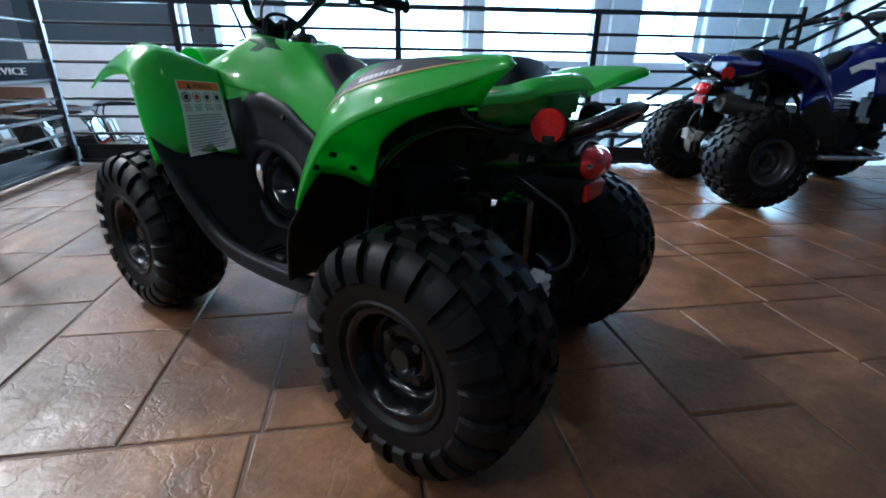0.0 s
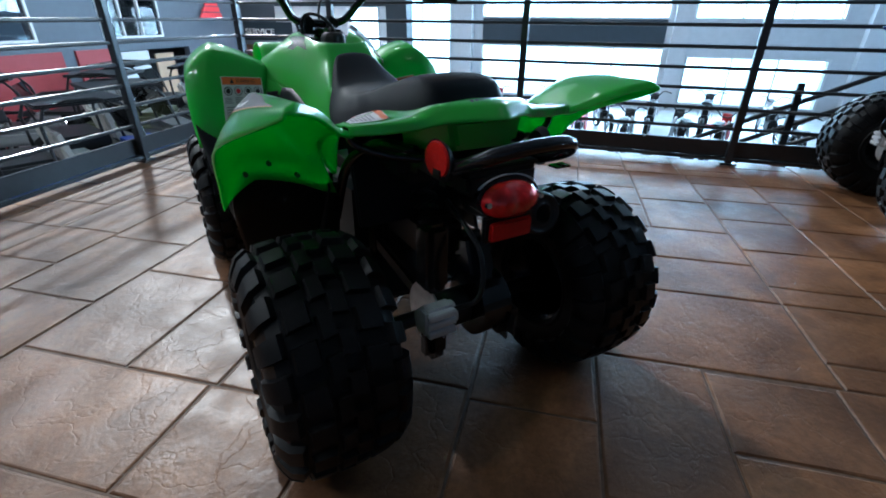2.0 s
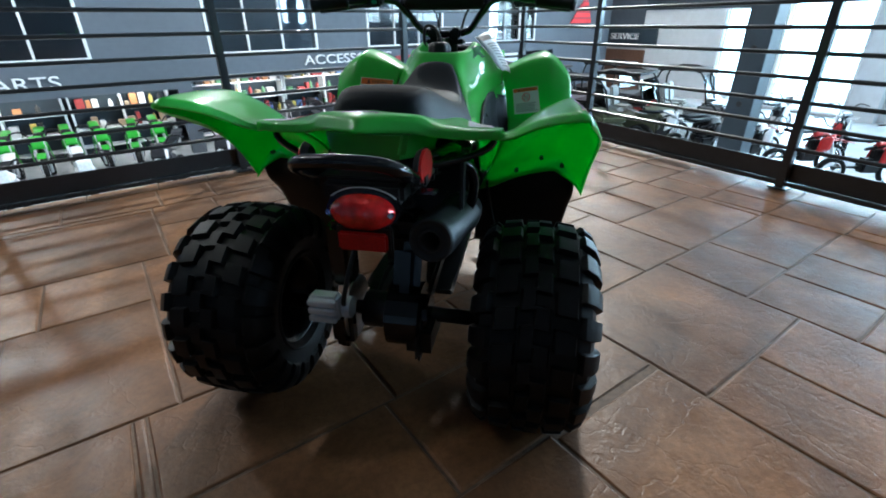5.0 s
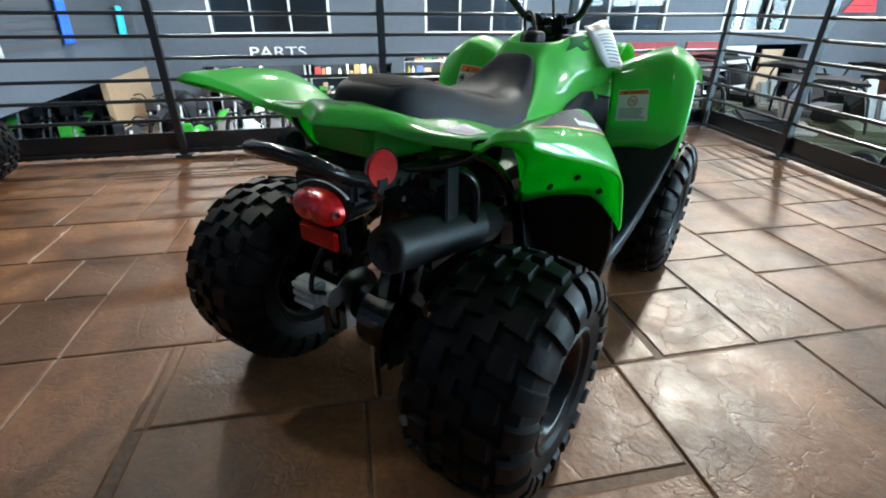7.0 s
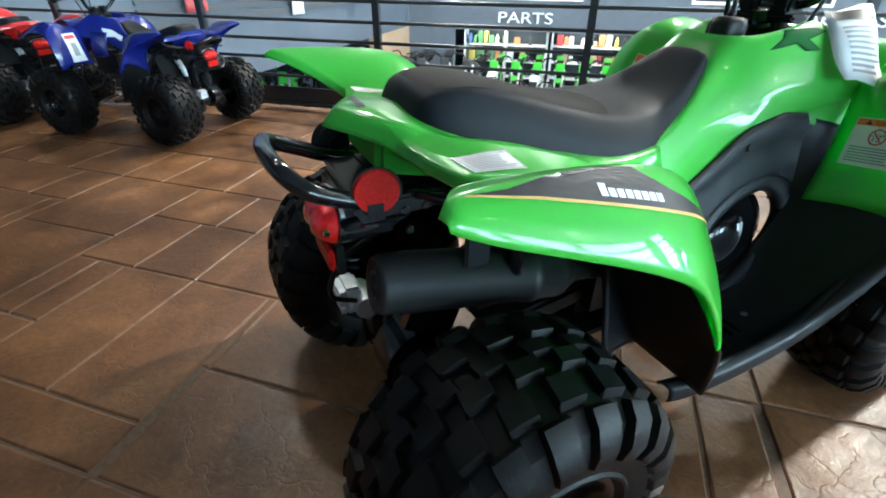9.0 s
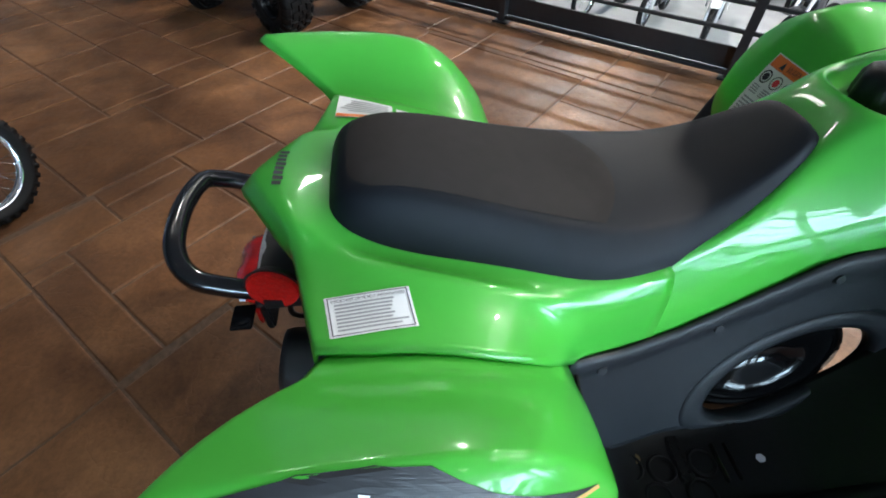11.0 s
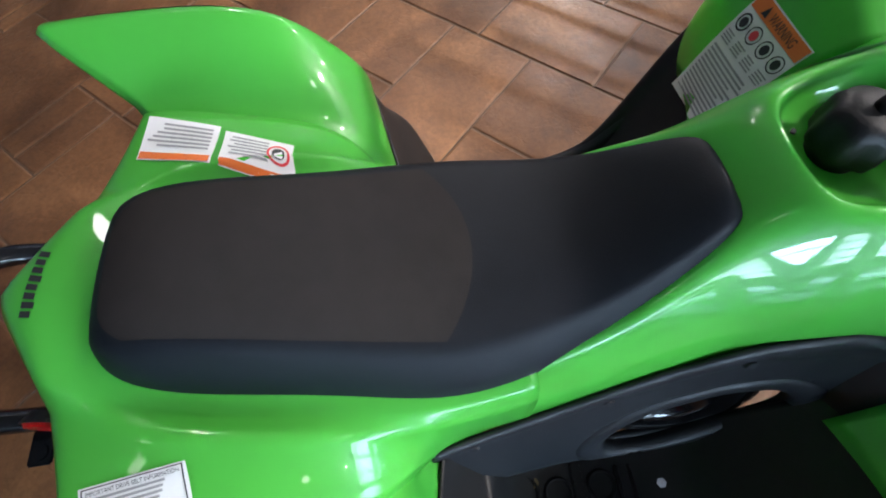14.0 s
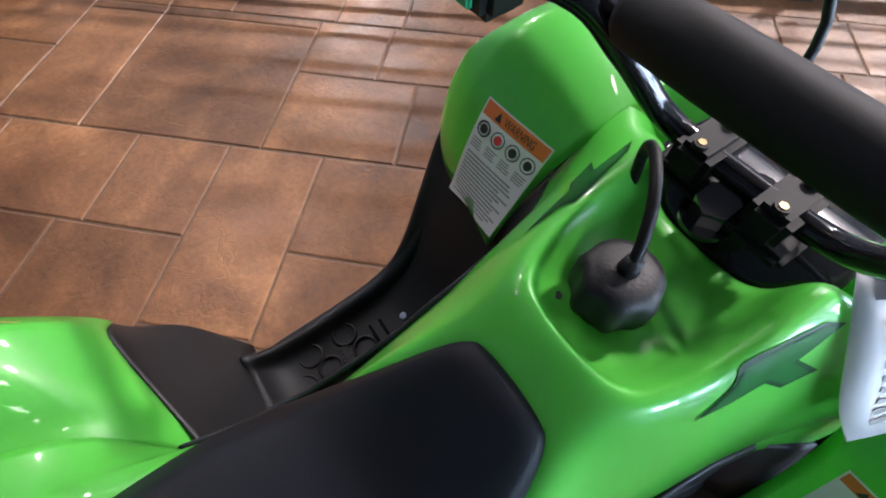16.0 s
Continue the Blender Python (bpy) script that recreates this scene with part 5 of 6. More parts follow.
class Patch:
    """Four corners (top left, top right, bottom right, bottom left) laid onto evaluated shells."""

    def __init__(self, corners, objects, face):
        deps = bpy.context.evaluated_depsgraph_get()
        self.c = [Vector(p) for p in corners]
        self.t = [o.evaluated_get(deps) for o in objects]
        self.face = Vector(face)

    def at(self, u, v, off):
        a, b, c, d = self.c
        p = (a * (1 - u) + b * u) * (1 - v) + (d * (1 - u) + c * u) * v
        best = None
        for t in self.t:
            ok, loc, nrm, _ = t.ray_cast(p + self.face * 0.12, -self.face)
            if ok and (best is None or (loc - p).dot(self.face) > (best - p).dot(self.face)):
                best = loc
        if best is None:
            best = p
        return best + self.face * off

    def grid(self, name, rect, material, parent, off, n=6, m=6, label=""):
        u0, v0, u1, v1 = rect
        vs = [self.at(u0 + (u1 - u0) * i / n, v0 + (v1 - v0) * j / m, off) for j in range(m + 1) for i in range(n + 1)]
        fs = [(j * (n + 1) + i, (j + 1) * (n + 1) + i, (j + 1) * (n + 1) + i + 1, j * (n + 1) + i + 1) for j in range(m) for i in range(n)]
        return link(name, mesh_from(name, vs, fs, True), material, parent, label)

    def shape(self, name, outline, material, parent, off, label=""):
        bm = bmesh.new()
        fs = bm.faces.new([bm.verts.new((u, v, 0)) for u, v in outline])
        bmesh.ops.triangulate(bm, faces=[fs])
        bmesh.ops.subdivide_edges(bm, edges=bm.edges[:], cuts=5, use_grid_fill=True)
        for w in bm.verts:
            w.co = self.at(w.co.x, w.co.y, off)
        bmesh.ops.recalc_face_normals(bm, faces=bm.faces)
        return part(name, bm, material, parent, label)

    def text(self, body, rect, material, parent, off, shear=0.0):
        me = text_mesh(body, 1.0, 0.0, shear)
        co = np.array([v.co[:] for v in me.vertices])
        lo, hi = co.min(0), co.max(0)
        u0, v0, u1, v1 = rect
        for v in me.vertices:
            u = u0 + (u1 - u0) * (v.co.x - lo[0]) / (hi[0] - lo[0])
            w = v1 - (v1 - v0) * (v.co.y - lo[1]) / (hi[1] - lo[1])
            v.co = self.at(u, w, off)
        return link("lettering", me, material, parent)

    def disc(self, name, u, v, ru, rv, material, parent, off, ring=0.0):
        n, vs, fs = 24, [], []
        for k in range(n):
            a = 2 * math.pi * k / n
            vs.append(self.at(u + ru * math.cos(a), v + rv * math.sin(a), off))
            vs.append(self.at(u + ru * ring * math.cos(a), v + rv * ring * math.sin(a), off))
        if ring:
            fs = [(2 * k, 2 * k + 1, 2 * ((k + 1) % n) + 1, 2 * ((k + 1) % n)) for k in range(n)]
        else:
            fs = [tuple(2 * k for k in range(n))[::-1]]
        return link(name, mesh_from(name, vs, fs), material, parent)


def bars(p, parent, u0, u1, v0, v1, count, material, off, seed=1, thick=0.5):
    rng = random.Random(seed)
    h = (v1 - v0) / count
    for k in range(count):
        end = u1 - (u1 - u0) * rng.random() * 0.25
        p.grid("print_line", (u0, v0 + h * k, end, v0 + h * (k + thick)), material, parent, off, 5, 1)


def main_details(q, seat):
    bpy.context.view_layer.update()
    kids = {}
    for o in q.children:
        kids.setdefault(o.name.split(".")[0], []).append(o)
    tank, tail = kids["tank_cover"], kids["tail_cowl"]
    rear_r, rear_l = kids["rear_fender"]
    front_r, front_l = kids["front_fender"]
    # fuel cap with breather hose
    cap = new("fuel_cap")
    cap.parent = q
    cap.matrix_basis = Matrix.Translation((-0.011, .694, .719)) @ Matrix.Rotation(radians(-4), 4, "X")
    cv, cf, n = [], [], 64
    prof = [(.024, -.016), (.026, -.004), (.0325, .002), (.034, .012), (.0335, .032), (.0305, .042), (.023, .046), (.010, .047), (.0005, .047)]
    for r, z in prof:
        for k in range(n):
            a = 2 * math.pi * k / n
            lobe = 1 + (0.065 * math.cos(7 * a) if r > .031 else 0)
            cv.append((r * lobe * math.cos(a), r * lobe * math.sin(a), z))
    for i in range(len(prof) - 1):
        for k in range(n):
            cf.append((i * n + k, i * n + (k + 1) % n, (i + 1) * n + (k + 1) % n, (i + 1) * n + k))
    link("cap", mesh_from("cap", cv, cf, True), CAP_PLASTIC, cap, "lobed black plastic fuel cap")
    part("nipple", cyl_bm((0, 0, .045), (0, 0, .060), .009, .007, seg=16), CAP_PLASTIC, cap, smooth=True)
    tube("breather_hose", [(0, 0, .055), (-.006, .008, .070), (-.022, .026, .088), (-.044, .048, .096), (-.060, .064, .090), (-.066, .074, .070), (-.064, .082, .03)], .0048, RUBBER, cap, "thin black breather hose")
    part("drain_hole", cyl_bm((-.036, .664, .7105), (-.036, .664, .7150), .0035, seg=14), INK, q)
    # front warning label, left fender
    P = Patch([(-.317, .812, .647), (-.203, .830, .636), (-.220, .765, .474), (-.336, .761, .468)], [front_l], (0.15, -0.92, 0.36))
    lb = P.grid("warning_label", (0, 0, 1, 1), WHITE_LABEL, q, .0015, label="white warning label with orange heading and pictograms")
    P.grid("heading", (.02, .01, .98, .13), ORANGE, lb, .0022)
    P.text("WARNING", (.34, .035, .80, .105), INK, lb, .0027)
    P.shape("triangle", [(.20, .11), (.25, .03), (.30, .11)], INK, lb, .0027)
    for k in range(4):
        u = .14 + k * .24
        P.disc("pictogram", u, .23, .10, .07, INK, lb, .0022, ring=.78 if k == 0 else .86)
        P.disc("pictogram_fill", u, .23, .055, .04, INK if k != 1 else RED_PRINT, lb, .0022)
        bars(P, lb, u - .09, u + .10, .33, .43, 4, INK_GREY, .0022, seed=k)
    bars(P, lb, .06, .94, .47, .96, 13, INK_GREY, .0022, seed=9)
    # age label, right fender
    P = Patch([(.219, .816, .615), (.301, .806, .629), (.316, .776, .551), (.231, .777, .539)], [front_r], (-0.1, -0.92, 0.36))
    lb = P.grid("age_label", (0, 0, 1, 1), WHITE_LABEL, q, .0015, label="white age warning label with orange heading")
    P.grid("heading", (.02, .02, .98, .16), ORANGE, lb, .0022)
    P.text("WARNING", (.36, .055, .86, .135), INK, lb, .0027)
    P.shape("triangle", [(.18, .14), (.245, .04), (.31, .14)], INK, lb, .0027)
    P.disc("ban_ring", .5, .38, .16, .17, RED_PRINT, lb, .0024, ring=.82)
    P.text("UNDER", (.37, .32, .63, .38), INK, lb, .0027)
    P.text("12", (.43, .39, .57, .47), INK, lb, .0027)
    P.shape("ban_bar", [(.39, .26), (.41, .25), (.61, .50), (.59, .51)], RED_PRINT, lb, .003)
    bars(P, lb, .08, .92, .60, .95, 6, INK_GREY, .0022, seed=3)
    # drive belt label, right of the tail
    P = Patch([(.177, -.011, .66), (.166, .073, .64), (.208, .080, .64), (.223, -.003, .66)], [tail[0]], (0, 0, 1))
    lb = P.grid("belt_label", (0, 0, 1, 1), WHITE_LABEL, q, .0012, label="white drive belt information label")
    for r in ((.03, .03, .97, .05), (.03, .95, .97, .97), (.03, .03, .042, .97), (.958, .03, .97, .97)):
        P.grid("border", r, INK, lb, .0018, 6, 1)
    P.text("IMPORTANT DRIVE BELT INFORMATION", (.07, .09, .93, .17), INK, lb, .0018)
    bars(P, lb, .10, .92, .21, .92, 8, INK_GREY, .0018, seed=5)
    # two warning labels, left of the tail
    for spot, sd in (((-.210, .074, -.230, -.008, -.162, -.012, -.144, .072), 6), ((-.180, .158, -.203, .080, -.142, .080, -.122, .160), 7)):
        P = Patch([(spot[k], spot[k + 1], .66) for k in (0, 2, 4, 6)], [tail[0]], (0, 0, 1))
        # heading lies towards the seat
        lb = P.grid("tail_label", (0, 0, 1, 1), WHITE_LABEL, q, .0012, label="white warning label with orange heading on the tail")
        P.grid("heading", (.02, .82, .98, .98), ORANGE, lb, .0018)
        bars(P, lb, .35 if sd == 7 else .08, .93, .12, .72, 6, INK_GREY, .0018, seed=sd)
        if sd == 7:
            P.disc("ban_ring", .20, .42, .16, .26, RED_PRINT, lb, .002, ring=.80)
            P.disc("pictogram", .20, .42, .09, .15, INK, lb, .002)
    # dark maker's mark across the tail, as plain blocks
    P = Patch([(-.038, -.058, .69), (.031, -.061, .69), (.029, -.073, .69), (-.042, -.070, .69)], [tail[0]], (0, 0, 1))
    for k in range(8):
        P.grid("mark_block", (k / 8 + .012, .12 if k % 3 else 0, k / 8 + .10, 1), INK, q, .0012, 1, 1)
    # side decals with gold line and a plain white mark
    for mir, sh in ((1, rear_r), (-1, rear_l)):
        P = Patch([(mir * .352, -.10, .722), (mir * .350, .225, .625), (mir * .392, .225, .565), (mir * .388, -.10, .668)], [sh], Vector((mir * .80, -0.25, .55)).normalized())
        dc = P.shape("side_decal", [(.02, .318), (.13, .21), (.28, -.05), (.44, -.21), (.56, -.26), (.62, -.14), (.70, .0), (.83, .14), (.965, .31), (.72, .30), (.48, .285), (.22, .278)], INK, q, .0012, "black side decal with gold stripe")
        P.shape("gold_stripe", [(.02, .318), (.22, .278), (.48, .285), (.72, .30), (.965, .31), (.97, .365), (.72, .345), (.48, .33), (.22, .318), (.01, .345)], GOLD, dc, .0018)
        for k in range(8):
            u = .41 + k * .0300
            P.grid("mark_block", (u, .085 if k else .03, u + .024, .205), WHITE_LABEL, dc, .0018, 2, 2)
    # angular emblem on the tank sides
    for mir in (1, -1):
        P = Patch([(mir * .085, .675, .745), (mir * .085, .815, .765), (mir * .124, .82, .72), (mir * .108, .675, .71)], [tank[0]], (mir * .62, -.15, .76))
        em_ = P.shape("tank_emblem", [(0, .62), (.24, .30), (.30, .02), (.40, .05), (.50, .42), (.84, .30), (.96, .50), (.64, .62), (.76, 1.05), (.52, .98), (.42, .66), (.20, .66)], INK_GREEN, q, .0010, "dark green angular tank emblem with gold edge")
        P.shape("emblem_field", [(.05, .60), (.26, .34), (.32, .10), (.38, .12), (.49, .47), (.83, .36), (.91, .48), (.60, .59), (.70, .98), (.54, .93), (.44, .61), (.20, .61)], EMBLEM_GREEN, em_, .0016)
    # raised lettering blocks pressed into the saddle
    P = Patch([(-.072, .134, .74), (-.072, .116, .74), (.058, .116, .74), (.058, .134, .74)], [seat], (0, 0, 1))
    for k in range(8):
        P.grid("pressed_mark", (.1, k / 8 + .015, .9, k / 8 + .035), VINYL_GREY, q, .0014, 2, 1)
        P.grid("pressed_mark", (.1 + .5 * (k % 2), k / 8 + .035, .35 + .5 * (k % 2), k / 8 + .10), VINYL_GREY, q, .0014, 1, 2)
    # grey textured rear half of the saddle cover
    P = Patch([(-.086, .03, .74), (-.122, .33, .70), (.122, .33, .70), (.086, .03, .74)], [seat], (0, 0, 1))
    vs, nu, nv = [], 36, 24
    for jv in range(nv + 1):
        v = jv / nv
        e = 2 * v - 1
        a, b = -.05 + .09 * e ** 6, 1.06 - .13 * e * e
        vs += [P.at(a + (b - a) * iu / nu, .085 + .83 * v, .0009) for iu in range(nu + 1)]
    fs = [(k * (nu + 1) + i, (k + 1) * (nu + 1) + i, (k + 1) * (nu + 1) + i + 1, k * (nu + 1) + i + 1) for k in range(nv) for i in range(nu)]
    link("saddle_inlay", mesh_from("saddle_inlay", vs, fs, True), VINYL_GREY, q, "grey textured saddle inlay")
    # push rivets along the front wall of the rear wheel arches
    for mir in (1, -1):
        for x, y, z in ((.262, .255, .500), (.318, .246, .535), (.366, .240, .520)):
            part("fender_rivet", cyl_bm((mir * x, y + .008, z), (mir * x, y - .006, z), .005, seg=12), INK, q)
    # paper hang-tag on the right of the tank
    tg = []
    for j in range(9):
        v = j / 8
        for i in range(5):
            u = i / 4 - .5
            tg.append((.100 + v * .105 + u * .035 + .006 * math.sin(v * 5), .869 + u * .080 - v * .042 - .018 * math.sin(v * 3.14), .784 - v * .114 + .008 * math.sin(u * 4 + v * 3)))
    tf = [(j * 5 + i, j * 5 + i + 1, (j + 1) * 5 + i + 1, (j + 1) * 5 + i) for j in range(8) for i in range(4)]
    tag = link("hang_tag", mesh_from("hang_tag", tg, tf, True), PAPER, q, "white paper hang-tag with small print")
    t = tag.modifiers.new("thick", "SOLIDIFY")
    t.thickness, t.offset = 0.0012, 0
    bpy.context.view_layer.update()
    P = Patch([(.083, .835, .784), (.118, .903, .784), (.222, .861, .670), (.187, .793, .670)], [tag], Vector((.63, -.33, .70)).normalized())
    P.grid("tag_heading", (.04, .05, .96, .20), INK, tag, .0012, 6, 4)
    bars(P, tag, .10, .90, .30, .90, 9, INK_GREY, .0012, seed=12)
    part("tag_ball", bmesh_ball(.010, (.212, .858, .668)), BLACK_PLASTIC, q)


def bmesh_ball(r, at):
    bm = bmesh.new()
    bmesh.ops.create_uvsphere(bm, u_segments=14, v_segments=10, radius=r, matrix=Matrix.Translation(at))
    return bm


quad("bright green youth quad bike with black saddle on the balcony floor", "quad bikes on the balcony", GREEN, pose(0.013, 0, 0, 0, 0.5, -0.9), True, RIM_BLACK, "bright green moulded plastic")


def placed(x, y, heading, sx, sy, sz):
    return Matrix.Translation((x, y, 0)) @ Matrix.Rotation(radians(heading - 90), 4, "Z") @ Matrix.Diagonal((sx, sy, sz, 1))


RIM_GREY = mat("grey_rim", (0.06, 0.062, 0.068), 0.3, 0.6, vary=0.1)
quad("blue sport quad bike with bare metal rim lips beside the railing", "quad bikes on the balcony", BLUE, placed(2.36, -0.10, -51, 1.12, 1.12, 1.12), False, RIM_GREY, "dark blue moulded plastic")
quad("blue sport quad bike with black rims parked on the balcony", "quad bikes on the balcony", BLUE, placed(-2.43, -0.21, 227, 0.86, 0.70, 0.80), False, RIM_BLACK, "dark blue moulded plastic")
RED_BODY = mat("red_plastic", (0.50, 0.012, 0.014), 0.28, vary=0.03, scale=60, coat=0.4)
quad("red sport quad bike with black rims parked on the balcony", "quad bikes on the balcony", RED_BODY, placed(-3.28, -1.10, 222, 0.86, 0.70, 0.80), False, RIM_BLACK, "bright red moulded plastic")

for a, b, c, d in F_OPEN:
    if c > 0 or a < -6:
        lo_ = max(c, -0.3)
        area_lamp("window_light", OF + DR * ((a + b) / 2) + UP * ((lo_ + d) / 2) - NR * 0.25, OF + DR * ((a + b) / 2) - NR * 12 + UP * ((lo_ + d) / 2 - 1.5), b - a, d - lo_, (230 if a > 12 else 60) * (b - a) * (d - lo_), (0.56, 0.80, 1.0) if a > 12 else (0.66, 0.86, 1.0))


# ---- motorcycles ----
def spoked_wheel(root, at, radius, tyre_w, rim_mat, spokes, detail, name):
    w = new(name)
    w.parent = root
    w.matrix_basis = Matrix.Translation(at)
    t = tyre_w / 2
    rr = radius - tyre_w * 0.82
    n = 48 if detail else 24
    prof = [(-t * .62, rr), (-t, rr + t * .7), (-t * .95, radius - t * .55), (-t * .6, radius - t * .12), (0, radius - .004), (t * .6, radius - t * .12), (t * .95, radius - t * .55), (t, rr + t * .7), (t * .62, rr)]
    v, f = revolve(prof, n)
    if detail:
        for k in range(36):
            for x in (-t * .62, 0, t * .62):
                a = 2 * math.pi * (k + (0.5 if x == 0 else 0)) / 36
                o = len(v)
                for lv in (-.006, .008):
                    for dx, da in ((-.009, -.045), (.009, -.045), (.009, .045), (-.009, .045)):
                        r = radius - .006 - (abs(x) / t) ** 2 * t * .28 + lv
                        v.append((x + dx, r * math.cos(a + da), r * math.sin(a + da)))
                f += [(o + 4, o + 5, o + 6, o + 7), (o, o + 1, o + 5, o + 4), (o + 1, o + 2, o + 6, o + 5), (o + 2, o + 3, o + 7, o + 6), (o + 3, o, o + 4, o + 7)]
    link("tyre", mesh_from("tyre", v, f, True), RUBBER, w)
    v, f = revolve([(-t * .6, rr + .004), (-t * .55, rr - .006), (-t * .3, rr - .012), (t * .3, rr - .012), (t * .55, rr - .006), (t * .6, rr + .004)], n)
    link("rim", mesh_from("rim", v, f, True), rim_mat, w)
    hr = .36 * radius if detail else .04
    v, f = revolve([(-.034, .001), (-.034, hr * .55), (-.026, hr), (.026, hr), (.034, hr * .55), (.034, .001)], 28)
    hub = link("hub", mesh_from("hub", v, f, True), CAST_ALU, w)
    sb = bmesh.new()
    for k in range(spokes):
        a = 2 * math.pi * k / spokes
        b = a + (0.22 if k % 2 else -0.22)
        x = .022 if (k // 2) % 2 else -.022
        cyl_bm((x, hr * .9 * math.cos(b), hr * .9 * math.sin(b)), (0, (rr - .01) * math.cos(a), (rr - .01) * math.sin(a)), .0018 if detail else .003, seg=5, bm=sb)
    part("spokes", sb, CHROME, w)
    return w


def dirt_bike(label, group, body, m, detail=False, r=0.30, length=1.18):
    """Origin on the ground under the front axle, front towards -y."""
    d = thing("dirt_bike", label, "motorcycle", m, group)
    k = r / 0.30
    spoked_wheel(d, (0, 0, r), r, .085 * k, CHROME, 28 if detail else 12, detail, "front_wheel")
    spoked_wheel(d, (0, length, r * .92), r * .92, .105 * k, CHROME, 28 if detail else 12, detail, "rear_wheel")
    for s in (-1, 1):
        part("fork_leg", cyl_bm((s * .075 * k, 0, r), (s * .085 * k, .20 * k, .86 * k), .021 * k, .026 * k, seg=14), CAST_ALU, d, smooth=True)
    fv = [[(x * k, (-.20 + t * .42) * k, (.62 + .06 * math.sin(t * 2.6) + (0.02 if abs(x) < .03 else 0)) * k) for x in (-.07, -.03, .03, .07)] for t in (0, .25, .5, .75, 1)]
    sheet("front_fender", fv, body, d, thick=.004, sub=1)
    fp = [[(x * k, (.02 + j * .02) * k, (.78 + j * .12 - abs(x) * .3) * k) for x in (-.10, -.05, .05, .10)] for j in (0, 1, 2)]
    sheet("number_plate_panel", fp, body, d, thick=.004, sub=1)
    fb = bmesh.new()
    box_bm((.05 * k, .50 * k, .05 * k), (0, .42 * k, .74 * k), .01, rot=Matrix.Rotation(radians(-12), 3, "X"), bm=fb)
    box_bm((.05 * k, .06 * k, .50 * k), (0, .26 * k, .52 * k), .01, rot=Matrix.Rotation(radians(18), 3, "X"), bm=fb)
    box_bm((.06 * k, .55 * k, .04 * k), (0, length * .76, .36 * k), .01, bm=fb)
    part("frame", fb, BLACK_SATIN, d)
    eb_ = bmesh.new()
    box_bm((.22 * k, .34 * k, .26 * k), (0, .50 * k, .40 * k), .04 * k, bm=eb_)
    box_bm((.14 * k, .16 * k, .22 * k), (0, .42 * k, .58 * k), .02 * k, bm=eb_)
    part("engine", eb_, BLACK_SATIN, d)
    tk = [[(x * k, y * k, (z - abs(x) * .9) * k) for x in (-.13, -.07, 0, .07, .13)] for y, z in ((.16, .80), (.24, .90), (.40, .93), (.56, .88))]
    sheet("tank", tk, body, d, thick=.01, sub=1)
    for s in (-1, 1):
        sh = [[(s * (.14 + j * .01) * k, (.14 + i * .14 + j * .03) * k, (.84 - j * .16 - i * .05) * k) for j in (0, 1, 2)] for i in (0, 1, 2)]
        sheet("shroud", sh, body, d, thick=.006, sub=1)
    st_ = [[(x * k, y * k, z * k - abs(x) * .2) for x in (-.085, -.05, .05, .085)] for y, z in ((.52, .90), (.75, .88), (1.05, .92))]
    sheet("seat", st_, VINYL, d, thick=.05, sub=1)
    rf = [[(x * k, y * k, z * k - abs(x) * .3) for x in (-.09, -.04, .04, .09)] for y, z in ((.92, .84), (1.15, .88), (1.42, .98))]
    sheet("rear_fender", rf, body, d, thick=.004, sub=1)
    tube("handlebar", [(-.38 * k, .26 * k, 1.04 * k), (-.2 * k, .23 * k, 1.07 * k), (-.08 * k, .20 * k, .95 * k), (.08 * k, .20 * k, .95 * k), (.2 * k, .23 * k, 1.07 * k), (.38 * k, .26 * k, 1.04 * k)], .013 * k, BLACK_SATIN, d)
    return d


# small blue dirt bike on the balcony, front wheel towards the quad
BIKE_AT = Matrix.Translation((-0.803, -1.148, 0)) @ Matrix.Rotation(radians(-114), 4, "Z") @ Matrix.Rotation(radians(12), 4, "Y")
dirt_bike("small blue dirt bike with chrome spoked wheels", "dirt bikes", BLUE, BIKE_AT, True, 0.182, 0.76)

BIKE_RED, BIKE_WHITE, BIKE_ORANGE, BIKE_DARK = mat("red_bike_plastic", (0.45, 0.02, 0.02), 0.3), mat("white_bike_plastic", (0.7, 0.7, 0.72), 0.3), mat("orange_bike_plastic", (0.7, 0.16, 0.02), 0.3), mat("dark_bike_plastic", (0.03, 0.03, 0.035), 0.3)
rngb = random.Random(5)


def at_low(dl, nl, turn):
    p = DL * dl + NL * nl
    return Matrix.Translation((p.x, p.y, LOW)) @ Matrix.Rotation(AL + radians(turn), 4, "Z")


def at_low_r(dr, nr, turn):
    p = DR * dr + NR * nr
    return Matrix.Translation((p.x, p.y, LOW)) @ Matrix.Rotation(AR + radians(turn), 4, "Z")


# green bikes in a row under the counter wall, fronts to the hall
first = dirt_bike("green dirt bike in a row before the counter wall", "dirt bikes in the showroom", GREEN, at_low(-1.9, 12.3, 0), False, 0.34, 1.3)
for i in range(1, 6):
    copy_thing(first, at_low(-1.9 + i * 0.58, 12.3 + rngb.uniform(-.1, .1), rngb.uniform(-14, 4)))
whites = dirt_bike("white motorcycle on the showroom floor", "dirt bikes in the showroom", BIKE_WHITE, at_low(2.9, 10.6, 30), False, 0.34, 1.3)
reds = dirt_bike("red motorcycle on the showroom floor", "dirt bikes in the showroom", BIKE_RED, at_low(-8.0, 10.2, 10), False, 0.34, 1.3)
darks = dirt_bike("black motorcycle on the showroom floor", "dirt bikes in the showroom", BIKE_DARK, at_low_r(-5.8, 11.6, 170), False, 0.36, 1.35)
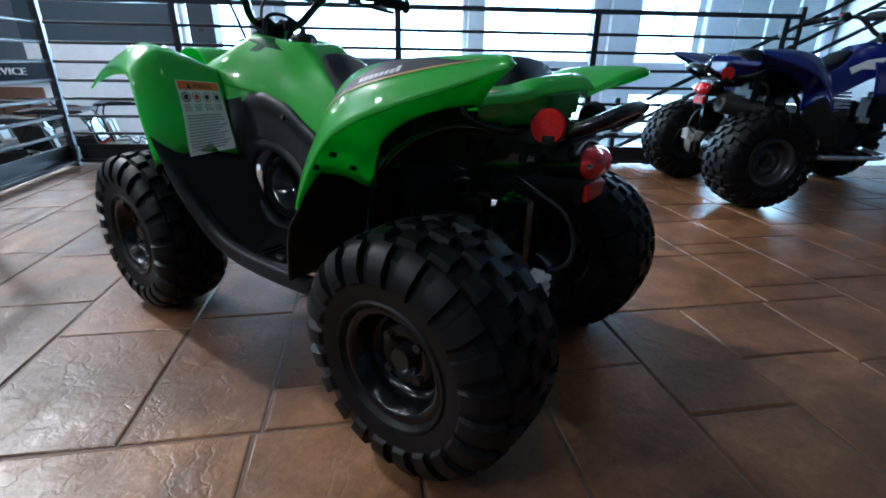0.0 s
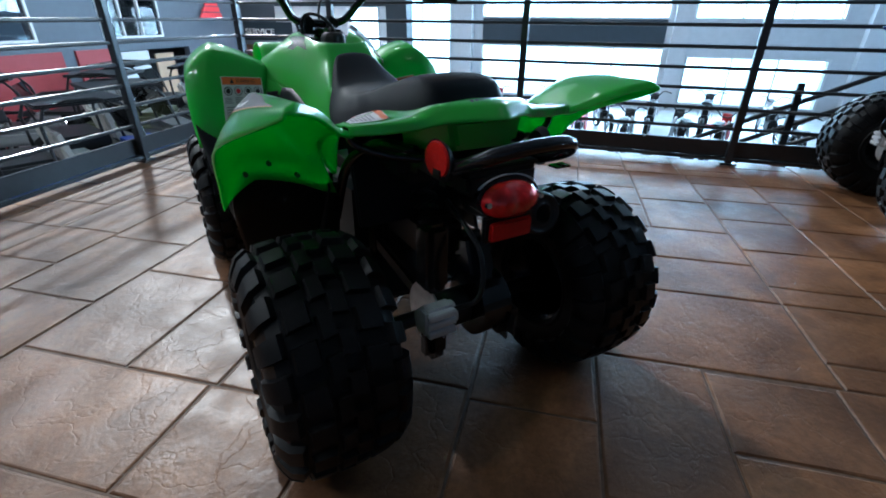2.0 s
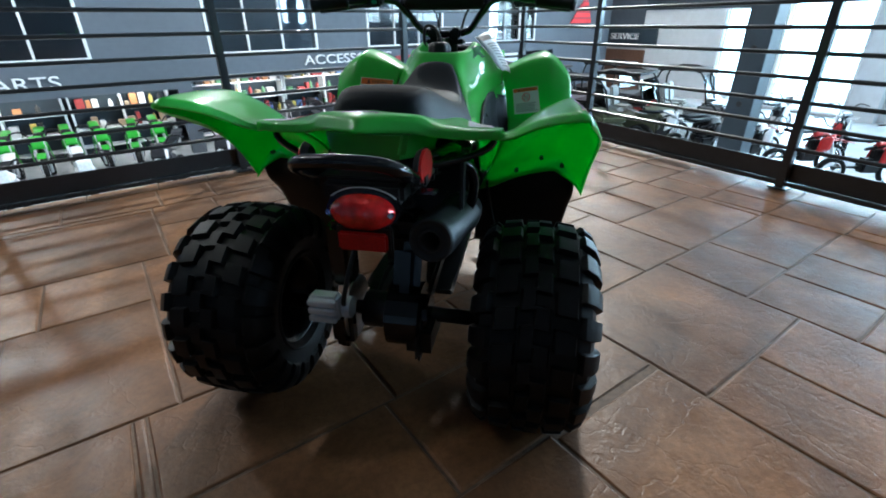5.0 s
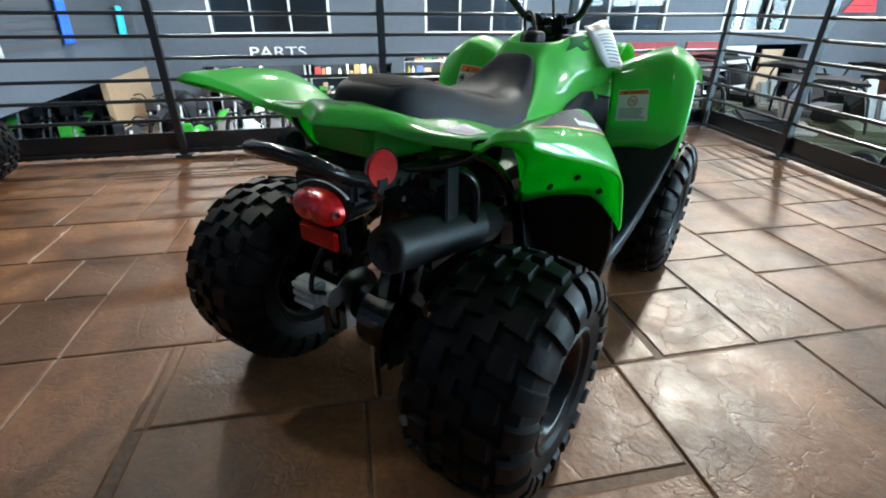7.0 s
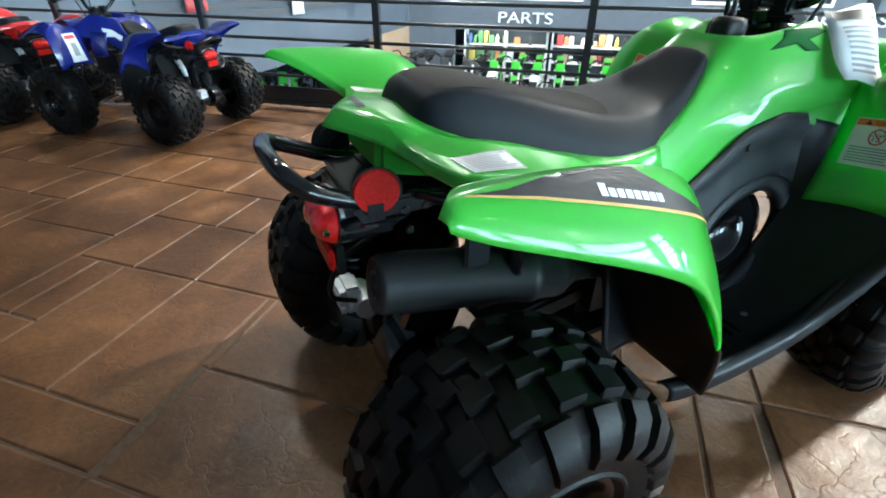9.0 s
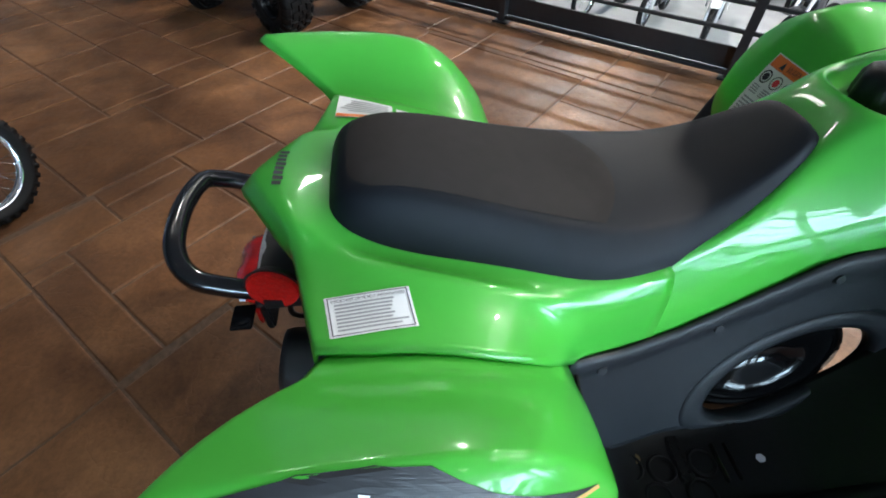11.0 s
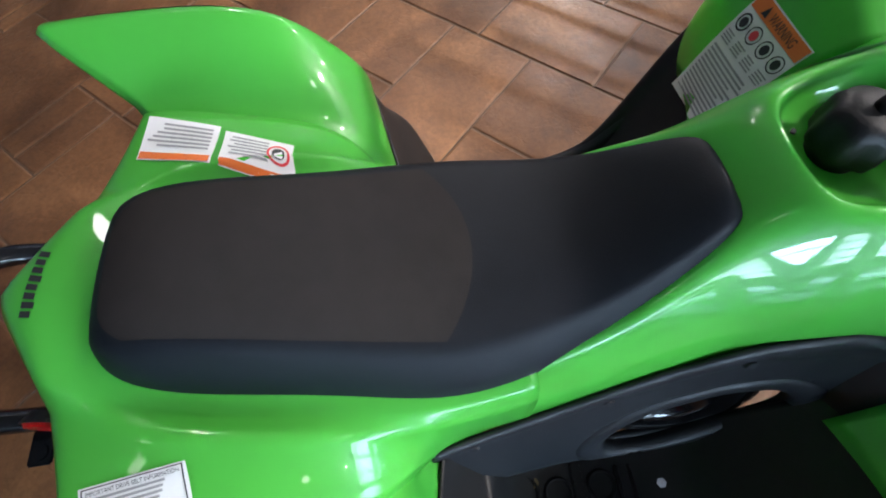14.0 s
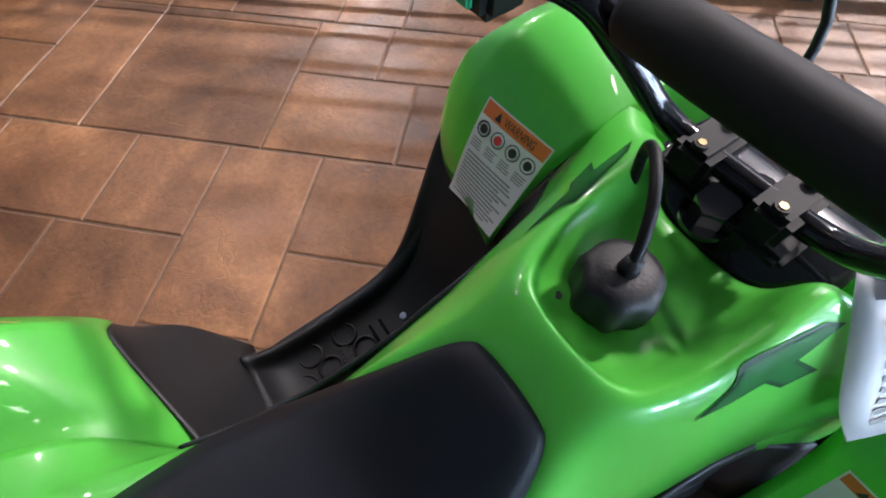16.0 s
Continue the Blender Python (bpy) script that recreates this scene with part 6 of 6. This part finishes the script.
for i in range(9):
    copy_thing(rngb.choice((whites, darks, darks, first)), at_low(-7.2 + i * 0.58, 11.8 + rngb.uniform(-.15, .15), rngb.uniform(-20, 10)))
for i in range(10):
    copy_thing(rngb.choice((whites, first, darks, darks)), at_low(-7.5 + i * 1.15, 9.4 + rngb.uniform(-.3, .3), rngb.uniform(-30, 10)))
for i in range(13):
    copy_thing(rngb.choice((darks, darks, reds, whites)), at_low_r(-9.5 + i * 1.15, 12.2 + rngb.uniform(-.4, .4), 180 + rngb.uniform(-35, 35)))
for i in range(9):
    copy_thing(rngb.choice((darks, whites, reds)), at_low_r(-8.0 + i * 1.6, 15.5 + rngb.uniform(-.4, .4), 180 + rngb.uniform(-30, 30)))
for i in range(7):
    copy_thing(rngb.choice((darks, darks, whites)), at_low(3.4 + i * 0.9, 11.9 + rngb.uniform(-.3, .3), rngb.uniform(-40, 40)))
for i in range(2):
    copy_thing(rngb.choice((darks, darks, whites)), at_low(4.0 + i * 0.95, 9.6 + rngb.uniform(-.3, .3), rngb.uniform(-40, 40)))


# ---- side-by-side utility vehicles on the lower floor ----
TINT = clear("tinted_screen", (0.5, 0.55, 0.58))
SEAT_TAN = mat("pale_seat_vinyl", (0.35, 0.33, 0.3), 0.55)


def utility_vehicle(label, body, m):
    u = thing("utility_vehicle", label, "utility vehicle", m, "utility vehicles in the showroom")
    bb = bmesh.new()
    box_bm((1.45, 2.7, 0.35), (0, 0, 0.60), 0.08, bm=bb)
    box_bm((1.35, 0.75, 0.28), (0, -1.0, 0.86), 0.10, bm=bb)
    part("body", bb, body, u)
    bed = bmesh.new()
    box_bm((1.4, 0.85, 0.30), (0, 0.95, 0.92), 0.05, bm=bed)
    part("cargo_bed", bed, BLACK_PLASTIC, u)
    part("roof", box_bm((1.35, 1.35, 0.06), (0, 0.0, 1.88), 0.03), BLACK_PLASTIC, u)
    for sx in (-1, 1):
        tube("roll_cage", [(sx * .66, -.85, .95), (sx * .62, -.55, 1.82), (sx * .62, .55, 1.84), (sx * .66, .62, .85)], .028, BLACK_SATIN, u, smooth_pts=3, seg=8)
        part("seat", box_bm((.5, .5, .16), (sx * .32, .12, .84), .05), SEAT_TAN, u)
        part("backrest", box_bm((.5, .14, .6), (sx * .32, .42, 1.16), .05, rot=Matrix.Rotation(radians(-12), 3, "X")), SEAT_TAN, u)
        part("head_lamp", cyl_bm((sx * .45, -1.36, .84), (sx * .45, -1.39, .84), .09, seg=16), CHROME, u)
        for yy in (-0.95, 0.95):
            v, f = revolve([(-.12, .16), (-.13, .26), (-.10, .32), (.10, .32), (.13, .26), (.12, .16)], 24)
            link("tyre", mesh_from("tyre", v, f, True), RUBBER, u, m=Matrix.Translation((sx * .66, yy, .32)))
            v, f = revolve([(-.10, .16), (sx * .05, .14), (sx * .07, .04), (sx * .07, .001)], 20)
            link("rim", mesh_from("rim", v, f, True), STEEL, u, m=Matrix.Translation((sx * .66, yy, .32)))
    part("windscreen", box_bm((1.2, .012, .62), (0, -.70, 1.44), .004, rot=Matrix.Rotation(radians(-18), 3, "X")), TINT, u)
    return u


BODY_OLIVE, BODY_BLUE, BODY_GREY = mat("olive_body", (0.08, 0.09, 0.05), 0.35), mat("blue_body", (0.02, 0.06, 0.35), 0.3), mat("grey_body", (0.12, 0.125, 0.13), 0.35)
uv1 = utility_vehicle("dark olive utility vehicle with roll cage", BODY_OLIVE, at_low(9.6, 10.6, 20))
utility_vehicle("blue utility vehicle with roll cage", BODY_BLUE, at_low(6.1, 7.9, 62))
uv3 = utility_vehicle("grey utility vehicle with roll cage", BODY_GREY, at_low(7.9, 8.7, 60))
copy_thing(uv1, at_low(12.4, 7.2, 10))
copy_thing(uv3, at_low(14.6, 6.6, 15))
copy_thing(uv3, at_low(12.0, 9.8, 25))
copy_thing(uv1, at_low(10.2, 7.4, 55))
copy_thing(uv1, at_low(11.8, 12.2, 20))
copy_thing(uv3, at_low(8.0, 12.4, 40))
copy_thing(uv3, at_low(14.8, 9.4, 5))

# ---- shelves and goods behind the counters ----
GOODS = [mat("carton_" + n, c, 0.6, vary=0.1) for n, c in (("tan", (0.40, 0.29, 0.18)), ("red", (0.38, 0.05, 0.05)), ("white", (0.62, 0.61, 0.6)), ("black", (0.03, 0.03, 0.03)), ("yellow", (0.5, 0.40, 0.10)), ("green", (0.10, 0.24, 0.11)), ("blue", (0.08, 0.14, 0.32)), ("orange", (0.45, 0.2, 0.08)))]


def shelf_unit(s0, s1, depth, levels, label):
    sh = thing("shelf", label, "shelf", None, "shelves behind the counters")
    m = Matrix((DL, NL, UP)).transposed().to_4x4()
    m.translation = OA + NL * depth
    part("back_panel", box_bm((s1 - s0, .04, 2.2), ((s0 + s1) / 2, .34, LOW + 1.1)), FASCIA, sh, m=m)
    for z in levels:
        part("board", box_bm((s1 - s0, .45, .03), ((s0 + s1) / 2, .1, z), .004), TRIM_WHITE, sh, m=m)
    for s in (s0, (s0 + s1) / 2, s1):
        part("upright", box_bm((.05, .5, 2.2), (s, .1, LOW + 1.1), .004), TRIM_WHITE, sh, m=m)
    return m


BOX_MESH = []
for g in GOODS:
    bm_ = box_bm((1, 1, 1), (0, 0, .5), .06)
    me_ = bpy.data.meshes.new("carton")
    bm_.to_mesh(me_)
    bm_.free()
    me_.materials.append(g)
    BOX_MESH.append(me_)
JAR_MESH = []
for g in GOODS[1:6]:
    v, f = revolve([(0, .001), (0, .48), (.06, .5), (.7, .5), (.82, .3), (.84, .2), (1, .2), (1, .001)], 14)
    me_ = mesh_from("bottle", [(y, z, x) for x, y, z in v], f, True)
    me_.materials.append(g)
    JAR_MESH.append(me_)

for s0, s1, depth in ((-2.25 * K, -0.5 * K, 1.3), (-0.4 * K, 1.2 * K, 1.5), (1.6 * K, 3.4 * K, 1.1), (3.5 * K, 5.4 * K, 1.3), (5.5 * K, 7.5 * K, 1.1)):
    levels = [LOW + 0.25, LOW + 0.72, LOW + 1.19, LOW + 1.66]
    m_ = shelf_unit(s0, s1, depth, levels, "white shelf filled with parts and clothing boxes")
    for z in levels[1:]:
        s = s0 + 0.12
        while s < s1 - 0.2:
            w = rngb.uniform(.09, .26)
            if rngb.random() < .86:
                if rngb.random() < .3:
                    ob_ = new("bottle", rngb.choice(JAR_MESH))
                    sc = (.11, .11, rngb.uniform(.22, .32))
                    tagged(ob_, "plastic bottle standing on a shelf", "bottle", "goods on the shelves")
                else:
                    ob_ = new("carton", rngb.choice(BOX_MESH))
                    sc = (w * .9, .22, rngb.uniform(.14, .36))
                    tagged(ob_, "coloured goods carton standing on a shelf", "box", "goods on the shelves")
                ob_.matrix_basis = m_ @ Matrix.Translation((s + w / 2, rngb.uniform(-.02, .06), z + .016)) @ Matrix.Diagonal((*sc, 1))
            s += w + .02
    area_lamp("counter_light", OA + NL * (depth - .4) + DL * ((s0 + s1) / 2) + UP * (hz(-0.22) - .05), OA + NL * (depth + .1) + DL * ((s0 + s1) / 2) + UP * (LOW + .8), (s1 - s0) * .8, .2, 26, (1.0, .96, .9))

# ---- slat wall with riding gear ----
SLAT = mat("grey_slat_board", (0.065, 0.068, 0.076), 0.5, vary=0.05)
CLOTH_BLUE = mat("blue_cloth", (0.02, 0.11, 0.62), 0.7, vary=0.15, scale=14)
CLOTH_CYAN = mat("cyan_cloth", (0.04, 0.42, 0.62), 0.7, vary=0.15, scale=14)
SIDE = DL * -4.7
tagged(wall_box("wall_side", SIDE, NL, -DL, 2.7, WALL_A, -0.64, CEIL, 0.2, WALL_GREY), "blue-grey bulkhead wall beside the counters", "wall", kind="structure")
tagged(wall_box("wall_side_low", SIDE, NL, -DL, 10.9, WALL_A, LOW, -0.64, 0.12, GOODS_TAN), "tan painted wall below the bulkhead", "wall", kind="structure")
sw_ = thing("slat_wall", "grey slat wall for hanging riding gear", "wall display")
sm = Matrix((NL, DL, UP)).transposed().to_4x4()
sm.translation = SIDE
for k in range(13):
    part("slat", box_bm((9.2, .03, .105), (8.7, .02, 0.20 + k * .15), .006), SLAT, sw_, m=sm)


def garment(name, label, material, s, z, w, h):
    """Hanging trousers or shirt: a soft folded sheet with some depth."""
    rows = []
    for j in range(7):
        v = j / 6
        row = []
        for i in range(9):
            u = i / 8 - .5
            half = w * (0.55 + 0.25 * math.sin(v * 2.4)) if name == "shirt" else w * (0.42 + 0.1 * v)
            row.append((s + u * 2 * half * .9, .10 + .03 * math.cos(u * 14 + v * 3) + .03, z + h * (.5 - v) - (0.06 * abs(u) if j == 0 else 0)))
        rows.append(row)
    o = sheet(name, rows, material, None, thick=.03, sub=1)
    o.matrix_basis = sm
    return tagged(o, label, "clothing", "riding gear on the slat wall")


garment("trousers", "red riding trousers hanging on the slat wall", GOODS[1], 5.0, 0.80, .42, 0.95)
garment("trousers", "white and black riding trousers hanging on the slat wall", GOODS[2], 7.45, 0.58, .40, .92)
garment("trousers", "bright blue riding trousers hanging on the slat wall", CLOTH_BLUE, 9.75, 0.66, .42, .98)
garment("shirt", "cyan riding shirt hanging on the slat wall", CLOTH_CYAN, 12.4, 0.48, .30, .62)
garment("shirt", "white riding shirt hanging on the slat wall", GOODS[2], 11.2, 1.45, .34, .75)


# ---- floor stones ----
# rows of the stamped pattern, turned 45 degrees: lower and upper edge, and the joints between them
ROWS = [(-1.24, -0.91, [0.32, 0.72, 1.01, 1.33]), (-0.91, -0.61, [-0.62, -0.05, 0.21, 0.6, 1.0, 1.16, 1.66]), (-0.61, -0.34, [-1.0, -0.53, -0.22, 0.23, 0.61, 0.87, 1.16]), (-0.34, -0.04, [-1.02, -0.52, -0.03, 0.62, 1.02, 1.2]),
        (-0.04, 0.25, [-1.2, -0.78, -0.51, 0.0, 0.35, 0.74, 1.17]), (0.25, 0.56, [-1.31, -1.06, -0.82, -0.435, 0.0, 0.45, 0.9, 1.34]), (0.56, 0.83, [-1.30, -1.0, -0.82, -0.435, -0.135, 0.35, 0.8, 1.36]), (0.83, 1.17, [-1.76, -1.53, -1.19, -0.74, -0.435, -0.135, 0.3, 0.72]),
        (1.17, 1.53, [-1.27, -0.96, -0.34, 0.085, 0.5, 0.9]), (1.53, 1.82, [-1.27, -0.96, -0.34, -0.06, 0.26, 0.53])]
rng = random.Random(11)
v0, v1 = ROWS[0][0], ROWS[-1][1]
more = []
while v1 < 3.3:
    h = rng.choice((0.26, 0.3, 0.34))
    more.append((v1, v1 + h, []))
    v1 += h
while v0 > -9.0:
    h = rng.choice((0.26, 0.3, 0.34))
    more.append((v0 - h, v0, []))
    v0 -= h
R2 = math.sqrt(0.5)


def stone(u0, u1, va, vb):
    """One stamped stone, its rim dropped into the joint and its top slightly uneven."""
    g, b = 0.0020, 0.0065
    rings = [(g, -0.0055), (g + b * 0.45, -0.0022), (g + b, 0.0)]
    vs = []
    for d, z in rings:
        for u, v in ((u0 + d, va + d), ((u0 + u1) / 2, va + d), (u1 - d, va + d), (u1 - d, (va + vb) / 2), (u1 - d, vb - d), ((u0 + u1) / 2, vb - d), (u0 + d, vb - d), (u0 + d, (va + vb) / 2)):
            wob = (noise.noise((u * 7, v * 7, 3.1)) * 0.005) if d < g + b else 0
            uu, vv = u + wob, v + wob
            vs.append(((uu - vv) * R2, (uu + vv) * R2, z + (rng.uniform(-0.0012, 0.0) if z == 0 else 0)))
    c = ((u0 + u1) / 2, (va + vb) / 2)
    vs.append(((c[0] - c[1]) * R2, (c[0] + c[1]) * R2, 0.0))
    fs = []
    for r in range(2):
        for k in range(8):
            fs.append((r * 8 + k, r * 8 + (k + 1) % 8, (r + 1) * 8 + (k + 1) % 8, (r + 1) * 8 + k))
    for k in range(8):
        fs.append((16 + k, 16 + (k + 1) % 8, 24))
    return vs, fs


def trimmed(p):
    """Keep a stone inside the two free edges of the balcony."""
    p = Vector(p)
    for n in (NL, NR):
        over = (p - CORNER).dot(n) - 0.05
        if over > 0:
            p -= n * over
    return tuple(p)


# fields of larger ashlar stones that break the rows, each with its own stones: u0, u1, v0, v1
FIELDS = [((.61, 2.0, -.935, -.035), [(.61, 1.16, -.485, -.035), (.61, .87, -.935, -.485), (.87, 1.16, -.935, -.485), (1.16, 1.43, -.625, -.33), (1.43, 1.69, -.625, -.33), (1.69, 2.0, -.625, -.33),
                                      (1.16, 1.53, -.935, -.625), (1.53, 2.0, -.935, -.625), (1.16, 1.48, -.33, -.035), (1.48, 2.0, -.33, -.035)]),
          ((.755, 1.95, -.035, .935), [(.755, 1.05, -.035, .26), (.755, 1.05, .26, .60), (.755, 1.05, .60, .935), (1.05, 1.34, -.035, .435), (1.05, 1.34, .435, .935), (1.34, 1.95, -.035, .30),
                                       (1.34, 1.65, .30, .615), (1.65, 1.95, .30, .615), (1.34, 1.95, .615, .935)]),
          ((.22, .61, -.935, -.355), [(.22, .61, -.935, -.355)]),
          ((-.435, -.135, .25, 1.17), [(-.435, -.135, .25, .575), (-.435, -.135, .575, 1.17)]),
          ((-.82, -.435, .25, .83), [(-.82, -.435, .25, .83)]),
          ((-1.27, -.34, 1.17, 1.77), [(-1.27, -.96, 1.17, 1.77), (-.96, -.34, 1.17, 1.77)]),
          ((-1.09, -.54, -.215, .25), [(-1.09, -.82, -.215, .25), (-.82, -.54, -.215, .25)]),
          ((-1.76, -1.30, -.06, .83), [(-1.76, -1.30, -.06, .385), (-1.76, -1.30, .385, .83)])]


def outside(rects, hole):
    """The rectangles with the hole cut out of them."""
    keep = []
    for u0, u1, va, vb in rects:
        a, b, c, d = max(u0, hole[0]), min(u1, hole[1]), max(va, hole[2]), min(vb, hole[3])
        if a >= b or c >= d:
            keep.append((u0, u1, va, vb))
            continue
        keep += [r for r in ((u0, a, va, vb), (b, u1, va, vb), (a, b, va, c), (a, b, d, vb)) if r[1] - r[0] > .03 and r[3] - r[2] > .03]
    return keep


far_v, far_f = [], []
stones = [r for _, inner in FIELDS for r in inner]
for va, vb, joints in ROWS + more:
    js = sorted(joints)
    if not js:
        js = [rng.uniform(-0.3, 0.1)]
    while js[-1] < 7.5:
        js.append(js[-1] + rng.choice((0.26, 0.34, 0.42, 0.55)))
    while js[0] > -7.5:
        js.insert(0, js[0] - rng.choice((0.26, 0.34, 0.42, 0.55)))
    for u0, u1 in zip(js, js[1:]):
        pieces = [(u0, u1, va, vb)]
        for hole, _ in FIELDS:
            pieces = outside(pieces, hole)
        stones += pieces
for u0, u1, va, vb in stones:
    c = Vector((((u0 + u1) / 2 - (va + vb) / 2) * R2, ((u0 + u1) / 2 + (va + vb) / 2) * R2, 0))
    rel, half = c - CORNER, max(u1 - u0, vb - va) / 2
    if rel.dot(NL) > half or rel.dot(NR) > half or rel.dot(DL) < -8.6 or rel.dot(DR) > 9.1 or (BACK_R - BACK_L).cross(c - BACK_L).z < 0.35 * (BACK_R - BACK_L).length:
        continue
    vs, fs = stone(u0, u1, va, vb)
    vs = [trimmed(p) for p in vs]
    if abs((u0 + u1) / 2) < 1.75 and -1.6 < (va + vb) / 2 < 2.0:
        link("stone", mesh_from("stone", vs, fs), STONE, floor)
    else:
        k = len(far_v)
        far_v += vs
        far_f += [tuple(i + k for i in q) for q in fs]
fs_ = link("far_stones", mesh_from("far_stones", far_v, far_f), STONE, floor)
fs_["kind"] = "stuff"
